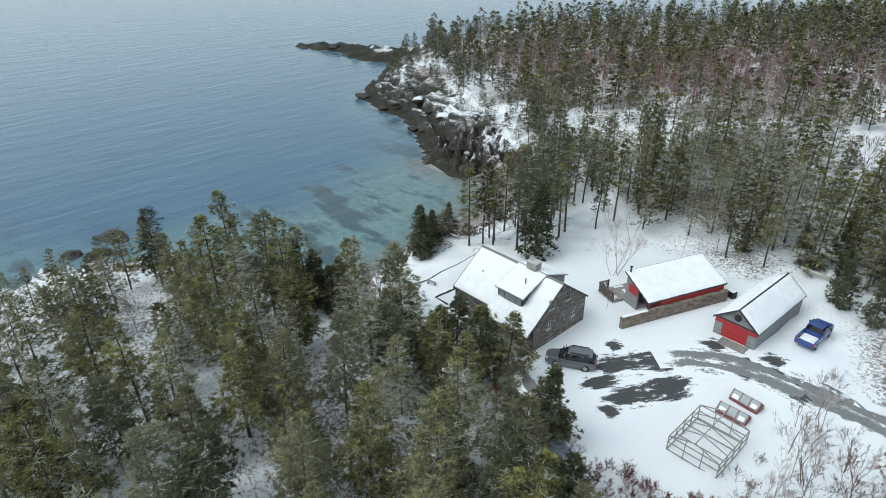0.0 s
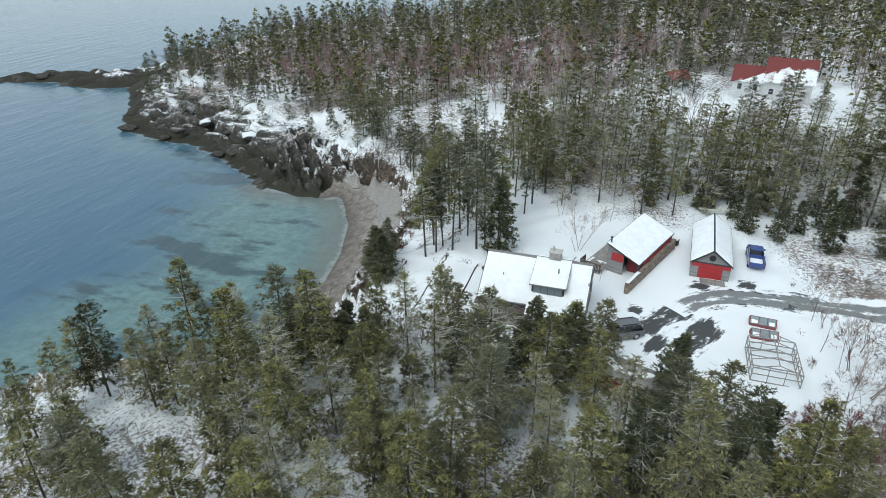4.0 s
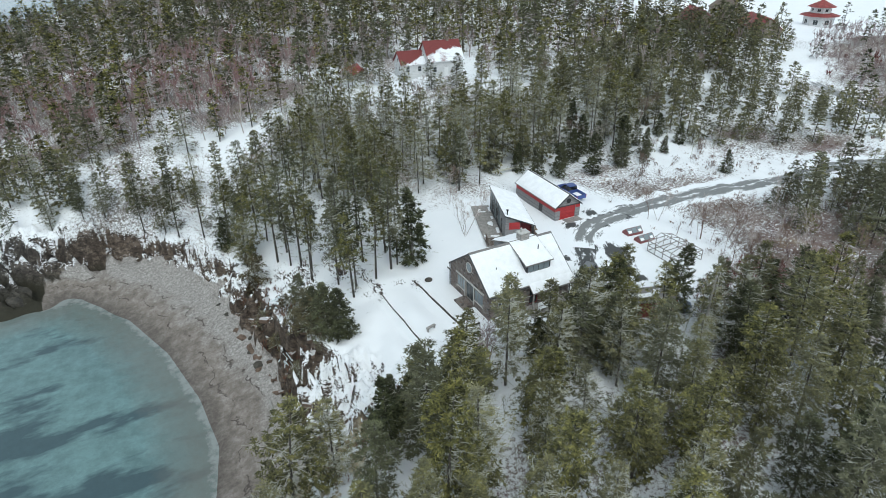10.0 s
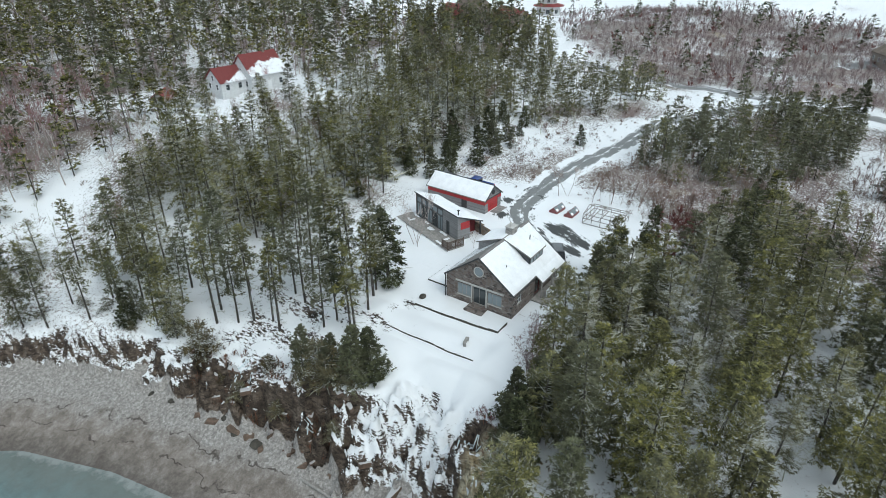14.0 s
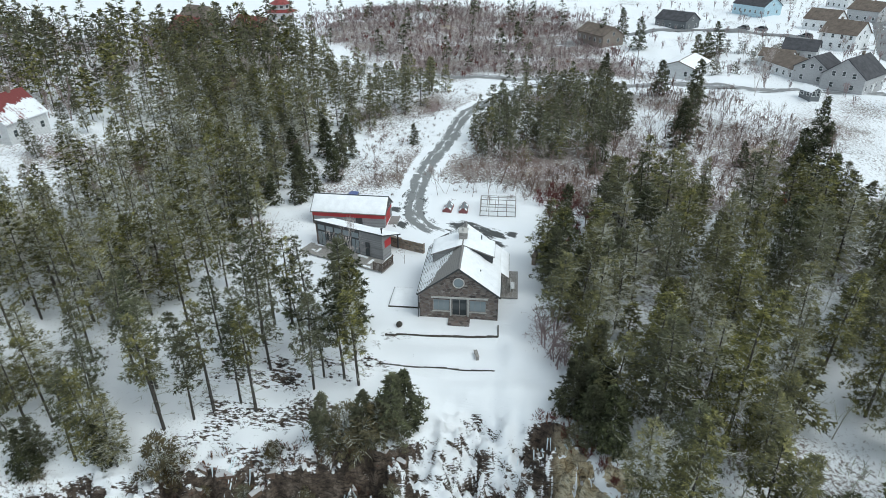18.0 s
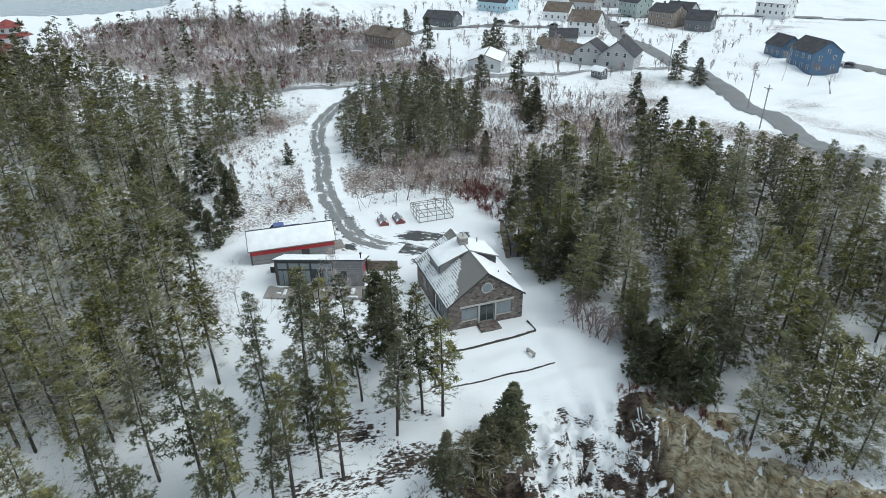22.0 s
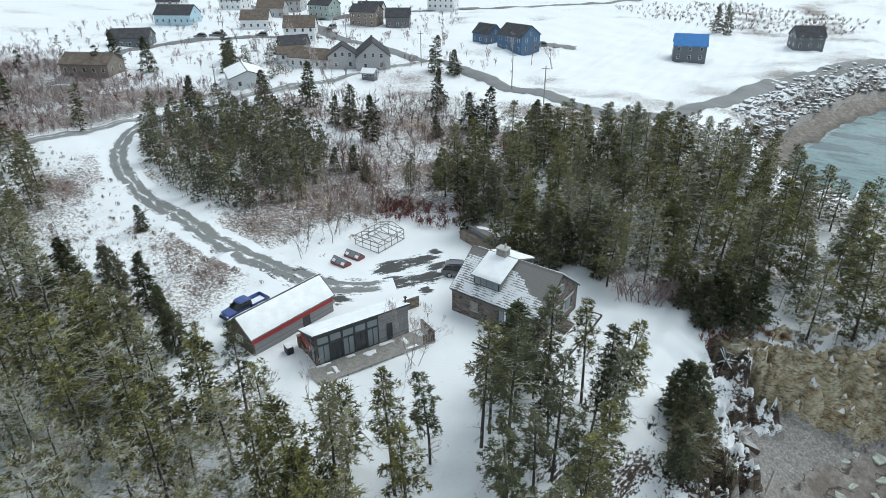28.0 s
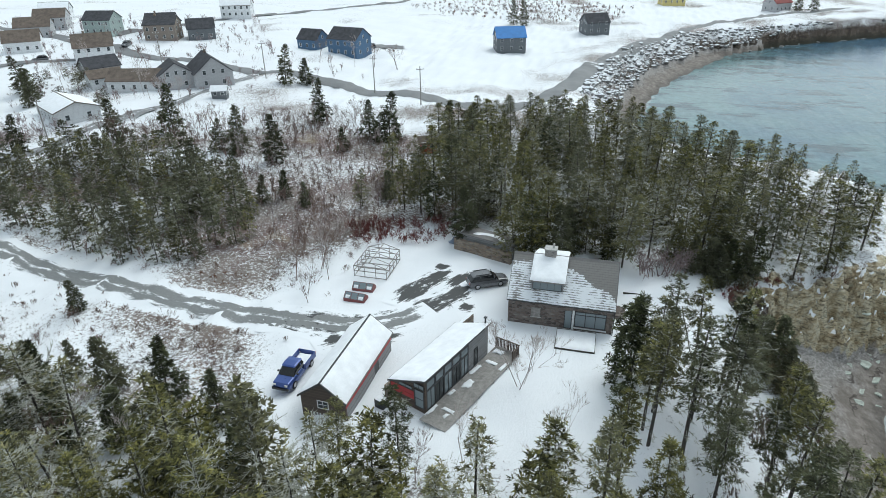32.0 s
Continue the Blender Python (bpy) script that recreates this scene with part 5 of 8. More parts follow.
birches = [bare_thing("birch_tree", 500 + i, 8.5 + i * 0.5, 0.36, 1 + i % 2, 5, M_BIRCH if i % 3 else M_TWIG_BROWN, "leafless pale birch with fine upright twigs", "tree", "birches", 0.0075) for i in range(4)]
bushes = [bare_thing("bush", 520 + i, 2.6, 0.5, 5, 4, M_TWIG_BROWN, "leafless brown bush in snow", "bush", "bushes", 0.008) for i in range(3)]
red_bushes = [bare_thing("bush", 540 + i, 2.0, 0.45, 8, 3, M_TWIG_RED, "thicket of leafless dark red stems", "bush", "red bushes", 0.008, 0, 4) for i in range(2)]
spread_bush = bare_thing("bush", 560, 3.9, 0.62, 9, 4, M_TWIG_HAZE, "wide leafless mauve-grey bush at the edge of the lawn", "bush", "", 0.017, 0.16, 3)
E_SCRUB = [(28, -8), (40, -6), (46, -20), (66, -32), (95, -34), (96, -50), (60, -66), (36, -56), (28, -30)]
E_VERGE = [(30, 14), (60, 13), (66, 24), (50, 30), (34, 26)]
plant(birches, [(8.5, 27.5), (2.3, 14.1), (28.4, 4.9), (29, -6), (30, -3), (31, -9), (18, -15.5), (33, -14), (38, 30), (28, 33), (45, -1), (5.5, 24.5)], 41, 0.55, 0.8)
plant(birches, [(108, -70), (104, -67), (98, -66), (93, -62), (150, -99), (141, -80), (127, -96), (165, -112), (134, -72), (88, -128), (72, -118), (67, -122), (60, -122)], 121, 0.75, 1.1)
plant(birches[1:2], [(-1.3, 24.0), (2.6, 14.7)], 122, 0.72, 0.86)
plant(slim_kinds, [(13.7, 29.3), (9.4, 28.4)], 236, 0.7, 0.78)
plant([birches[0]], [(37.8, 17.7), (27.7, 6.0)], 123, 0.7, 0.8)
plant([birches[0]], [(5.9, 7.7)], 40, 0.4, 0.42)
plant(birches, scatter([E_SCRUB], 6.0, 42), 43, 0.5, 0.85)
plant(birches, scatter([N_WOOD_NEAR], 8.5, 44, (HOUSE_CLEARING,)), 45, 0.8, 1.15)
plant(red_bushes, scatter([[(17, -12.0), (27, -8.5), (31, -13), (20, -18), (15, -16)]], 1.2, 46), 47, 0.7, 1.2)
plant(bushes, scatter([E_SCRUB, E_VERGE, [(22, -19), (31, -12), (40, -8), (40, -26), (30, -40), (24, -34)]], 3.6, 48), 49, 0.5, 1.1)
plant(full_kinds + dark_kinds, [(25, -21), (28.5, -24.5), (24.5, -26), (30, -30), (27, -33), (31.5, -20.5)], 124, 0.55, 0.85)
plant(bushes + birches[2:3], scatter([[(26, -1), (34, 2), (42, -3), (38, -13), (27, -11)]], 2.0, 131), 132, 0.45, 0.75)
plant(bushes, scatter([[(34, 3), (52, 4), (52, -2), (38, -4)], [(28, 12.5), (46, 12), (46, 20), (30, 19)]], 3.2, 133), 134, 0.3, 0.6)
plant([spread_bush], [(-9.4, -9.8), (-11.4, -10.2)], 50, 1.25, 1.4)
plant(red_bushes, [(-18.7, -9.6), (-19.6, -10.6), (-20.8, -11.4), (-22.0, -12.2), (-23.4, -13.2), (-24.8, -14.0), (-18.4, -8.4)], 238, 0.5, 0.75)
plant(birches, [(27.6, 0.6), (29.6, -1.6), (31.2, 1.8), (33.0, -3.4), (30.4, -5.6), (28.0, -8.2), (34.5, 0.4), (36.5, -5.0)], 239, 0.6, 0.85)


def bare_wood(name, spots, seed, mat, label, h=8.5, low=0.7, high=1.15, stems=1, depth=3, fork=3, fat=2.0, trunk=None):
    """A joined stand of leafless growth; trunk: another bark for stems and main limbs."""
    rng = np.random.RandomState(seed)
    z = height(spots[:, 0], spots[:, 1])
    kind = rng.randint(3, size=len(spots))
    rows = np.column_stack([spots, z, rng.uniform(0, 6.28, len(spots)), rng.uniform(low, high, len(spots)), rng.uniform(0.9, 1.2, len(spots))])
    made = [leafless(seed + k, h, 0.36, stems, depth, 0.012, 0, fork, fat, rows_only=True) for k in range(3)]
    top = None
    for bark, some in ((mat, lambda q: trunk is None or q[2] < 0.05), (trunk, lambda q: q[2] >= 0.05)):
        if bark is None:
            continue
        vs, fs, base = [], [], 0
        for k in range(3):
            if (kind == k).any():
                v, f = laid(limbs([q for q in made[k] if some(q)]), rows[kind == k])
                vs.append(v)
                fs.append(f + base)
                base += len(v)
        ob = mesh_from(name if top is None else "stems", np.concatenate(vs), np.concatenate(fs), bark, top)
        if top is None:
            top = tagged(ob, label, "trees", kind="stuff")
        else:
            ob["kind"] = "stuff"


COAST_TREES = [(-158, 114), (-130, 86), (-112, 76), (-92, 73), (-74, 64), (-58, 57), (-46, 60), (-60, 76), (-92, 90), (-118, 100), (-160, 135)]
wood("spruce_wood", scatter([COAST_TREES], 4.6, 55), 56, "wind-cut spruces along the rocky shore", mid_kinds, M_NEEDLE_DARK, 0.4, 0.85)
bare_wood("birch_wood", scatter([BIRCH_STAND], 3.3, 59), 60, M_TWIG_MAUVE, "mauve-twigged leafless birches with pale trunks", 9.5, 0.7, 1.15, 1, 4, 3, 2.6, M_BIRCH)
bare_wood("birch_wood", scatter([E_SCRUB], 3.4, 57), 58, M_TWIG_HAZE, "grey-brown leafless saplings in the scrub", 5.0, 0.6, 1.2, 1, 3)
bare_wood("birch_wood", scatter([N_FAR], 6.0, 61, (HOUSE_CLEARING,), thin=lambda x, y: 0.3 + 0.7 * (np.abs(wave(x, y, 60, 77)) > 0.3)), 62, M_TWIG_HAZE, "pale-trunked leafless birches among the spruces", 9.5, 0.7, 1.15, 1, 3, 3, 3.0, M_BIRCH)
bare_wood("birch_wood", scatter([N_FAR], 5.4, 63, (HOUSE_CLEARING,), thin=lambda x, y: 0.2 + 0.8 * (wave(x, y, 70, 78) > 0.1)), 64, M_TWIG_HAZE, "brown leafless broadleaf trees", 9.0, 0.7, 1.15, 1, 3, 3, 3.0)
bare_wood("scrub", scatter([E_FAR], 2.0, 65, thin=lambda x, y: 0.5 + 0.5 * (wave(x, y, 25, 79) > -0.1)), 66, M_TWIG_HAZE, "mauve-grey leafless scrub", 3.4, 0.6, 1.3, 3, 3, 3, 2.0)
bare_wood("scrub", scatter([E_FAR], 3.6, 67, thin=lambda x, y: 1.0 * (wave(x, y, 35, 80) > 0.35)), 68, M_TWIG_RED, "dark red leafless scrub", 3.0, 0.6, 1.2, 4, 2, 4, 4.0)
bare_wood("scrub", scatter([[(40, 26), (56, 22), (75, 16), (98, 12), (100, 40), (60, 44)]], 4.0, 107), 108, M_TWIG_GREY, "grey half-dead saplings beside the drive", 6.5, 0.6, 1.2, 1, 3, 3, 1.6)
bare_wood("scrub", scatter([E_SCRUB, DRIVE_WOOD], 2.1, 69), 70, M_TWIG_BROWN, "leafless grey-brown saplings", 3.6, 0.5, 1.3, 2, 2, 4)
bare_wood("scrub", scatter([E_VERGE, [(60, 14), (100, 8), (100, 46), (62, 34)], [(112, -60), (150, -50), (150, -90), (118, -98)], [(-60, 74), (-30, 52), (6, 62), (4, 84)]], 4.5, 71), 72, M_TWIG_BROWN, "low brown brush poking through snow", 1.5, 0.5, 1.3, 4, 2, 3, 1.6)
bare_wood("scrub", scatter([N_WOOD_NEAR, S_WOOD], 3.6, 73), 74, M_TWIG_GREY, "bare grey saplings under the spruces", 4.5, 0.5, 1.2, 1, 3)
bare_wood("scrub", scatter([[(100, -60), (240, -30), (280, -170), (150, -200), (100, -130), (60, -110)]], 5.6, 101), 102, M_TWIG_HAZE, "leafless garden bushes round the village houses", 3.2, 0.6, 1.5, 3, 3)
bare_wood("scrub", scatter([[(60, -235), (100, -255), (60, -330), (-10, -290), (0, -240)]], 3.0, 75), 76, M_TWIG_BROWN, "brown scrub beyond the snowy field", 2.6, 0.6, 1.3, 3, 2, 4, 3.0)
bare_wood("scrub", scatter([[(-25.6, 4), (-21.4, 4), (-21.6, 14), (-23, 25), (-27, 25), (-26.4, 14)], [(-18.6, -8), (-20, -9.2), (-27, -13.6), (-34, -17.6), (-34, -20), (-27, -16.6), (-17, -10)]], 0.8, 103), 104, M_TWIG_RUST, "rust-brown brush along the edge of the cliff", 1.5, 0.5, 1.2, 5, 2, 3, 1.4)
bare_wood("scrub", scatter([[(50, 2.5), (60, 4), (72, 1), (86, -5), (95, -13), (92, -16), (80, -8), (62, 0), (50, -1)], [(26, 4), (46, 6), (46, 2), (30, 0)]], 1.5, 205), 206, M_TWIG_RUST, "rust-brown grass and brush edging the drive", 1.0, 0.5, 1.2, 6, 2, 3, 1.3)
bare_wood("scrub", scatter([[(26, 12.5), (100, 4), (100, 12), (60, 24), (30, 22)]], 1.7, 105, thin=lambda x, y: 0.25 + 0.75 * (wave(x, y, 9, 85) > 0.1)), 106, M_TWIG_BROWN, "low brown brush beside the drive", 1.2, 0.5, 1.3, 5, 2, 3, 1.4)
discard(*junipers, *full_kinds, *grey_kinds, *slim_kinds, *dark_kinds, *birches, *bushes, *red_bushes, spread_bush)


# ---- rocks on the shore ----
def rock_mesh(seed, flat, mat, name="rock"):
    bm = bmesh.new()
    bmesh.ops.create_icosphere(bm, subdivisions=2, radius=1.0)
    off = Vector((seed * 3.7, seed * 1.3, 0))
    for v in bm.verts:
        k = 1 + 0.55 * noise.noise(v.co * 0.9 + off) + 0.2 * noise.noise(v.co * 2.7 + off)
        v.co = Vector((round(v.co.x * 3.5) / 3.5 * 0.4 + v.co.x * 0.6, v.co.y, v.co.z * flat)) * k
    return part(name, bm, mat)


def strew(kinds, spots, seed, low, high, sink=0.25, floor=-1e9):
    rng = np.random.RandomState(seed)
    spots = np.asarray(spots, float)
    zs = np.maximum(height(spots[:, 0], spots[:, 1]), floor)
    for (x, y), z in zip(spots, zs):
        ob = copy_thing(kinds[rng.randint(len(kinds))], Matrix.Identity(4))
        s = rng.uniform(low, high)
        ob.matrix_basis = pose(x, y, z - sink * s * 0.5, rng.uniform(-12, 12), rng.uniform(-12, 12), rng.uniform(0, 360)) @ Matrix.Diagonal((s * rng.uniform(0.8, 1.4), s, s * rng.uniform(0.8, 1.2), 1))


dark_rocks = [tagged(rock_mesh(i, 0.55, M_SHORE_ROCK), "dark wet shore rock with snow on top", "rock", "shore rocks") for i in range(4)]
def slab_mesh(seed, mat, thick=0.16, name="slab"):
    """A flat broken slab of rock with an angular outline."""
    rng = np.random.RandomState(seed)
    k = 5 + seed % 3
    bm = bmesh.new()
    turns = np.sort(rng.uniform(0, 6.28, k) * 0.35 + np.arange(k) * 6.28 / k)
    ring = [[bm.verts.new((1.25 * math.cos(a) * s, 0.75 * math.sin(a) * s, z + 0.06 * math.cos(a))) for a in turns] for s, z in ((1.0, -thick), (1.04, thick * 0.5), (0.93, thick))]
    for lo, hi in zip(ring, ring[1:]):
        for i in range(k):
            bm.faces.new((lo[i], lo[(i + 1) % k], hi[(i + 1) % k], hi[i]))
    bm.faces.new(ring[0][::-1])
    bm.faces.new(ring[-1])
    return part(name, bm, mat)


slabs = [tagged(slab_mesh(10 + i, M_SLAB, name="rock"), "pale grey-green slab at the foot of the cliff", "rock", "beach slabs") for i in range(5)]
tan_rocks = [tagged(slab_mesh(30 + i, M_TAN_ROCK, 0.2, "rock"), "tan bedded block of the headland cliff", "rock", "cliff blocks") for i in range(4)]
brown_rocks = [tagged(slab_mesh(40 + i, M_BROWN_ROCK, 0.5, "rock"), "rust-brown broken block of the cove cliff", "rock", "cove blocks") for i in range(4)]
strew(dark_rocks, [(-66.2, 45.2), (-74, -27), (-76, -20), (-71, -24), (-69, -21), (-63, -28), (-66, -31), (-53, -15.5), (-50.5, -14.5), (-208, 101), (-201, 104), (-195, 108), (-205, 106), (-182, 104)], 81, 1.0, 2.6, 0.3, SEA)
strew(dark_rocks, scatter([[(-124, 69), (-113, 65.5), (-99, 64.5), (-84, 57.5), (-73, 50.5), (-64, 44.5), (-55, 45), (-50, 49), (-60, 56), (-78, 64), (-100, 74), (-122, 78)]], 3.6, 82), 83, 0.8, 2.3, 0.5)
strew(dark_rocks, scatter([[(-38, -10), (-48, -16), (-56, -23), (-57, -33), (-52, -33), (-48, -24), (-40, -18)]], 2.6, 84), 85, 0.6, 1.7, 0.4)
strew(slabs, scatter([[(-33.5, -4), (-36, -4.5), (-40.5, -12), (-39, -18), (-34, -15.5), (-33, -9)]], 1.7, 86), 87, 0.35, 0.95, 0.1)
strew(tan_rocks, scatter([[(-21, -10.4), (-23.6, -11.6), (-28.6, -14.4), (-35, -18), (-41, -22), (-40, -23), (-34, -19.3), (-28, -15.9), (-23, -12.8)]], 1.5, 110), 111, 0.5, 1.3, 0.3)
strew(brown_rocks, scatter([[(-26.8, 3.4), (-22.3, 3.5), (-23.2, 17), (-24.2, 25), (-28.8, 25), (-28, 14)], [(-25, -7.5), (-22, -9.5), (-20, -9), (-21.5, -7), (-24.6, 0), (-25.6, 0)]], 1.25, 112), 113, 0.25, 0.75, 0.6)
strew(dark_rocks, scatter([[(-26.5, 3), (-24.5, 3), (-22.5, -7), (-25, -8)], [(-28, 12), (-26, 12), (-27, 30), (-30, 30)]], 2.2, 88), 89, 0.3, 0.8, 0.3)
discard(*dark_rocks, *slabs, *tan_rocks, *brown_rocks)
rv, rf = [], []
bank = scatter([[(14, -110), (-6, -110), (-20, -150), (-36, -190), (-60, -232), (-124, -280), (-118, -296), (-60, -262), (-30, -238), (0, -170)]], 1.45, 90)
bank_out, bank_bay = height(bank[:, 0], bank[:, 1], True)[5], height(bank[:, 0], bank[:, 1], True)[4]
bank_db = inside(bank[:, 0], bank[:, 1], BRINK)
bank = bank[(bank_db < 1.0) & (bank_out < 9.0) & (bank_bay > 0.4)]
for i in range(3):
    ob = rock_mesh(20 + i, 0.75, M_ARMOUR)
    v = np.array([tuple(q.co) for q in ob.data.vertices])
    fcs = np.array([tuple(q.vertices) for q in ob.data.polygons])
    bpy.data.objects.remove(ob)
    sp = bank[i::3]
    rng_ = np.random.RandomState(95 + i)
    rows_ = np.column_stack([sp, height(sp[:, 0], sp[:, 1]) + 0.1, rng_.uniform(0, 6.28, len(sp)), rng_.uniform(0.5, 1.05, len(sp)), rng_.uniform(0.7, 1.1, len(sp))])
    a_, b_ = laid((v, fcs), rows_)
    rf.append(b_ + sum(len(q) for q in rv))
    rv.append(a_)
tagged(mesh_from("rock_armour", np.concatenate(rv), np.concatenate(rf), M_ARMOUR), "bank of grey armour stones dusted with snow", "rocks", kind="stuff")

bm = bmesh.new()
rod(bm, (-27.9, 5.8, float(height(-27.9, 5.8)) + 0.12), (-28.1, -2.9, float(height(-28.1, -2.9)) + 0.12), 0.16, 0.13, 7)
tagged(part("driftwood_beam", bm, M_WOOD_GREY), "long pale driftwood beam lying on the shingle", "driftwood")
rng_ = np.random.RandomState(210)
for ix, iy, iw in ((-20.6, -8.4, 1.5), (-23.6, 18.5, 1.2), (-24.8, 7.6, 0.9)):
    ice = tagged(new("icefall"), "frozen trickle of white ice down the cliff", "ice", "frozen trickles")
    for _ in range(16):
        bm = bmesh.new()
        px, py = ix + rng_.normal(0, 0.35 * iw), iy + rng_.normal(0, 0.6 * iw)
        pz = float(height(px, py))
        qx = px - rng_.uniform(0.5, 1.1)
        qz = float(height(qx, py))
        rod(bm, (px, py, pz + 0.08), (qx, py + rng_.normal(0, 0.08), qz + 0.05), rng_.uniform(0.06, 0.13), rng_.uniform(0.02, 0.06), 5)
        part("icicle", bm, M_ICE, ice)

fallen = tagged(new("fallen_tree"), "pale barkless fallen tree lying in the snow", "tree")
fz = float(height(20.0, 31.5))
bm = bmesh.new()
rod(bm, (17.2, 31.2, fz + 0.35), (23.6, 29.6, fz + 0.9), 0.2, 0.07, 7)
part("trunk", bm, M_TWIG_GREY, fallen)
rng_ = np.random.RandomState(311)
for i in range(12):
    k = rng_.uniform(0.35, 1.0)
    p_ = np.array([17.2 + 6.4 * k, 31.2 - 1.6 * k, fz + 0.35 + 0.55 * k])
    bm = bmesh.new()
    rod(bm, p_, p_ + np.array([rng_.uniform(0.2, 1.0), rng_.normal(0, 0.7), rng_.uniform(0.1, 1.2)]), 0.045, 0.012, 4)
    part("branch", bm, M_TWIG_GREY, fallen)

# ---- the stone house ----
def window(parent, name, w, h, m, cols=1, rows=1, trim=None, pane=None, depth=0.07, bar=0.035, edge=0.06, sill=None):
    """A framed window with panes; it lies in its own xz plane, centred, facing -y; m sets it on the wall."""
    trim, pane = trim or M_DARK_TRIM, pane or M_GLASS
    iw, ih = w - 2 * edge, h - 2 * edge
    bm = bmesh.new()
    rings = [[bm.verts.new((sx * a / 2, y, sz * b / 2)) for sx, sz in ((-1, -1), (1, -1), (1, 1), (-1, 1))] for a, b, y in ((w, h, 0.05), (w, h, -depth), (iw, ih, -depth), (iw, ih, 0.05))]
    for p, q in zip(rings, rings[1:] + rings[:1]):
        for k in range(4):
            bm.faces.new((p[k], p[(k + 1) % 4], q[(k + 1) % 4], q[k]))
    bmesh.ops.recalc_face_normals(bm, faces=bm.faces)
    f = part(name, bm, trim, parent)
    f.matrix_basis = m
    for c in range(1, cols):
        x = -iw / 2 + iw * c / cols
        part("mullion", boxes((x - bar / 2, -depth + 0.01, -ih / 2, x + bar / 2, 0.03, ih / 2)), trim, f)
    for r in range(1, rows):
        z = -ih / 2 + ih * r / rows
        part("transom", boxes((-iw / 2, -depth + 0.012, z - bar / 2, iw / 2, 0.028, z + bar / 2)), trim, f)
    for c in range(cols):
        for r in range(rows):
            part("pane", boxes((-iw / 2 + iw * c / cols, -0.03, -ih / 2 + ih * r / rows, -iw / 2 + iw * (c + 1) / cols, -0.015, -ih / 2 + ih * (r + 1) / rows)), pane, f)
    if sill:
        part("sill", boxes((-w / 2 - 0.08, -depth - 0.07, -h / 2 - 0.09, w / 2 + 0.08, 0.02, -h / 2 - 0.002)), sill, f)
    return f


FACE_W, FACE_E, FACE_S, FACE_N = -90, 90, 0, 180   # turns that point a window's -y side out of a wall


def on_wall(x, y, z, face):
    return pose(x, y, z, 0, 0, face)


house = thing("stone_house", 0, 0, 0, 0, "rubble-stone house with snowy slate roof, twin dormers and chimney", "house")
W, E, S, N, EAVE, RIDGE = -5.4, 5.35, -4.2, 4.2, 3.0, 6.12
slope = (RIDGE - EAVE) / 4.2


def holed_wall(profile_box, holes, axis, at, thick, name, mat, parent, peak=None):
    """A wall with openings through it. profile_box: u0, u1, z0, z1; holes: u0, u1, z0, z1, sorted by u and not overlapping in u."""
    u0, u1, z0, z1 = profile_box
    us = sorted({u0, u1, *(q for hole in holes for q in hole[:2])})
    zs = sorted({z0, z1, *(q for hole in holes for q in hole[2:])})
    bm = bmesh.new()
    grid = [[[bm.verts.new((w, u, z) if axis == "x" else (u, w, z)) for z in zs] for u in us] for w in (at, at + thick)]

    def solid(i, j):
        if not (0 <= i < len(us) - 1 and 0 <= j < len(zs) - 1):
            return False
        cu, cz = (us[i] + us[i + 1]) / 2, (zs[j] + zs[j + 1]) / 2
        return not any(h0 < cu < h1 and h2 < cz < h3 for h0, h1, h2, h3 in holes)

    for i in range(len(us) - 1):
        for j in range(len(zs) - 1):
            if not solid(i, j):
                continue
            for g in grid:
                bm.faces.new((g[i][j], g[i + 1][j], g[i + 1][j + 1], g[i][j + 1]))
            for di, dj, p, q in ((-1, 0, (i, j), (i, j + 1)), (1, 0, (i + 1, j), (i + 1, j + 1)), (0, -1, (i, j), (i + 1, j)), (0, 1, (i, j + 1), (i + 1, j + 1))):
                if not solid(i + di, j + dj) and not (peak and dj == 1 and j == len(zs) - 2):
                    bm.faces.new((grid[0][p[0]][p[1]], grid[0][q[0]][q[1]], grid[1][q[0]][q[1]], grid[1][p[0]][p[1]]))
    if peak:
        tips = [bm.verts.new((w, *peak) if axis == "x" else (peak[0], w, peak[1])) for w in (at, at + thick)]
        for g, tip in zip(grid, tips):
            bm.faces.new([c[-1] for c in g] + [tip])
        for c in (0, -1):
            bm.faces.new((grid[0][c][-1], tips[0], tips[1], grid[1][c][-1]))
    bmesh.ops.delete(bm, geom=[v for v in bm.verts if not v.link_faces], context="VERTS")
    bmesh.ops.recalc_face_normals(bm, faces=bm.faces)
    return part(name, bm, mat, parent)


T = 0.45
holed_wall((S, N, -0.6, EAVE), [(-2.95, -1.12, 0.85, 2.3), (-0.95, 0.75, 0.28, 2.45), (0.92, 2.75, 0.85, 2.3)], "x", W, T, "wall", M_STONE, house, (0, RIDGE))
holed_wall((S, N, -0.6, EAVE), [(-2.15, -1.4, 1.6, 2.6), (1.85, 2.65, 1.3, 2.45)], "x", E - T, T, "wall", M_STONE, house, (0, RIDGE))
holed_wall((W + T, E - T, -0.6, EAVE), [(-4.2, -3.3, 1.2, 2.2), (-0.1, 1.0, 0.3, 2.35), (2.4, 3.6, 1.1, 2.2)], "y", S, T, "wall", M_STONE, house)
holed_wall((W + T, E - T, -0.6, EAVE), [(-4.75, -1.55, 0.35, 2.3), (-1.3, -0.5, 0.0, 2.25), (1.95, 2.95, 1.0, 2.15)], "y", N - T, T, "wall", M_STONE, house)
# roof slopes with overhang, slate 0.12 thick
OV = 0.22


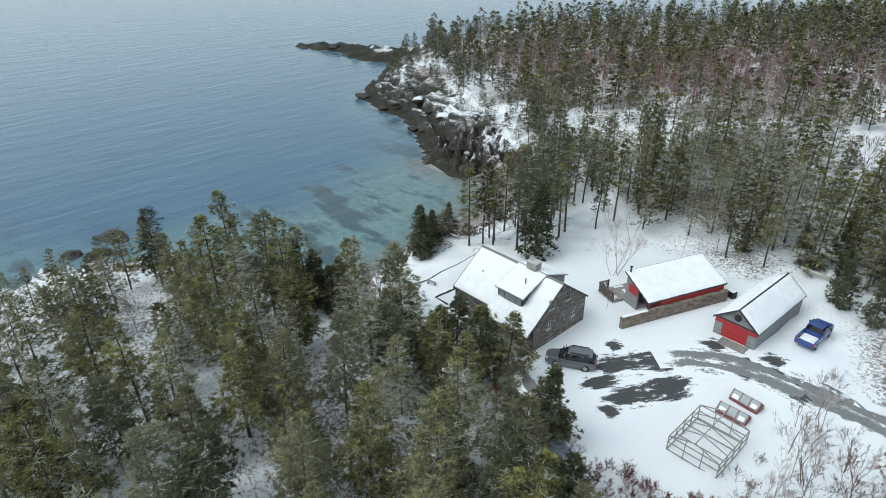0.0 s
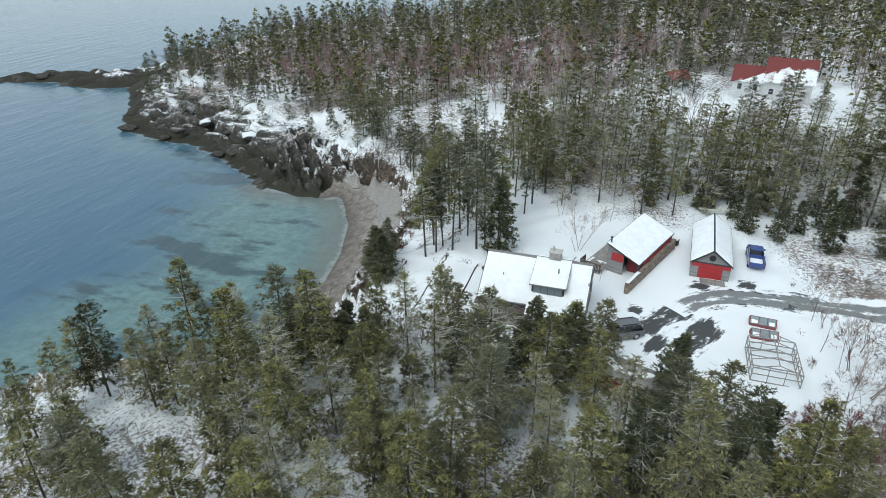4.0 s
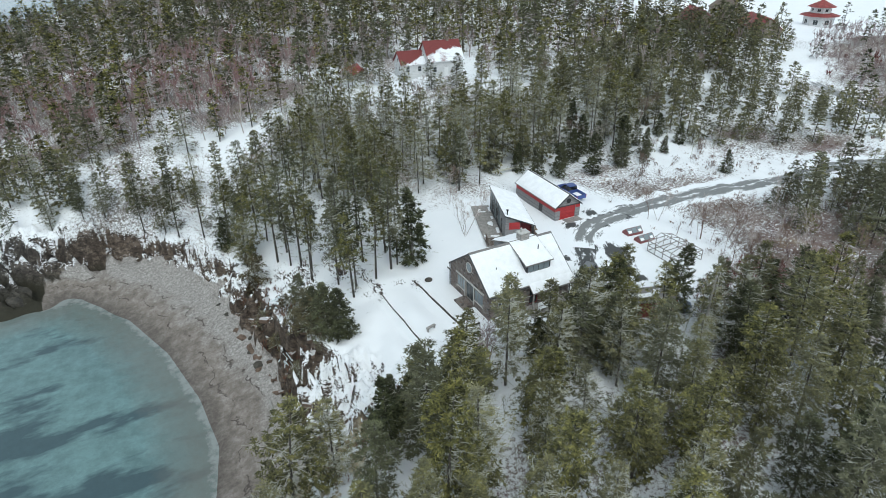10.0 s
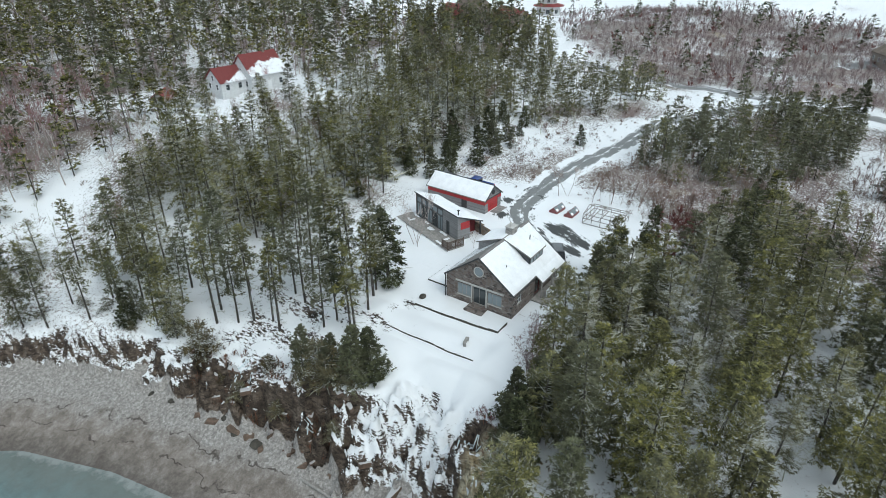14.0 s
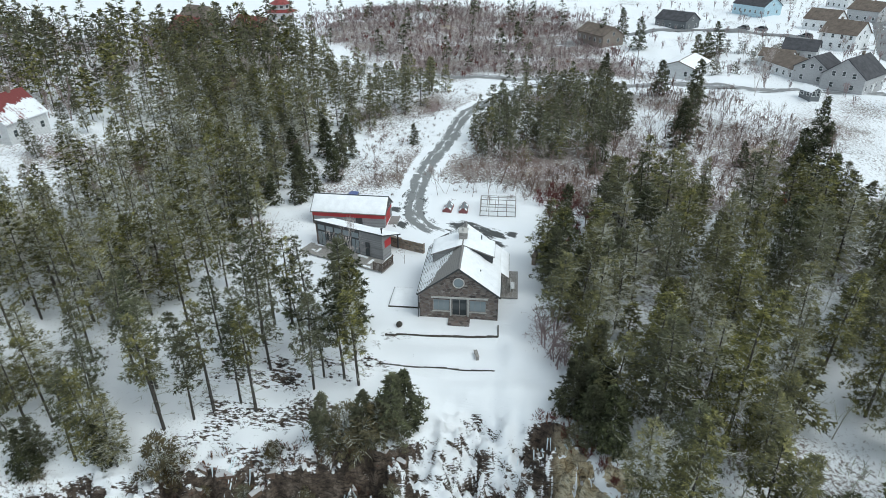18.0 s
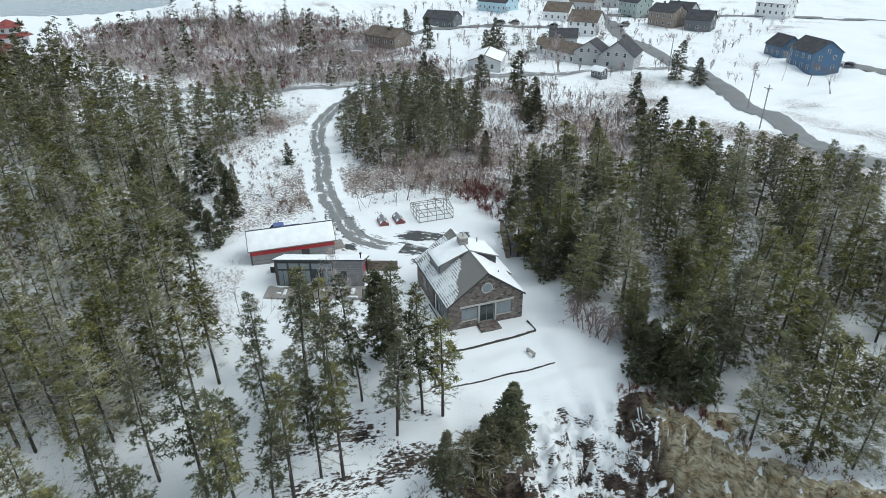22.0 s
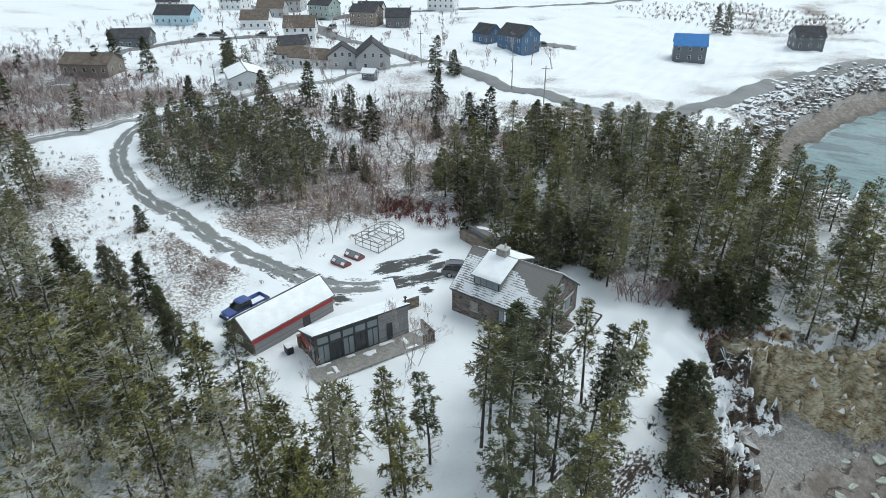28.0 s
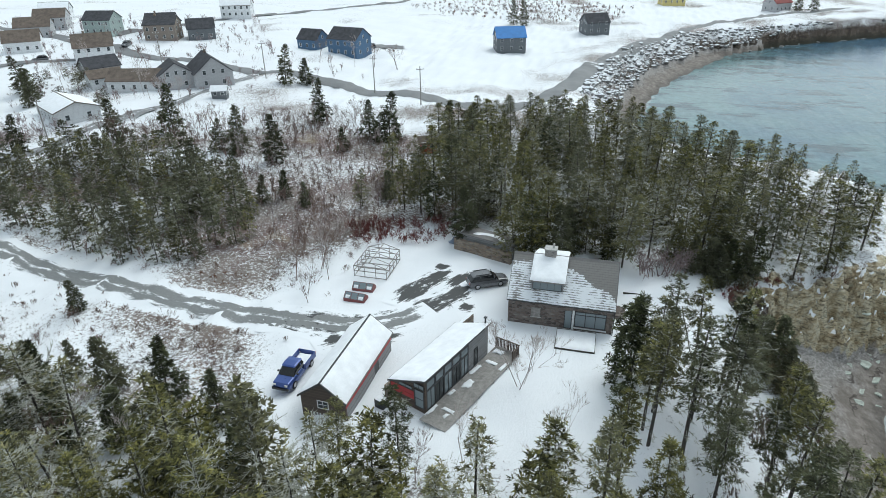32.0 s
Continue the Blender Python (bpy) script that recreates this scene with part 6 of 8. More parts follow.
def slope_roof(y_out, mat, name, sign, x0, x1, thick=0.12, lift=0.0):
    z_out = RIDGE - slope * abs(y_out) + lift
    prof = [(0, RIDGE + lift), (sign * abs(y_out), z_out), (sign * abs(y_out), z_out + thick), (0, RIDGE + lift + thick)]
    return part(name, prism(prof, "x", x0, x1), mat, house)


slope_roof(S - OV, M_SLATE, "roof", -1, W - 0.12, E + 0.12)
slope_roof(N + OV, M_SLATE_SNOWY, "roof", 1, W - 0.12, E + 0.12).data.name = "north_slope"
part("ridge_cap", prism([(-0.16, RIDGE + 0.03), (0.16, RIDGE + 0.03), (0.0, RIDGE + 0.19)], "x", W - 0.13, E + 0.13), M_MEMBRANE, house)


def snow_sheet(parent, corner, u, v, nu, nv, thick, seed, name="snow", ragged=0.25):
    """A soft sheet of snow over a sloping rectangle: corner, edge vectors u and v; uneven thickness and edges."""
    rng = np.random.RandomState(seed)
    corner, u, v = (np.array(a, float) for a in (corner, u, v))
    nrm = np.cross(u, v)
    nrm /= np.linalg.norm(nrm)
    if nrm[2] < 0:
        nrm = -nrm
    lu, lv = np.linalg.norm(u), np.linalg.norm(v)
    a, b = np.meshgrid(np.linspace(0, 1, nu), np.linspace(0, 1, nv))
    edge = np.minimum.reduce([a * lu, (1 - a) * lu, b * lv, (1 - b) * lv])
    h = thick * np.clip(edge / 0.18, 0, 1) ** 0.5 * (1 + 0.2 * wave(a * lu, b * lv, 2.2, seed))
    in_u, in_v = ragged * 0.12 * wave(b * lv, a * 0, 1.7, seed + 1), ragged * 0.12 * wave(a * lu, b * 0, 1.7, seed + 2)
    aa = np.clip(a + np.where(a < 0.01, np.abs(in_u) / lu, 0) - np.where(a > 0.99, np.abs(in_u) / lu, 0), 0, 1)
    bb = np.clip(b + np.where(b < 0.01, np.abs(in_v) / lv, 0) - np.where(b > 0.99, np.abs(in_v) / lv, 0), 0, 1)
    base = corner + aa[..., None] * u + bb[..., None] * v
    topv = (base + h[..., None] * nrm + 0.004 * nrm).reshape(-1, 3)
    i = (np.arange(nv - 1)[:, None] * nu + np.arange(nu - 1)[None]).ravel()
    f = np.stack([i, i + 1, i + nu + 1, i + nu], 1)
    fv = topv[f[0]]
    if np.cross(fv[1] - fv[0], fv[2] - fv[0]) @ nrm < 0:
        f = f[:, ::-1]
    return mesh_from(name, topv, f, M_SNOW, parent, smooth=True)


zo = RIDGE - slope * (4.2 + OV) + 0.12
snow_sheet(house, (W - 0.1, S - OV + 0.03, zo + 0.02), (E - W + 0.2, 0, 0), (0, 4.2 + OV - 0.2, slope * (4.2 + OV - 0.2)), 40, 18, 0.13, 901)
# the slope runs on lower over the porch on the south side
LO = 0.85
part("porch_roof", prism([(S - OV - 0.003, zo - 0.12), (S - OV - LO, zo - 0.12 - slope * LO), (S - OV - LO, zo - slope * LO), (S - OV - 0.003, zo)], "x", -0.4, E + 0.1), M_SLATE, house)
snow_sheet(house, (-0.38, S - OV - LO + 0.03, zo - slope * LO + 0.04), (E + 0.46, 0, 0), (0, LO + 0.2, slope * (LO + 0.2)), 24, 6, 0.13, 902)
for px_ in (-0.25, 2.4, 5.1):
    part("post", boxes((px_, S - OV - 0.72, -0.1, px_ + 0.14, S - OV - 0.58, zo - 0.62)), M_WOOD_GREY, house)
part("gutter", bevelled(boxes((W - 0.1, S - OV - 0.09, zo - 0.16, -0.42, S - OV - 0.004, zo - 0.06)), 0.02), M_DARK_TRIM, house)
part("gutter", bevelled(boxes((W - 0.1, N + OV + 0.004, zo - 0.16, E + 0.1, N + OV + 0.09, zo - 0.06)), 0.02), M_DARK_TRIM, house)
for gx_ in (W - 0.16, E + 0.122):
    for sg in (-1, 1):
        yo = sg * (4.2 + OV)
        part("barge_board", prism([(0, RIDGE - 0.08), (yo, RIDGE - slope * 4.42 - 0.08), (yo, RIDGE - slope * 4.42 + 0.13), (0, RIDGE + 0.13)], "x", gx_, gx_ + 0.04), M_DARK_TRIM, house)
part("downpipe", boxes((W - 0.10, N + 0.05, -0.3, W - 0.01, N + 0.15, zo - 0.1)), M_DARK_TRIM, house)
part("downpipe", boxes((E + 0.01, S - 0.12, -0.3, E + 0.10, S - 0.02, zo - 0.2)), M_DARK_TRIM, house)


def dormer(sign):
    """A shed dormer on one slope."""
    x0, x1, yf, zf, zt = -0.12, 3.15, 3.3, 4.85, RIDGE + 0.06
    d = part("dormer", prism([(sign * 0.55, RIDGE - slope * 0.55), (sign * yf, RIDGE - slope * yf), (sign * yf, zf), (sign * 0.55, zt - 0.2)], "x", x0, x1), M_DARK_TRIM if sign < 0 else M_SHINGLE_WALL, house, "shed dormer with a strip of panes")
    prof = [(0.0, zt), (sign * (yf + 0.28), zf - 0.04), (sign * (yf + 0.28), zf + 0.08), (0.0, zt + 0.12)]
    part("dormer_roof", prism(prof, "x", x0 - 0.22, x1 + 0.22), M_SLATE, d)
    p0, dv = (x0 - 0.2, sign * (yf + 0.26), zf + 0.09), (0, -sign * (yf + 0.2), zt - zf + 0.02)
    snow_sheet(d, p0, (x1 - x0 + 0.4, 0, 0), dv, 18, 14, 0.13, 910 + sign)
    zc = (RIDGE - slope * yf + zf) / 2 + 0.06
    hh = zf - (RIDGE - slope * yf) - 0.22
    window(d, "window", x1 - x0 - 0.25, hh, on_wall((x0 + x1) / 2, sign * (yf + 0.012), zc, FACE_S if sign < 0 else FACE_N), 4, 1, M_DARK_TRIM, M_GLASS_PALE)
    return d


dormer(-1)
dormer(1)
ch = part("chimney", bevelled(boxes((1.0, -0.42, 5.2, 2.2, 0.5, 7.05)), 0.03), M_STONE_GREY, house, "pale grey stone chimney")
part("chimney_cap", bevelled(boxes((0.93, -0.49, 7.054, 2.27, 0.57, 7.16)), 0.02), M_TRIM_STONE, ch)
bm = bmesh.new()
rod(bm, (1.35, 0.04, 7.1), (1.35, 0.04, 7.65), 0.13, 0.11, 10)
part("chimney_pot", bm, M_TRIM_STONE, ch)
bm = bmesh.new()
rod(bm, (2.3, -2.0, 5.3), (2.3, -2.0, 6.25), 0.06, 0.06, 8)
part("vent_pipe", bm, M_BLACK, house)
bm = bmesh.new()
rod(bm, (-3.3, -2.2, 4.4), (-3.3, -2.2, 4.95), 0.05, 0.05, 8)
part("vent_pipe", bm, M_BLACK, house)

# west gable: lintel, posts, door, side windows, round window, steps
part("lintel", bevelled(boxes((W - 0.06, -3.15, 2.46, W + 0.2, 2.95, 2.68)), 0.015), M_TRIM_STONE, house)
for yy in (-1.12, 0.755):
    part("post", bevelled(boxes((W - 0.05, yy, 0.0, W + 0.2, yy + 0.165, 2.455)), 0.015), M_TRIM_STONE, house)
for yc in (-2.035, 1.835):
    window(house, "window", 1.8, 1.43, on_wall(W + 0.12, yc, 1.575, FACE_W), 3, 1, M_WOOD_GREY, M_GLASS_PALE, sill=M_TRIM_STONE)
window(house, "door", 1.68, 2.15, on_wall(W + 0.14, -0.1, 1.365, FACE_W), 2, 1, M_WOOD_GREY, M_GLASS, edge=0.09)
bm = bmesh.new()
bmesh.ops.create_circle(bm, cap_ends=True, radius=0.56, segments=24)
bmesh.ops.rotate(bm, verts=bm.verts, matrix=Matrix.Rotation(radians(90), 3, "Y"))
bmesh.ops.translate(bm, verts=bm.verts, vec=(W - 0.02, 0, 4.42))
rw = part("round_window", bm, M_GLASS_PALE, house)
bm = bmesh.new()
for i in range(24):
    a0, a1 = 2 * math.pi * i / 24, 2 * math.pi * (i + 1) / 24
    rod(bm, (W - 0.03, 0.58 * math.cos(a0), 4.42 + 0.58 * math.sin(a0)), (W - 0.03, 0.58 * math.cos(a1), 4.42 + 0.58 * math.sin(a1)), 0.06, 0.06, 5)
part("frame", bm, M_TRIM_STONE, rw)
st = thing("door_steps", W - 0.6, -0.1, 0, 0, "two stone steps below the garden door", "steps")
part("step", bevelled(boxes((-0.75, -1.15, -0.5, 0.55, 1.15, 0.12)), 0.02), M_STONE, st)
part("step", bevelled(boxes((-0.2, -1.05, 0.124, 0.55, 1.05, 0.27)), 0.02), M_STONE, st)
# east gable
window(house, "window", 0.72, 0.97, on_wall(E - 0.12, -1.775, 2.1, FACE_E), 2, 2, M_WHITE, sill=M_TRIM_STONE)
window(house, "window", 0.77, 1.12, on_wall(E - 0.12, 2.25, 1.875, FACE_E), 2, 2, M_WHITE, sill=M_TRIM_STONE)
for yc in (-1.66, 0.91):
    window(house, "window", 0.72, 1.05, on_wall(E + 0.015, yc, 4.5, FACE_E), 2, 2, M_WOOD_GREY, sill=M_TRIM_STONE)
# south side: porch door, windows; deck and bench
window(house, "window", 0.87, 0.97, on_wall(-3.75, S + 0.12, 1.7, FACE_S), 2, 2, M_WHITE, sill=M_TRIM_STONE)
window(house, "door", 1.07, 2.0, on_wall(0.45, S + 0.14, 1.33, FACE_S), 1, 2, M_RED_DARK, M_GLASS)
window(house, "window", 1.17, 1.07, on_wall(3.0, S + 0.12, 1.65, FACE_S), 2, 1, M_WHITE, sill=M_TRIM_STONE)
pd = thing("porch_deck", 1.6, S - 1.1, 0, 0, "grey plank deck beside the south wall", "deck")
for i in range(14):
    part("plank", boxes((-2.7, -1.05 + i * 0.15, 0.16, 3.3, -0.91 + i * 0.15, 0.22)), M_WOOD_GREY, pd)
for px_ in (-2.6, 0.3, 3.1):
    part("joist", boxes((px_, -1.0, -0.4, px_ + 0.1, 1.0, 0.156)), M_WOOD_GREY, pd)
bench = thing("bench", 0.9, S - 1.55, 0.22, 0, "white slatted garden bench on the porch deck", "bench")
for dy in (0.0, 0.14, 0.28):
    part("slat", boxes((-0.75, -0.2 + dy, 0.42, 0.75, -0.08 + dy, 0.46)), M_WHITE, bench)
part("backrest", boxes((-0.75, 0.22, 0.55, 0.75, 0.27, 0.95)), M_WHITE, bench)
for lx, ly in ((-0.7, -0.18), (0.64, -0.18), (-0.7, 0.2), (0.64, 0.2)):
    part("leg", boxes((lx, ly, 0.0, lx + 0.06, ly + 0.06, 0.42 if ly < 0 else 0.95)), M_WHITE, bench)
# north side: glazed doors and a window
window(house, "window", 3.17, 1.92, on_wall(-3.15, N - 0.12, 1.325, FACE_N), 3, 1, M_DARK_TRIM, M_GLASS_PALE, bar=0.07, edge=0.08)
window(house, "window", 3.17, 0.42, on_wall(-3.15, N - 0.05, 2.05, FACE_N), 3, 1, M_DARK_TRIM, M_GLASS_PALE, bar=0.07, edge=0.06)
window(house, "door", 0.77, 2.22, on_wall(-0.9, N - 0.14, 1.125, FACE_N), 1, 1, M_DARK_TRIM, M_GLASS_PALE)
window(house, "window", 0.97, 1.12, on_wall(2.45, N - 0.12, 1.575, FACE_N), 2, 2, M_WOOD_GREY, sill=M_TRIM_STONE)
part("post", bevelled(boxes((-1.53, N - 0.16, 0.0, -1.32, N + 0.06, 2.34)), 0.015), M_WHITE, house, "white post between door and windows")
part("sill", boxes((-4.85, N - 0.1, 0.22, -1.54, N + 0.1, 0.34)), M_WHITE, house)
for sx_ in (1.98, 2.46):
    part("shutter", boxes((sx_, N + 0.005, 1.05, sx_ + 0.46, N + 0.05, 2.12)), M_WOOD_GREY, house, "closed grey plank shutter")
terrace = thing("terrace", -1.9, 6.2, 0, 0, "low stone terrace deep in snow outside the north door", "terrace")
part("slab", bevelled(boxes((-2.0, -1.75, -0.4, 2.0, 1.75, 0.16)), 0.03), M_ROCK_DARK, terrace)
snow_sheet(terrace, (-1.96, -1.6, 0.165), (3.92, 0, 0), (0, 3.3, 0), 18, 14, 0.12, 972)

# terrace walls on the lawn
def low_wall(pts, label, h=0.42, w=0.26, mat=M_STONE, below=0.5):
    ob = thing("garden_wall", *pts[0], 0, 0, label, "wall", "low lawn walls")
    for (ax, ay), (bx, by) in zip(pts, pts[1:]):
        ln = math.hypot(bx - ax, by - ay)
        k = max(1, int(ln / 1.1))
        ang = math.degrees(math.atan2(by - ay, bx - ax))
        for i in range(k):
            mx, my = ax + (bx - ax) * (i + 0.5) / k, ay + (by - ay) * (i + 0.5) / k
            z = float(height(np.array(mx), np.array(my)))
            p = part("block", bevelled(boxes((-ln / k / 2 + 0.004, -w / 2, -below, ln / k / 2 - 0.004, w / 2, h)), 0.03), mat, ob)
            p.matrix_basis = pose(mx - pts[0][0], my - pts[0][1], z + random.uniform(-0.03, 0.03), 0, 0, ang)
    return ob


low_wall([(-8.75, 7.4), (-8.45, -4.35), (-6.5, -4.3)], "low dark stone wall edging the terrace", 0.10, 0.12, M_ROCK_DARK)
low_wall([(-13.2, 7.4), (-13.0, -4.2)], "low dark stone wall across the lawn", 0.08, 0.10, M_ROCK_DARK)
bl = thing("lawn_bench", -11.4, -2.3, float(height(np.array(-11.4), np.array(-2.3))), 15, "small dark garden seat standing in snow", "bench")
part("seat", bevelled(boxes((-0.6, -0.18, 0.34, 0.6, 0.18, 0.42)), 0.02), M_WOOD_GREY, bl)
for sx_ in (-0.5, 0.42):
    part("leg", boxes((sx_, -0.15, -0.15, sx_ + 0.08, 0.15, 0.338)), M_WOOD_GREY, bl)
bm = bmesh.new()
bmesh.ops.create_icosphere(bm, subdivisions=2, radius=0.42)
for v in bm.verts:
    v.co = Vector((v.co.x * 1.2, v.co.y * 0.8, v.co.z * 0.7)) * (1 + 0.18 * noise.noise(v.co * 2.3))
bo = tagged(part("boulder", bm, M_ROCK_DARK), "dark rounded boulder on the snowy lawn", "rock")
bo.location = (-7.4, 6.1, float(height(np.array(-7.4), np.array(6.1))) + 0.15)

# ---- garage ----
gar = thing("garage", 18.1, 17.15, 0, -2.4, "grey shingled garage with red doors and snowy gable roof", "garage")
GW, GL, GE, GR = 2.12, 5.2, 2.08, 3.72
holed_wall((-GW, GW, -0.5, GE), [(-1.3, 1.3, -0.05, 1.95)], "y", -GL, 0.2, "wall", M_SHINGLE_WALL, gar, (0, GR))
holed_wall((-GW, GW, -0.5, GE), [(-0.5, 0.6, 0.8, 1.7)], "y", GL - 0.2, 0.2, "wall", M_STUDIO_WOOD, gar, (0, GR))
holed_wall((-GL + 0.2, GL - 0.2, -0.5, GE), [(-2.0, -1.0, -0.05, 1.9)], "x", -GW, 0.2, "wall", M_SHINGLE_WALL, gar)
holed_wall((-GL + 0.2, GL - 0.2, -0.5, GE), [], "x", GW - 0.2, 0.2, "wall", M_SHINGLE_WALL, gar)
gs = (GR - GE) / GW
for sg in (-1, 1):
    xo = sg * (GW + 0.2)
    zo2 = GR - gs * (GW + 0.2)
    part("roof", prism([(0, GR), (xo, zo2), (xo, zo2 + 0.1), (0, GR + 0.1)], "y", -GL - 0.2, GL + 0.2), M_SLATE, gar)
    snow_sheet(gar, (xo * 0.99, -GL - 0.17, zo2 + 0.12), (0, 2 * GL + 0.34, 0), (-xo * 0.975, 0, gs * (GW + 0.2) * 0.975), 30, 10, 0.11, 920 + sg)
    part("barge_board", prism([(0, GR - 0.1), (xo, zo2 - 0.1), (xo, zo2 + 0.11), (0, GR + 0.11)], "y", -GL - 0.24, -GL - 0.204), M_DARK_TRIM, gar)
    part("barge_board", prism([(0, GR - 0.1), (xo, zo2 - 0.1), (xo, zo2 + 0.11), (0, GR + 0.11)], "y", GL + 0.204, GL + 0.24), M_DARK_TRIM, gar)
part("ridge_cap", prism([(-0.1, GR + 0.06), (0.1, GR + 0.06), (0, GR + 0.17)], "y", -GL - 0.22, GL + 0.22), M_DARK_TRIM, gar)
gd = part("garage_door", boxes((-1.29, -GL + 0.06, -0.05, 1.29, -GL + 0.11, 1.945)), M_RED, gar, "red panelled door")
for i in range(4):
    part("panel", boxes((-1.25, -GL + 0.035, -0.02 + i * 0.49, 1.25, -GL + 0.058, 0.43 + i * 0.49)), M_RED, gd)
for sx_ in (-1, 1):
    part("red_panel", boxes((min(sx_ * 1.33, sx_ * (GW - 0.02)), -GL - 0.025, 1.45, max(sx_ * 1.33, sx_ * (GW - 0.02)), -GL - 0.003, 1.95)), M_RED, gar)
part("lintel_board", boxes((-GW - 0.03, -GL - 0.05, 1.955, GW + 0.03, -GL - 0.006, 2.1)), M_DARK_TRIM, gar)
part("red_band", boxes((-GW - 0.03, -GL, 1.32, -GW - 0.003, GL, 1.9)), M_RED, gar)
part("side_door", boxes((-GW + 0.05, -1.99, -0.05, -GW + 0.1, -1.01, 1.57)), M_DARK_TRIM, gar)
bm = bmesh.new()
bmesh.ops.create_cone(bm, cap_ends=True, segments=20, radius1=0.36, radius2=0.36, depth=0.08)
bmesh.ops.rotate(bm, verts=bm.verts, matrix=Matrix.Rotation(radians(90), 3, "X"))
bmesh.ops.translate(bm, verts=bm.verts, vec=(0, -GL - 0.045, 2.75))
part("round_window", bm, M_BLACK, gar)
window(gar, "window", 1.07, 0.87, on_wall(0.05, GL - 0.05, 1.25, FACE_N), 2, 2, M_WHITE)
for i in range(9):
    part("lattice_slat", boxes((-1.2 + i * 0.3, GL + 0.01, -0.3, -1.05 + i * 0.3, GL + 0.04, 0.3)), M_WHITE, gar)
apron = part("apron", bevelled(boxes((16.9, 10.5, -0.3, 19.6, 11.85, 0.07)), 0.02), M_DECK)
tagged(apron, "short plank apron before the garage door", "apron")

# ---- studio with a single-pitch roof, glass wall and deck ----
stu = thing("studio", 6.31, 10.48, 0, -20.6, "low grey studio with red ends, glazed wall and snow-covered shed roof", "studio")
SW_, SL, SH, SLO = 3.9, 10.15, 3.52, 2.0
f = lambda xx: SH - (SH - SLO) * xx / SW_
part("roof", prism([(-0.2, f(-0.2)), (SW_ + 0.15, f(SW_ + 0.15)), (SW_ + 0.15, f(SW_ + 0.15) + 0.16), (-0.2, f(-0.2) + 0.16)], "y", -0.25, SL + 0.2), M_DARK_TRIM, stu)
snow_sheet(stu, (-0.17, -0.22, f(-0.17) + 0.165), (SW_ + 0.29, 0, f(SW_ + 0.12) - f(-0.17)), (0, SL + 0.39, 0), 16, 40, 0.12, 930)
part("wall", prism([(0.0, -0.5), (SW_, -0.5), (SW_, f(SW_) - 0.01), (0.0, f(0) - 0.01)], "y", SL - 0.2, SL), M_STUDIO_WOOD, stu, "dark brown boarded end wall")
part("wall", prism([(0.0, -0.5), (2.0, -0.5), (2.0, f(2.0) - 0.01), (0.0, f(0) - 0.01)], "y", 0.0, 0.2), M_SHINGLE_WALL, stu)
part("wall", boxes((2.0, 1.4, -0.5, SW_, 1.6, f(SW_) - 0.05)), M_RED_DARK, stu, "red recessed end wall")
part("wall", boxes((SW_ - 0.2, 1.6, -0.5, SW_, SL - 0.2, f(SW_) - 0.01)), M_RED, stu)
part("red_panel", boxes((0.5, -0.03, 1.6, 1.95, -0.003, 2.6)), M_RED, stu)
for zz_ in (1.05, 1.5):
    part("red_panel", boxes((1.25, SL + 0.003, zz_, SW_ - 0.1, SL + 0.03, zz_ + 0.4)), M_RED, stu)
window(stu, "window", 1.1, 0.5, on_wall(0.65, SL + 0.012, 2.75, FACE_N), 2, 1, M_DARK_TRIM, M_GLASS_PALE)
window(stu, "window", 1.5, 0.38, on_wall(2.1, SL + 0.012, 2.22, FACE_N), 2, 1, M_DARK_TRIM, M_GLASS_PALE)
stove = part("vent_pipe", boxes((0.15, 0.1, 3.3, 0.27, 0.22, 4.35)), M_BLACK, stu)
part("cowl", boxes((0.08, 0.03, 4.354, 0.34, 0.29, 4.46)), M_BLACK, stove)
window(stu, "window", 1.0, 1.9, on_wall(0.62, SL + 0.01, 1.4, FACE_N), 1, 2, M_DARK_TRIM, M_GLASS_PALE)
part("post", boxes((SW_ - 0.16, 0.0, -0.4, SW_, 0.16, f(SW_) - 0.02)), M_DARK_TRIM, stu)
part("wall", boxes((0.0, 0.2, -0.5, 0.15, 3.4, f(0) - 0.03)), M_SHINGLE_WALL, stu)
window(stu, "window", 0.6, 1.9, on_wall(-0.01, 2.2, 1.25, FACE_W), 1, 1, M_DARK_TRIM, M_GLASS)
part("glass_wall_sill", boxes((0.0, 3.4, -0.5, 0.15, SL - 0.2, 0.15)), M_DARK_TRIM, stu)
part("wall", boxes((0.0, 3.4, 3.3, 0.15, SL - 0.2, f(0) - 0.03)), M_DARK_TRIM, stu)
for i in range(5):
    y0 = 3.4 + (SL - 0.2 - 3.4) * i / 5
    ww = (SL - 0.2 - 3.4) / 5
    # lower panes alternate dark and pale; the pale ones carry painted reflection
    window(stu, "window", ww - 0.02, 2.15, on_wall(0.06, y0 + ww / 2, 1.235, FACE_W), 2, 1, M_DARK_TRIM, M_GLASS if i in (1, 3) else M_GLASS_PALE, bar=0.07, edge=0.1)
    window(stu, "window", ww - 0.02, 0.95, on_wall(0.06, y0 + ww / 2, 2.80, FACE_W), 1, 1, M_DARK_TRIM, M_GLASS_PALE, edge=0.1)
dk = thing("deck", 6.31, 10.48, 0, -20.6, "grey weathered plank deck with patches of snow", "deck")
for i in range(20):
    part("plank", boxes((-2.75 + i * 0.135, -1.6, 0.16, -2.625 + i * 0.135, SL + 1.0, 0.2)), M_WOOD_GREY, dk)
for i in range(6):
    part("joist", boxes((-2.75, -1.5 + i * 2.4, -0.4, -0.06, -1.4 + i * 2.4, 0.156)), M_WOOD_GREY, dk)
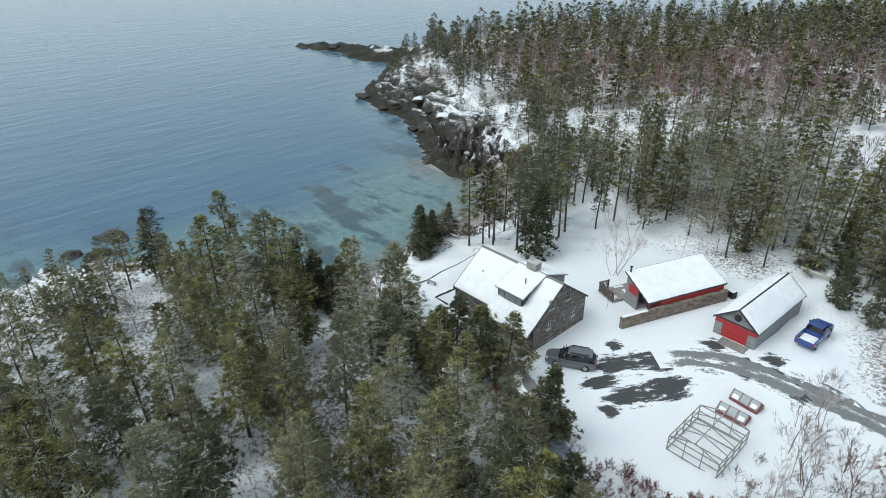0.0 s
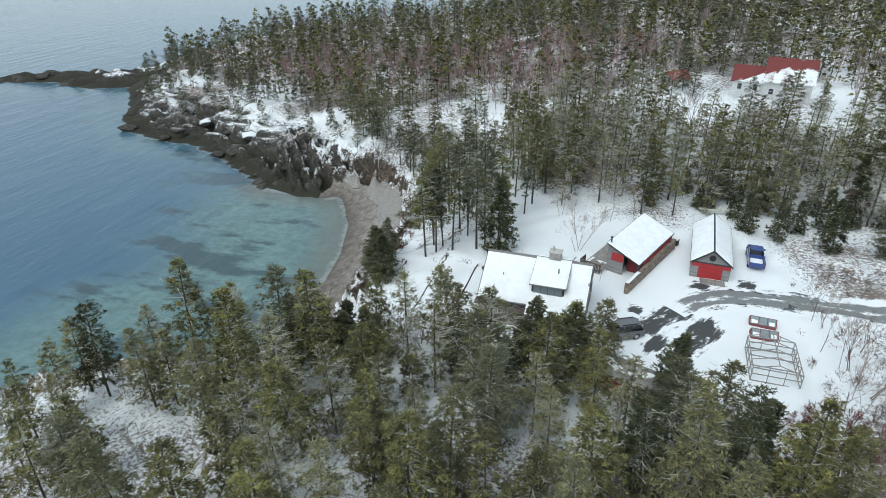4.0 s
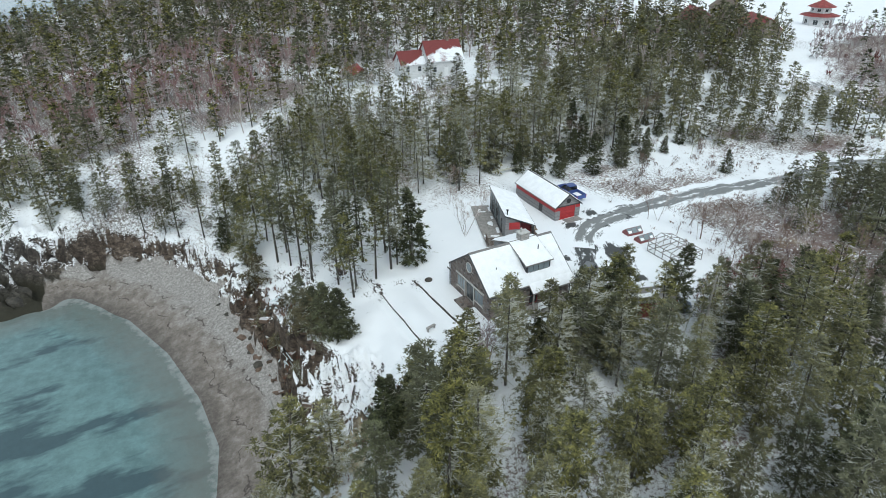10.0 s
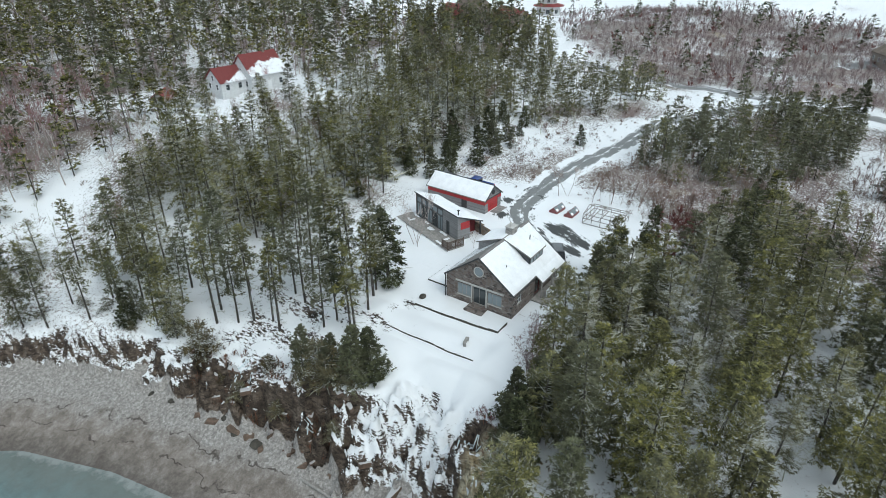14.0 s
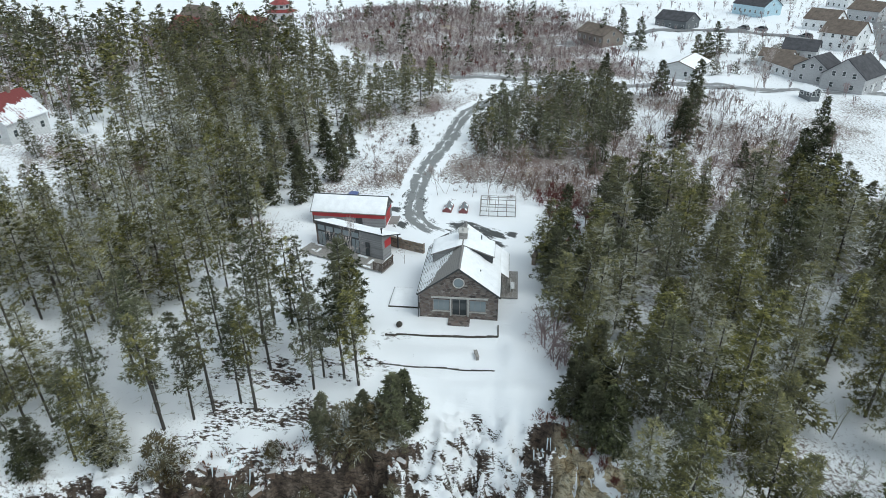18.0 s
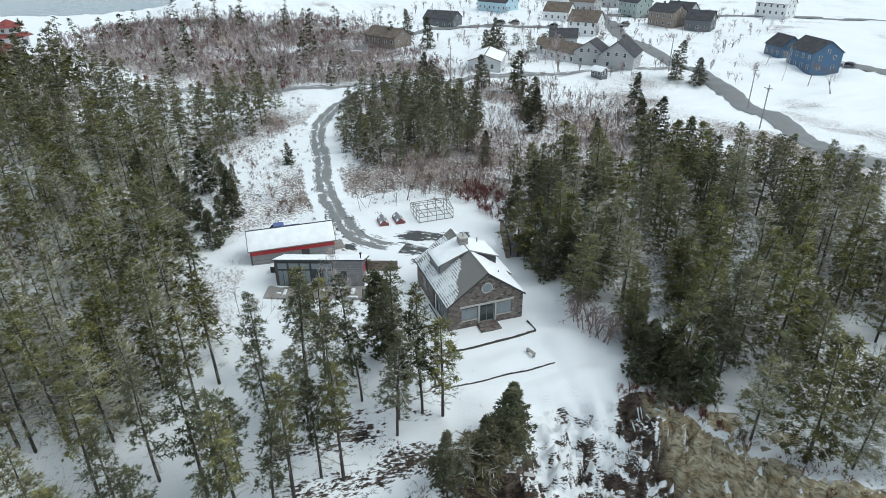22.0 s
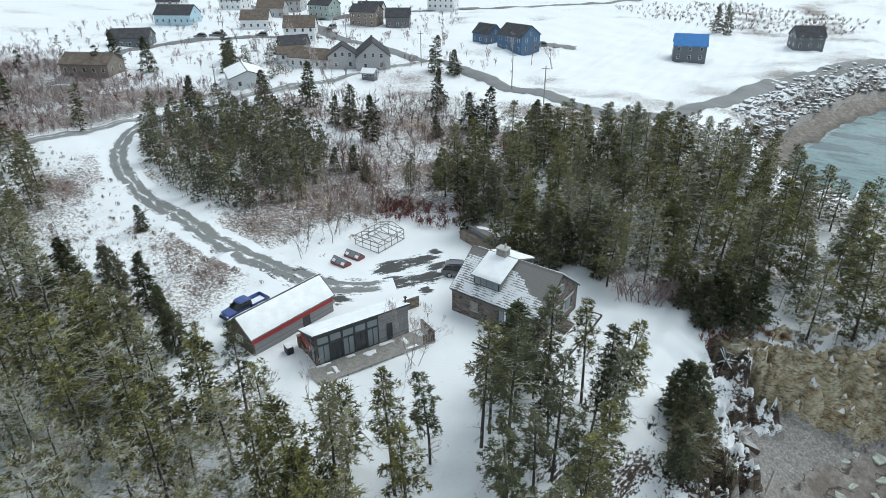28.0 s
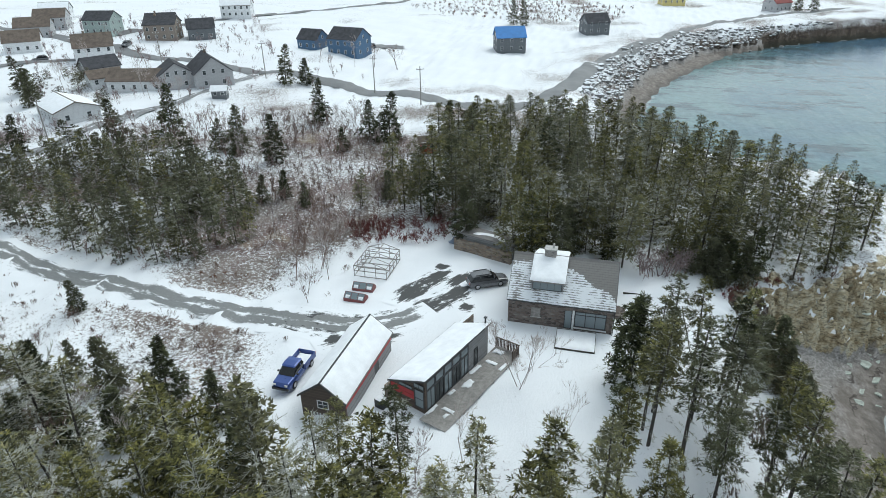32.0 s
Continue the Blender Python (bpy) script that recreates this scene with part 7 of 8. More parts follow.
for i, (a, b, c, d) in enumerate(((-1.9, 0.8, 1.5, 0.6), (-1.5, 4.2, 0.9, 1.5), (-0.7, 6.2, 0.5, 1.2), (-2.3, 8.6, 1.5, 0.55), (-1.6, -1.2, 1.4, 0.9), (-0.75, 1.9, 0.6, 1.8), (-2.7, 0.2, 0.5, 1.6), (-2.0, 9.2, 0.5, 0.7), (-0.5, 8.6, 0.4, 2.0))):
    snow_sheet(dk, (a, b, 0.205), (c, 0, 0), (0.1, d, 0), 8, 8, 0.07, 940 + i, "snow_patch", 2.0)
rl = thing("railing", 6.31, 10.48, 0, -20.6, "dark brown timber railing at the end of the deck", "railing")
for px_, py_ in ((-0.15, -1.5), (-1.5, -1.62), (-2.68, -1.5), (-2.7, -0.3)):
    part("post", boxes((px_, py_, 0.204, px_ + 0.1, py_ + 0.1, 1.35)), M_STUDIO_WOOD, rl)
for i in range(15):
    part("baluster", boxes((-2.56 + i * 0.165, -1.56, 0.26, -2.45 + i * 0.165, -1.53, 1.22)), M_STUDIO_WOOD, rl)
for i in range(6):
    part("baluster", boxes((-2.67, -1.35 + i * 0.18, 0.26, -2.64, -1.24 + i * 0.18, 1.2)), M_STUDIO_WOOD, rl)
part("handrail", boxes((-2.7, -1.6, 1.23, -0.05, -1.48, 1.29)), M_STUDIO_WOOD, rl)
part("handrail", boxes((-2.72, -1.46, 1.23, -2.6, -0.2, 1.29)), M_STUDIO_WOOD, rl)
sw = thing("stone_wall", 6.31, 10.48, 0, -20.6, "brown dry-stone retaining wall with a snowy top", "wall")
for i in range(13):
    part("wall_block", bevelled(boxes((SW_ + 0.04, -3.6 + i * 1.08, -0.6, SW_ + 0.5, -3.6 + (i + 1) * 1.08 - 0.004, 1.35 + 0.05 * math.sin(i * 2.1))), 0.03), M_STONE_BROWN, sw)
snow_sheet(sw, (SW_ + 0.05, -3.55, 1.4), (0.44, 0, 0), (0, 3.2, 0), 5, 16, 0.08, 950)
lp = thing("log_pile", 13.1, 18.6, 0, -20.6, "heap of split logs and boards dusted with snow", "logs")
rng_ = np.random.RandomState(77)
for i in range(26):
    bm = bmesh.new()
    lx, ly, lz, la = rng_.uniform(-0.55, 0.55), rng_.uniform(-0.35, 0.35), rng_.uniform(0.05, 0.55) , rng_.uniform(-0.5, 0.5)
    ln_ = rng_.uniform(0.3, 0.6)
    rod(bm, (lx - ln_ * math.cos(la), ly - ln_ * math.sin(la), lz), (lx + ln_ * math.cos(la), ly + ln_ * math.sin(la), lz + rng_.uniform(-0.08, 0.08)), 0.09, 0.08, 6)
    part("log", bm, M_WOOD_BROWN if i % 3 else M_WOOD_GREY, lp)
bx = thing("storage_box", 14.0, 19.9, 0, -20.6, "black storage box beside the studio, capped with snow", "box")
part("body", bevelled(boxes((-0.5, -0.35, -0.1, 0.5, 0.35, 0.75)), 0.03), M_BLACK, bx)
snow_sheet(bx, (-0.48, -0.33, 0.755), (0.96, 0, 0), (0, 0.66, 0), 6, 6, 0.12, 951)

# ---- long shed behind a stone wall at the edge of the south wood ----
shd = thing("wood_shed", 10.6, -11.1, 0, -18.7, "low grey shed with red doors and a felt roof", "shed")
part("wall", boxes((-4.0, -1.1, -0.5, 3.0, -0.95, 2.0)), M_RED_DARK, shd)
part("wall", boxes((-4.0, 0.95, -0.5, 3.0, 1.1, 2.1)), M_SHINGLE_WALL, shd)
part("wall", boxes((-4.0, -0.95, -0.5, -3.85, 0.95, 2.05)), M_SHINGLE_WALL, shd)
part("wall", boxes((2.85, -0.95, -0.5, 3.0, 0.95, 2.05)), M_SHINGLE_WALL, shd)
part("roof", prism([(-1.35, 2.06), (1.3, 2.2), (1.3, 2.32), (-1.35, 2.18)], "x", -4.2, 3.25), M_MEMBRANE, shd)
for i in range(5):
    part("door", boxes((-3.8 + i * 1.32, -1.16, -0.2, -2.56 + i * 1.32, -1.104, 1.9)), M_RED_DARK, shd)
bm = bmesh.new()
vv = []
for i in range(25):
    a = math.pi * i / 24
    for r in (1.35, 0.9 - 0.25 * math.sin(a)):
        vv.append(bm.verts.new((-0.6 + 1.7 * r * math.cos(a), 0.75 - 1.05 * r * math.sin(a) * 0.9, 2.20 + 0.0528 * (0.75 - 1.05 * r * math.sin(a) * 0.9) + (0.10 if r == 1.35 else 0.09))))
for i in range(24):
    bm.faces.new((vv[2 * i], vv[2 * i + 1], vv[2 * i + 3], vv[2 * i + 2]))
bmesh.ops.recalc_face_normals(bm, faces=bm.faces)
bmesh.ops.solidify(bm, geom=list(bm.faces), thickness=0.05)
part("snow", bm, M_SNOW, shd)
s2 = thing("stone_wall", 10.8, -9.55, 0, -18.7, "brown dry-stone wall along the yard", "wall")
for i in range(9):
    part("wall_block", bevelled(boxes((-4.0 + i * 0.92, -0.25, -0.6, -3.084 + i * 0.92, 0.25, 1.5 + 0.05 * math.sin(i * 1.7))), 0.03), M_STONE_BROWN, s2)
jk = thing("covered_junk", 14.7, -12.6, 0, 20, "heap of blue-grey tarpaulin beside the shed", "tarpaulin")
M_TARP = plain("blue_grey_tarpaulin", (0.16, 0.20, 0.27), 0.5, 0, 0.35, 2.0)
bm = bmesh.new()
bmesh.ops.create_icosphere(bm, subdivisions=3, radius=1.0)
for v in bm.verts:
    v.co = Vector((v.co.x * 1.3, v.co.y * 0.8, max(-0.3, v.co.z * 0.8))) * (1 + 0.3 * noise.noise(v.co * 2.1))
part("tarpaulin", bm, M_TARP, jk)

# ---- open timber frame and two cold frames ----
fr = thing("timber_frame", 22.85, -3.45, 0, 0, "bare grey timber frame of an unfinished greenhouse", "frame")


def stick(parent, p, q, r=0.055, name="beam", mat=None):
    bm = bmesh.new()
    rod(bm, p, q, r * 0.95, r * 0.95, 4)
    part(name, bm, mat or M_WOOD_GREY, parent)


FX, FY, FH, FT = 2.05, 2.55, 1.5, 2.15
for x_ in (-FX, FX):
    for k in range(5):
        y_ = -FY + 2 * FY * k / 4
        stick(fr, (x_, y_, -0.3), (x_, y_, FH), name="post")
        stick(fr, (x_, y_, FH), (0, y_, FT), 0.045, "rafter")
    for z_ in (0.1, 0.85, FH):
        stick(fr, (x_, -FY, z_), (x_, FY, z_), name="rail")
for y_ in (-FY, FY):
    for z_ in (0.1, 0.85, FH):
        stick(fr, (-FX, y_, z_), (FX, y_, z_), name="rail")
    for x_ in (-0.7, 0.7):
        stick(fr, (x_, y_, -0.2), (x_, y_, FH + (FT - FH) * (1 - abs(x_) / FX)), 0.045, "stud")
stick(fr, (0, -FY, FT), (0, FY, FT), name="ridge_beam")
for y_ in (-1.2, 0.4, 1.6):
    stick(fr, (-FX, y_, 0.8), (FX, y_, 0.8), 0.06, "bench_rail")
cf = thing("cold_frame", 22.7, 1.6, 0, 90, "red-brown wooden cold frame with glazed lids and snow inside", "cold frame", "cold frames")
M_CF = plain("red_brown_stain", (0.20, 0.07, 0.07), 0.7, 0, 0.25)
for sx_ in (-0.62, 0.62):
    part("side_board", boxes((sx_ - 0.03, -1.25, -0.2, sx_ + 0.03, 1.25, 0.32)), M_CF, cf)
    for k in range(4):
        y_ = -1.22 + 2.44 * k / 3
        stick(cf, (sx_, y_, 0.3), (0, y_, 0.85), 0.03, "glazing_bar", M_CF)
for sy_ in (-1.25, 1.25):
    part("end_board", prism([(-0.59, -0.2), (0.59, -0.2), (0.59, 0.3), (0, 0.84), (-0.59, 0.3)], "y", sy_ - 0.025, sy_ + 0.025), M_CF, cf)
for sg_ in (-1, 1):
    for k in range(3):
        y_ = -1.22 + 2.44 * k / 3
        part("pane", prism([(sg_ * 0.6, 0.315), (sg_ * 0.02, 0.845), (sg_ * 0.02, 0.857), (sg_ * 0.6, 0.327)], "y", y_ + 0.035, y_ + 2.44 / 3 - 0.035), M_GLASS_PALE, cf)
        if (k + sg_) % 2:
            snow_sheet(cf, (sg_ * 0.58, y_ + 0.1, 0.35), (-sg_ * 0.3, 0, 0.27), (0, 0.6, 0), 5, 6, 0.05, 962 + k)
stick(cf, (0, -1.25, 0.86), (0, 1.25, 0.86), 0.035, "ridge_bar", M_CF)
snow_sheet(cf, (-0.58, -1.2, 0.05), (1.16, 0, 0), (0, 2.4, 0), 6, 10, 0.1, 960)
copy_thing(cf, pose(22.8, 3.9, 0, 0, 0, 86))

# ---- vehicles ----
def car_paint(name, colour):
    m, n, l, b = material(name)
    b.inputs["Base Color"].default_value = (*colour, 1)
    b.inputs["Metallic"].default_value, b.inputs["Roughness"].default_value = 0.4, 0.3
    b.inputs["Coat Weight"].default_value = 0.6
    fine = noise_node(n, l, 6.0, 4, 0.6, object_coord(n))
    l.new(ramp(n, l, fine.outputs[0], [(0.3, 0.25), (0.7, 0.45)]), b.inputs["Roughness"])
    return m


M_GREYCAR = car_paint("grey_metallic_paint", (0.15, 0.155, 0.165))
M_BLUECAR = car_paint("blue_metallic_paint", (0.035, 0.075, 0.27))
M_GLASS_CAR = glass_pane("car_glass", (0.012, 0.014, 0.016))
M_TYRE = plain("tyre_rubber", (0.02, 0.02, 0.02), 0.85)
M_RIM = plain("alloy_rim", (0.45, 0.45, 0.46), 0.35, 0.8)
M_REDLAMP = plain("red_lamp", (0.35, 0.02, 0.02), 0.3)
M_LAMP = plain("clear_lamp", (0.6, 0.6, 0.6), 0.2)


def loft(sections):
    """A body from cross-sections (x, half width low, half width high, z low, z high) along its length."""
    bm = bmesh.new()
    rings = []
    for x, wl, wh, zl, zh in sections:
        zm = zl + (zh - zl) * 0.55
        prof = [(-wl, zl), (-wl * 1.02, zm), (-wh, zh - 0.04), (-wh * 0.85, zh), (wh * 0.85, zh), (wh, zh - 0.04), (wl * 1.02, zm), (wl, zl)]
        rings.append([bm.verts.new((x, y, z)) for y, z in prof])
    for a, b in zip(rings, rings[1:]):
        for i in range(8):
            bm.faces.new((a[i], a[(i + 1) % 8], b[(i + 1) % 8], b[i]))
    bm.faces.new(rings[0])
    bm.faces.new(rings[-1][::-1])
    bmesh.ops.recalc_face_normals(bm, faces=bm.faces)
    return bm


def wheels(e, xs_, track, r=0.36):
    for x_ in xs_:
        for s_ in (-1, 1):
            bm = bmesh.new()
            rod(bm, (x_, s_ * track - 0.11, r), (x_, s_ * track + 0.11, r), r, r, 18)
            w = part("wheel", bevelled(bm, 0.02), M_TYRE, e)
            bm = bmesh.new()
            y0 = s_ * (track + 0.112)
            rod(bm, (x_, y0, r), (x_, y0 + s_ * 0.015, r), r * 0.62, r * 0.55, 12)
            part("rim", bm, M_RIM, w)


suv = thing("car", 8.95, -2.75, float(height(np.array(9.0), np.array(-2.7))), 30 + 180, "grey metallic estate car parked on snow", "car")
part("body", loft([(-2.38, 0.74, 0.72, 0.42, 0.92), (-2.3, 0.84, 0.8, 0.30, 1.0), (-1.2, 0.9, 0.84, 0.26, 1.02), (0.6, 0.9, 0.84, 0.26, 1.0), (1.1, 0.9, 0.82, 0.26, 0.98), (2.05, 0.86, 0.74, 0.28, 0.86), (2.38, 0.7, 0.6, 0.4, 0.7)]), M_GREYCAR, suv)
part("cabin", loft([(-2.25, 0.76, 0.66, 0.95, 1.02), (-1.75, 0.79, 0.62, 0.97, 1.58), (-0.6, 0.8, 0.63, 0.97, 1.66), (0.25, 0.8, 0.62, 0.97, 1.62), (1.15, 0.78, 0.7, 0.95, 1.0)]), M_GLASS_CAR, suv, "dark glazed cabin")
part("roof_panel", loft([(-1.95, 0.66, 0.6, 1.5, 1.6), (-1.7, 0.66, 0.63, 1.56, 1.66), (-0.6, 0.67, 0.64, 1.6, 1.71), (0.15, 0.66, 0.63, 1.58, 1.68), (0.35, 0.6, 0.56, 1.54, 1.62)]), M_GREYCAR, suv)
for s_ in (-1, 1):
    part("roof_rail", boxes((-1.6, s_ * 0.6 - 0.025, 1.7, 0.1, s_ * 0.6 + 0.025, 1.77)), M_BLACK, suv)
    part("headlight", boxes((2.1, s_ * 0.6 - 0.14, 0.68, 2.3, s_ * 0.6 + 0.14, 0.8)), M_LAMP, suv)
    part("taillight", boxes((-2.4, s_ * 0.66 - 0.1, 0.75, -2.25, s_ * 0.66 + 0.1, 0.95)), M_REDLAMP, suv)
    part("wing_mirror", bevelled(boxes((0.75, s_ * 0.98 - 0.09, 1.0, 0.9, s_ * 0.98 + 0.09, 1.14)), 0.02), M_GREYCAR, suv)
    for x_ in (-1.05, -0.05, 0.6):
        part("pillar", boxes((x_ - 0.04, s_ * 0.735 - 0.03, 1.0, x_ + 0.04, s_ * 0.735 + 0.03, 1.58)), M_GREYCAR, suv)
wheels(suv, (-1.42, 1.35), 0.80)

pk = thing("pickup_truck", 23.3, 18.0, float(height(np.array(23.3), np.array(18.0))), 88, "blue pickup truck with snow lying in its bed", "pickup")
part("body", loft([(-2.6, 0.85, 0.82, 0.5, 0.62), (-0.4, 0.88, 0.85, 0.42, 0.62), (0.0, 0.9, 0.86, 0.4, 1.12), (1.3, 0.9, 0.84, 0.4, 1.12), (2.4, 0.86, 0.78, 0.42, 1.05), (2.62, 0.74, 0.66, 0.5, 0.85)]), M_BLUECAR, pk)
part("cabin", loft([(-0.45, 0.78, 0.66, 1.08, 1.72), (0.0, 0.8, 0.67, 1.08, 1.78), (0.75, 0.8, 0.66, 1.08, 1.76), (1.45, 0.78, 0.7, 1.08, 1.14)]), M_GLASS_CAR, pk, "dark glazed cab")
part("roof_panel", loft([(-0.5, 0.68, 0.64, 1.7, 1.78), (0.0, 0.69, 0.65, 1.74, 1.83), (0.75, 0.68, 0.63, 1.72, 1.81), (0.9, 0.6, 0.55, 1.68, 1.74)]), M_BLUECAR, pk)
part("cab_back", boxes((-0.52, -0.85, 0.6, -0.42, 0.85, 1.12)), M_BLUECAR, pk)
for s_ in (-1, 1):
    part("bed_side", bevelled(boxes((-2.6, s_ * 0.86 - 0.05, 0.5, -0.53, s_ * 0.86 + 0.05, 1.12)), 0.02), M_BLUECAR, pk)
    part("headlight", boxes((2.48, s_ * 0.58 - 0.14, 0.78, 2.62, s_ * 0.58 + 0.14, 0.95)), M_LAMP, pk)
    part("taillight", boxes((-2.68, s_ * 0.82 - 0.06, 0.75, -2.62, s_ * 0.82 + 0.06, 1.05)), M_REDLAMP, pk)
    part("wing_mirror", bevelled(boxes((1.0, s_ * 0.98 - 0.1, 1.12, 1.12, s_ * 0.98 + 0.1, 1.3)), 0.02), M_BLACK, pk)
    part("pillar", boxes((0.05, s_ * 0.765 - 0.03, 1.1, 0.14, s_ * 0.765 + 0.03, 1.72)), M_BLUECAR, pk)
part("tailgate", bevelled(boxes((-2.66, -0.8, 0.52, -2.58, 0.8, 1.1)), 0.02), M_BLUECAR, pk)
part("bumper", bevelled(boxes((2.55, -0.82, 0.42, 2.75, 0.82, 0.66)), 0.03), M_BLACK, pk)
snow_sheet(pk, (-2.55, -0.8, 0.64), (2.0, 0, 0), (0, 1.6, 0), 10, 8, 0.18, 970)
wheels(pk, (-1.65, 1.6), 0.82, 0.38)

for cx_, cy_, ct_ in ((188.8, -88.5, 25), (187.4, -94.2, 30), (173, -104, 40), (160, -128, 100), (79, -149, 20)):
    copy_thing(suv, pose(cx_, cy_, float(height(np.array(float(cx_)), np.array(float(cy_)))) + 0.02, 0, 0, ct_))

# ---- village houses and far buildings ----
M_ROOF_DARK = plain("dark_asphalt_shingle", (0.075, 0.075, 0.082), 0.85, 0, 0.25, 0.8)
M_ROOF_BROWN = plain("brown_asphalt_shingle", (0.16, 0.13, 0.11), 0.85, 0, 0.25, 0.8)
M_ROOF_RED = plain("weathered_red_roof", (0.22, 0.045, 0.042), 0.7, 0, 0.3, 0.8)
M_ROOF_BLUE = plain("blue_metal_roof", (0.03, 0.17, 0.45), 0.4, 0.2, 0.1, 0.8)
M_ROOF_RED_SNOWY = roof_snow_material("red_roof_under_patchy_snow", 0.40, (0.20, 0.04, 0.038))
SIDING = {"grey": (0.42, 0.42, 0.43), "pale": (0.62, 0.63, 0.64), "blue": (0.07, 0.14, 0.24), "cyan": (0.42, 0.58, 0.66), "brown": (0.24, 0.20, 0.17), "white": (0.72, 0.73, 0.74), "slate": (0.13, 0.14, 0.15), "red": (0.40, 0.07, 0.04), "yellow": (0.6, 0.5, 0.2), "green": (0.35, 0.42, 0.4)}
M_SIDING = {k: boards("siding_" + k, c, 0.2, 2, 0.7, 0.08) for k, c in SIDING.items()}


def village_house(x, y, turn, w, l, eave, ridge, colour, roof, label, floors=1, snow=0.0, wing=None, chimney=False, porch=False, name="village_house", category="house"):
    """A gabled house, ridge along its own x; windows on all sides."""
    z = float(height(np.array(float(x)), np.array(float(y))))
    h = thing(name, x, y, z, turn, label, category)
    mat = M_SIDING[colour]

    def block(cx, cy, ww, ll, ev, rg, seed):
        s = (rg - ev) / (ww / 2)
        part("wall", prism([(cy - ww / 2, -0.8), (cy + ww / 2, -0.8), (cy + ww / 2, ev), (cy, rg), (cy - ww / 2, ev)], "x", cx - ll / 2, cx + ll / 2), mat, h)
        for sg in (-1, 1):
            yo = cy + sg * (ww / 2 + 0.3)
            zz = ev - s * 0.3
            part("roof", prism([(cy, rg + 0.02), (yo, zz + 0.02), (yo, zz + 0.2), (cy, rg + 0.2)], "x", cx - ll / 2 - 0.3, cx + ll / 2 + 0.3), roof, h)
            if snow > (0.5 if sg > 0 else 0.0):
                snow_sheet(h, (cx - ll / 2 - 0.28, yo, zz + 0.21), (ll + 0.56, 0, 0), (0, (cy - yo) * 0.97, (rg - zz) * 0.97), 8, 6, 0.14, seed + sg)
        n = max(2, int(ll / 2.6))
        for fl in range(floors):
            zc = 1.5 + 2.6 * fl
            if zc + 0.6 < ev + 0.3:
                for k in range(n):
                    xx = cx - ll / 2 + ll * (k + 0.5) / n
                    window(h, "window", 0.9, 1.2, on_wall(xx, cy - ww / 2 - 0.01, zc, FACE_S), 1, 2, M_WHITE)
                    window(h, "window", 0.9, 1.2, on_wall(xx, cy + ww / 2 + 0.01, zc, FACE_N), 1, 2, M_WHITE)
            for k in (-1, 1):
                window(h, "window", 0.9, 1.2, on_wall(cx + ll / 2 + 0.01, cy + k * ww * 0.24, zc, FACE_E), 1, 2, M_WHITE)
                window(h, "window", 0.9, 1.2, on_wall(cx - ll / 2 - 0.01, cy + k * ww * 0.24, zc, FACE_W), 1, 2, M_WHITE)
        if rg - ev > 1.8:
            for fx, face in ((ll / 2 + 0.01, FACE_E), (-ll / 2 - 0.01, FACE_W)):
                window(h, "window", 0.8, 1.1, on_wall(cx + fx, cy, ev + 0.5, face), 1, 2, M_WHITE)
    block(0, 0, w, l, eave, ridge, int(abs(x) * 7 + abs(y)))
    if wing:
        block(*wing, int(abs(x) * 5 + 3))
    part("door", boxes((-0.5, -w / 2 - 0.06, -0.1, 0.5, -w / 2 - 0.004, 2.0)), M_WHITE, h)
    if chimney:
        part("chimney", boxes((l * 0.15, -0.3, ridge - 0.8, l * 0.15 + 0.6, 0.3, ridge + 0.9)), M_STONE_BROWN, h)
    if porch:
        part("porch_roof", prism([(-w / 2 - 1.8, 2.2), (-w / 2 + 0.05, 2.7), (-w / 2 + 0.05, 2.82), (-w / 2 - 1.8, 2.32)], "x", -l * 0.45, l * 0.45), M_SNOW, h)
        for k in (-0.43, 0.0, 0.42):
            part("porch_post", boxes((l * k, -w / 2 - 1.7, -0.3, l * k + 0.12, -w / 2 - 1.58, 2.22)), M_WHITE, h)
    return h


village_house(33, -165, 20, 8, 10, 5.0, 8.0, "slate", M_ROOF_BLUE, "dark grey house with a bright blue metal roof and porch", 2, 0, None, False, True)
village_house(6, -209, 30, 7.5, 9.5, 4.4, 7.4, "slate", M_ROOF_DARK, "small dark grey house in the snow near the shore", 2)
village_house(82, -139, -12, 9, 11, 5.4, 8.4, "blue", M_ROOF_DARK, "dark blue two-storey house with a paved drive", 2, 0, None, False, True)
village_house(97, -143, -12, 7, 8, 3.4, 6.2, "blue", M_ROOF_DARK, "dark blue garage beside the blue house", 1)
village_house(99.8, -86.2, -45.6, 9.5, 12, 3.8, 7.6, "grey", M_ROOF_DARK, "long pale grey house with dark gables partly under snow", 2, 0.0, (1.0, 8.6, 8.5, 8.0, 3.8, 6.6), True)
village_house(114.5, -77.5, 14, 7.5, 14, 3.0, 5.2, "pale", M_ROOF_BROWN, "pale wing of the long house under snow", 1, 0.3)
village_house(111.3, -49.8, -30, 9, 13, 2.8, 4.4, "pale", M_ROOF_BROWN, "low white building with snow on one side of its roof", 1, 0.6)
village_house(126, -78, 55, 6, 8, 2.4, 4.0, "pale", M_ROOF_BROWN, "small pale outbuilding with snow on its roof", 1, 0.4)
village_house(155, -108, 40, 9, 11, 5.0, 8.4, "white", M_ROOF_BROWN, "white gabled house with brown shingle roof", 2, 0.0, (2.0, -5.5, 6, 6, 3.2, 5.6), True)
village_house(147, -153, 35, 8, 9.5, 4.0, 7.0, "slate", M_ROOF_DARK, "dark house beside the village road", 1)
village_house(158, -146, 20, 9, 11, 5.6, 8.0, "brown", M_ROOF_DARK, "two-storey grey-brown house with porch", 2, 0, None, True, True)
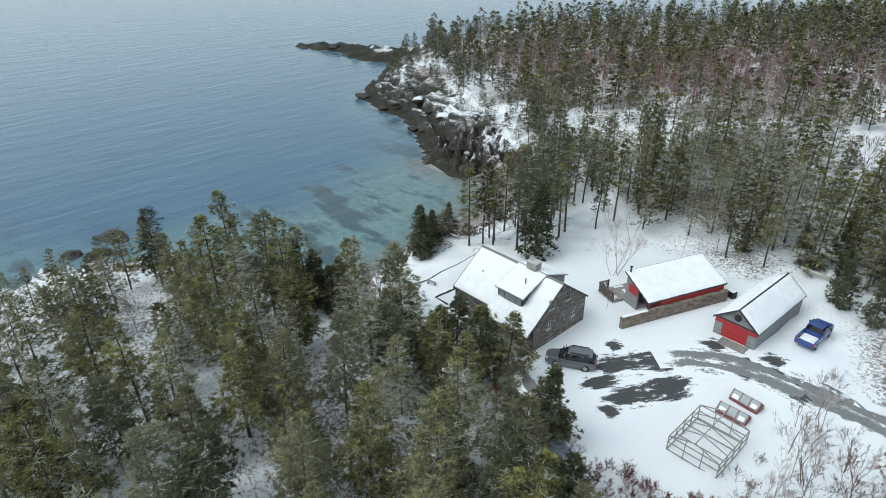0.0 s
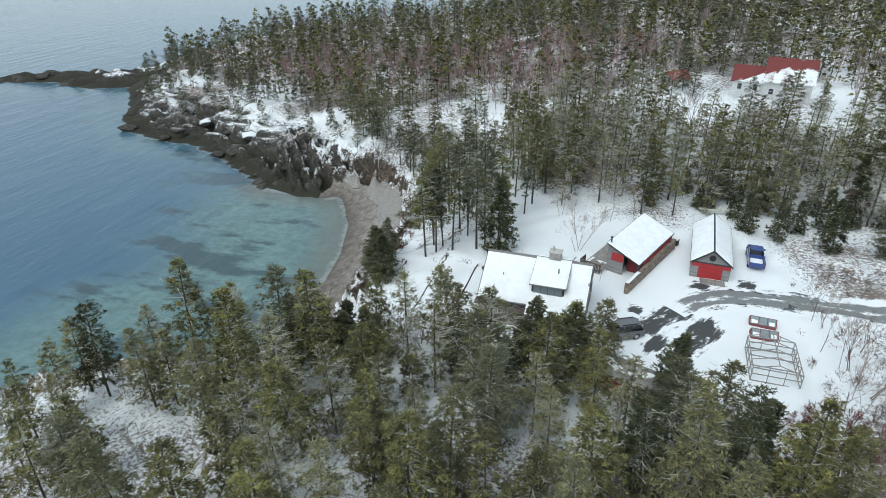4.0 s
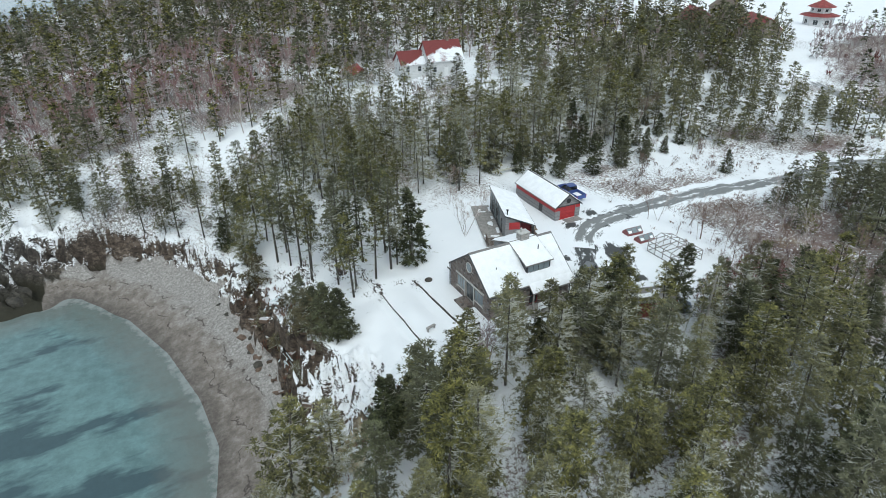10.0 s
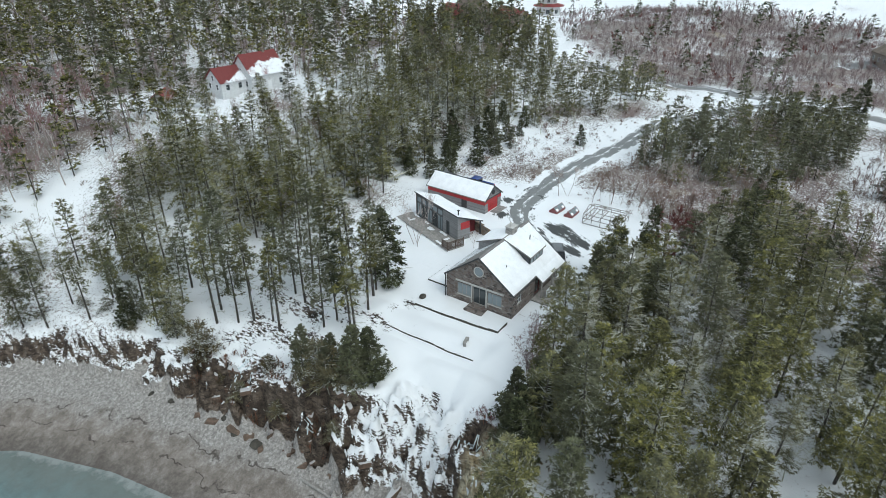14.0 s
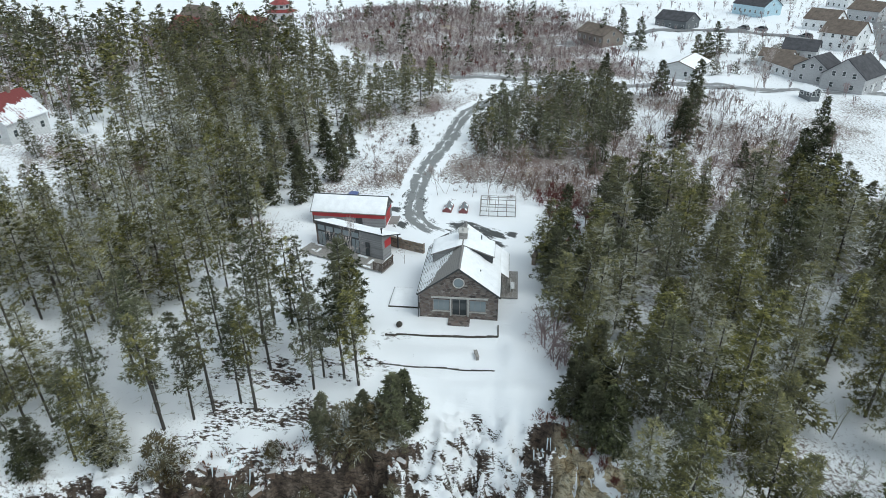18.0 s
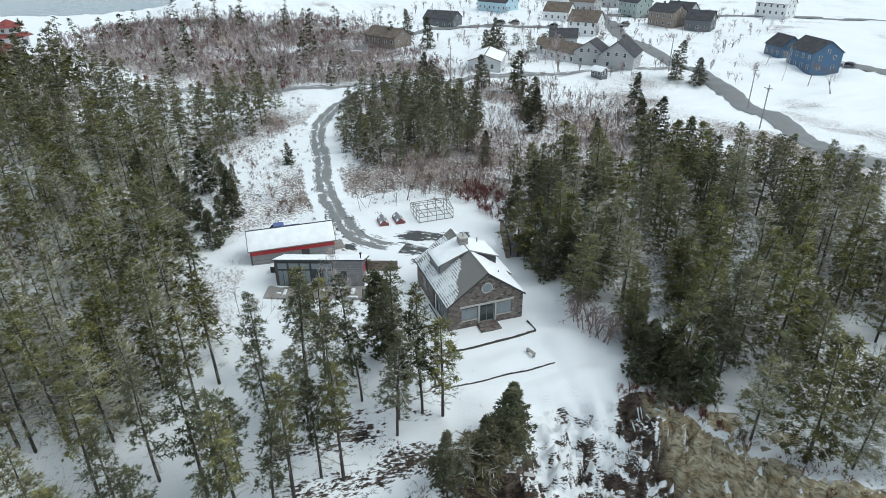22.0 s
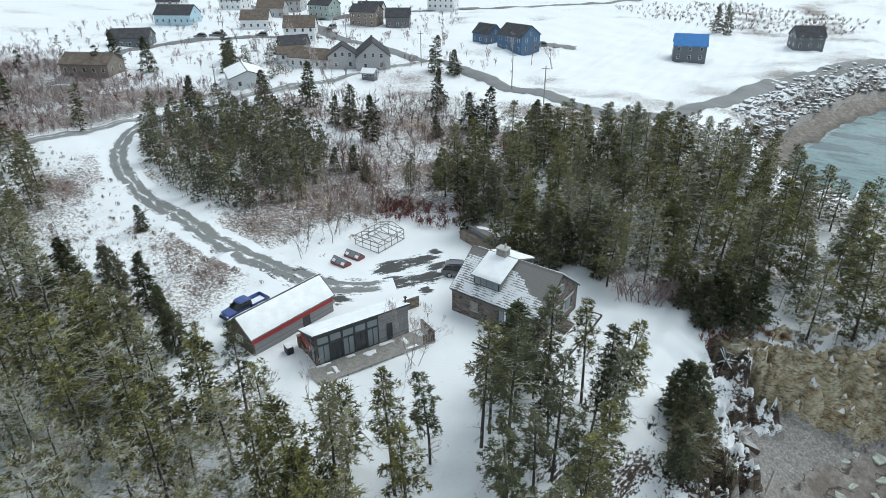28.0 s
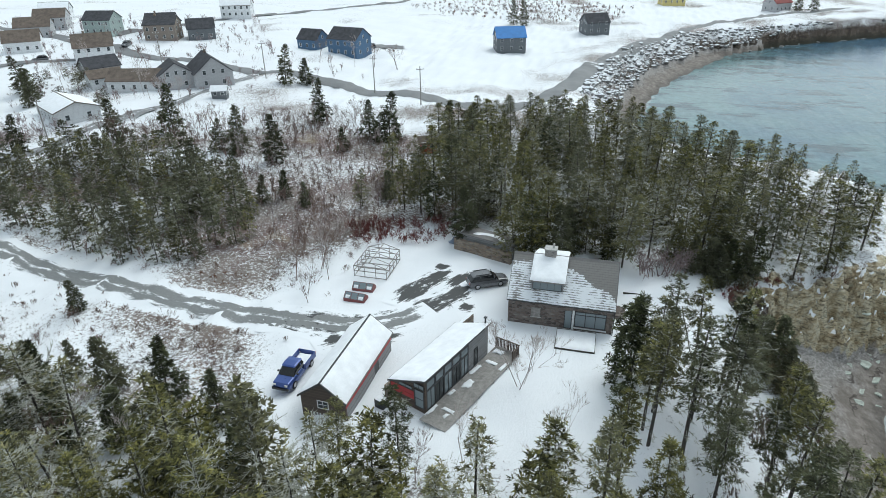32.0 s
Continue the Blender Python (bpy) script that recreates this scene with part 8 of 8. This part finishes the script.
village_house(193, -118, 40, 9, 11, 3.6, 6.8, "white", M_ROOF_BROWN, "white house with brown roof", 1)
village_house(230, -106, 30, 10, 16, 3.8, 7.2, "cyan", M_ROOF_DARK, "pale blue bungalow partly under snow", 1, 0.3, (4.0, -6.0, 6, 6, 3.0, 5.4), True)
village_house(195, -66, 45, 9, 13, 3.4, 6.0, "slate", M_ROOF_DARK, "dark bungalow with white window frames", 1, 0.0)
village_house(157, -33, 30, 8, 14, 3.0, 5.4, "brown", M_ROOF_BROWN, "weathered brown barn beside scrub", 1, 0, None, False, False, "barn", "barn")
village_house(192, -155, 10, 9, 11, 5.4, 8.2, "green", M_ROOF_DARK, "grey-green two-storey house by the road", 2, 0.3)
village_house(226, -165, 30, 9, 12, 5.2, 8.2, "grey", M_ROOF_BROWN, "grey two-storey village house", 2, 0.3)
village_house(240, -182, 30, 9, 12, 5.2, 8.2, "white", M_ROOF_DARK, "white village house above the road", 2, 0.6)
village_house(272, -130, 30, 9, 12, 4.4, 7.4, "pale", M_ROOF_DARK, "pale village house half hidden by trees", 2, 0.4)
village_house(163, -205, 20, 9, 13, 5.0, 8.2, "white", M_ROOF_BROWN, "white house far along the side road", 2, 0.6)
village_house(120, -310, 15, 9, 16, 4.0, 7.0, "pale", M_ROOF_DARK, "long pale house across the snowy field", 1, 0.6)
village_house(-30, -322, 15, 9, 12, 4.0, 7.0, "yellow", M_ROOF_DARK, "small yellow house across the field", 1, 0.9)
village_house(-79, -304, 40, 8, 11, 4.0, 7.0, "grey", M_ROOF_RED, "house with a red roof above the shore road", 1)
village_house(29, -47.5, 20, 2.4, 3.0, 1.9, 2.8, "red", M_ROOF_BROWN, "small orange-red garden shed in the snow", 1, 0, None, False, False, "garden_shed", "shed")
village_house(88, -72, 20, 2.6, 3.4, 2.0, 2.8, "slate", M_SNOW, "small dark shed by the village road", 1, 0, None, False, False, "garden_shed", "shed")
village_house(136, -88, 60, 7, 9, 3.0, 5.4, "grey", M_ROOF_DARK, "small grey house between snowy gardens", 1, 0.0)
village_house(172, -164, 25, 8.5, 11, 4.6, 7.6, "grey", M_ROOF_DARK, "grey two-storey house beside the main road", 2, 0.0, None, True)
village_house(212, -142, 35, 9, 12, 4.2, 7.2, "grey", M_ROOF_BROWN, "grey shingled house above the village road", 2, 0.0)
village_house(250, -150, 20, 9, 12, 4.6, 7.6, "white", M_ROOF_DARK, "white house with snow on its roof", 2, 0.4)
# red-roofed house on the hill
village_house(33, 79, -8, 7.6, 8.2, 3.4, 7.0, "pale", M_ROOF_RED_SNOWY, "pale house with weathered red roof in a forest clearing", 1, 0.0, (-7.0, 1.5, 6.0, 5.6, 2.6, 4.9), True)
village_house(12.6, 83, 35, 3.2, 4.2, 1.8, 3.0, "grey", M_ROOF_RED, "small red-roofed shed beside the forest house", 1, 0, None, False, False, "garden_shed", "shed")
# buildings on the open land to the east
village_house(133, 95, 60, 8, 14, 3.0, 6.5, "brown", M_ROOF_RED, "barn with rusty roof half under snow", 1, 0.4, None, False, False, "barn", "barn")
village_house(141, 78, 60, 8, 14, 3.0, 6.0, "brown", M_ROOF_RED, "low barn with rusty red roof", 1, 0.0, None, False, False, "barn", "barn")
village_house(158, 104, 60, 8, 12, 3.0, 6.0, "brown", M_ROOF_BROWN, "weathered barn beside the snowy field", 1, 0.4, None, False, False, "barn", "barn")
pv = thing("pavilion", 173, 80, float(height(np.array(173.0), np.array(80.0))), 0, "pale octagonal pavilion with a red pointed roof", "pavilion")
for z0, z1, r0, r1, mat, nm in ((-1, 3.4, 4.6, 4.6, M_SIDING["pale"], "wall"), (3.4, 4.2, 6.2, 3.2, M_ROOF_RED, "lower_roof"), (4.2, 6.0, 3.1, 3.1, M_SIDING["pale"], "upper_wall"), (6.0, 8.0, 4.4, 0.3, M_ROOF_RED, "roof")):
    bm = bmesh.new()
    rod(bm, (0, 0, z0), (0, 0, z1), r0, r1, 8)
    part(nm, bm, mat, pv)
for k in range(8):
    a = 22.5 + 45 * k
    window(pv, "window", 1.5, 1.5, pose(4.27 * math.cos(radians(a)), 4.27 * math.sin(radians(a)), 1.6, 0, 0, a + 90), 2, 1, M_WHITE)
    window(pv, "window", 1.1, 1.0, pose(2.88 * math.cos(radians(a)), 2.88 * math.sin(radians(a)), 5.1, 0, 0, a + 90), 2, 1, M_WHITE)


def utility_pole(x, y, h, label):
    p = thing("utility_pole", x, y, float(height(np.array(float(x)), np.array(float(y)))), 20, label, "pole", "utility poles")
    bm = bmesh.new()
    rod(bm, (0, 0, -0.8), (0, 0, h), 0.15, 0.10, 8)
    part("pole", bm, M_WOOD_GREY, p)
    part("crossarm", boxes((-0.9, 0.1, h - 0.7, 0.9, 0.2, h - 0.58)), M_WOOD_GREY, p)
    for k in (-0.8, 0.0, 0.8):
        part("insulator", boxes((k - 0.05, 0.1, h - 0.578, k + 0.05, 0.2, h - 0.42)), M_WHITE, p)


for ux, uy, uh in ((9.8, -19.2, 9.0), (88, -94, 9.5), (56, -92, 9.5), (128, -104, 9.5), (104, -36, 9.0), (160, -120, 9.5), (40, -80, 9.0)):
    utility_pole(ux, uy, uh, "grey wooden utility pole with a crossarm")
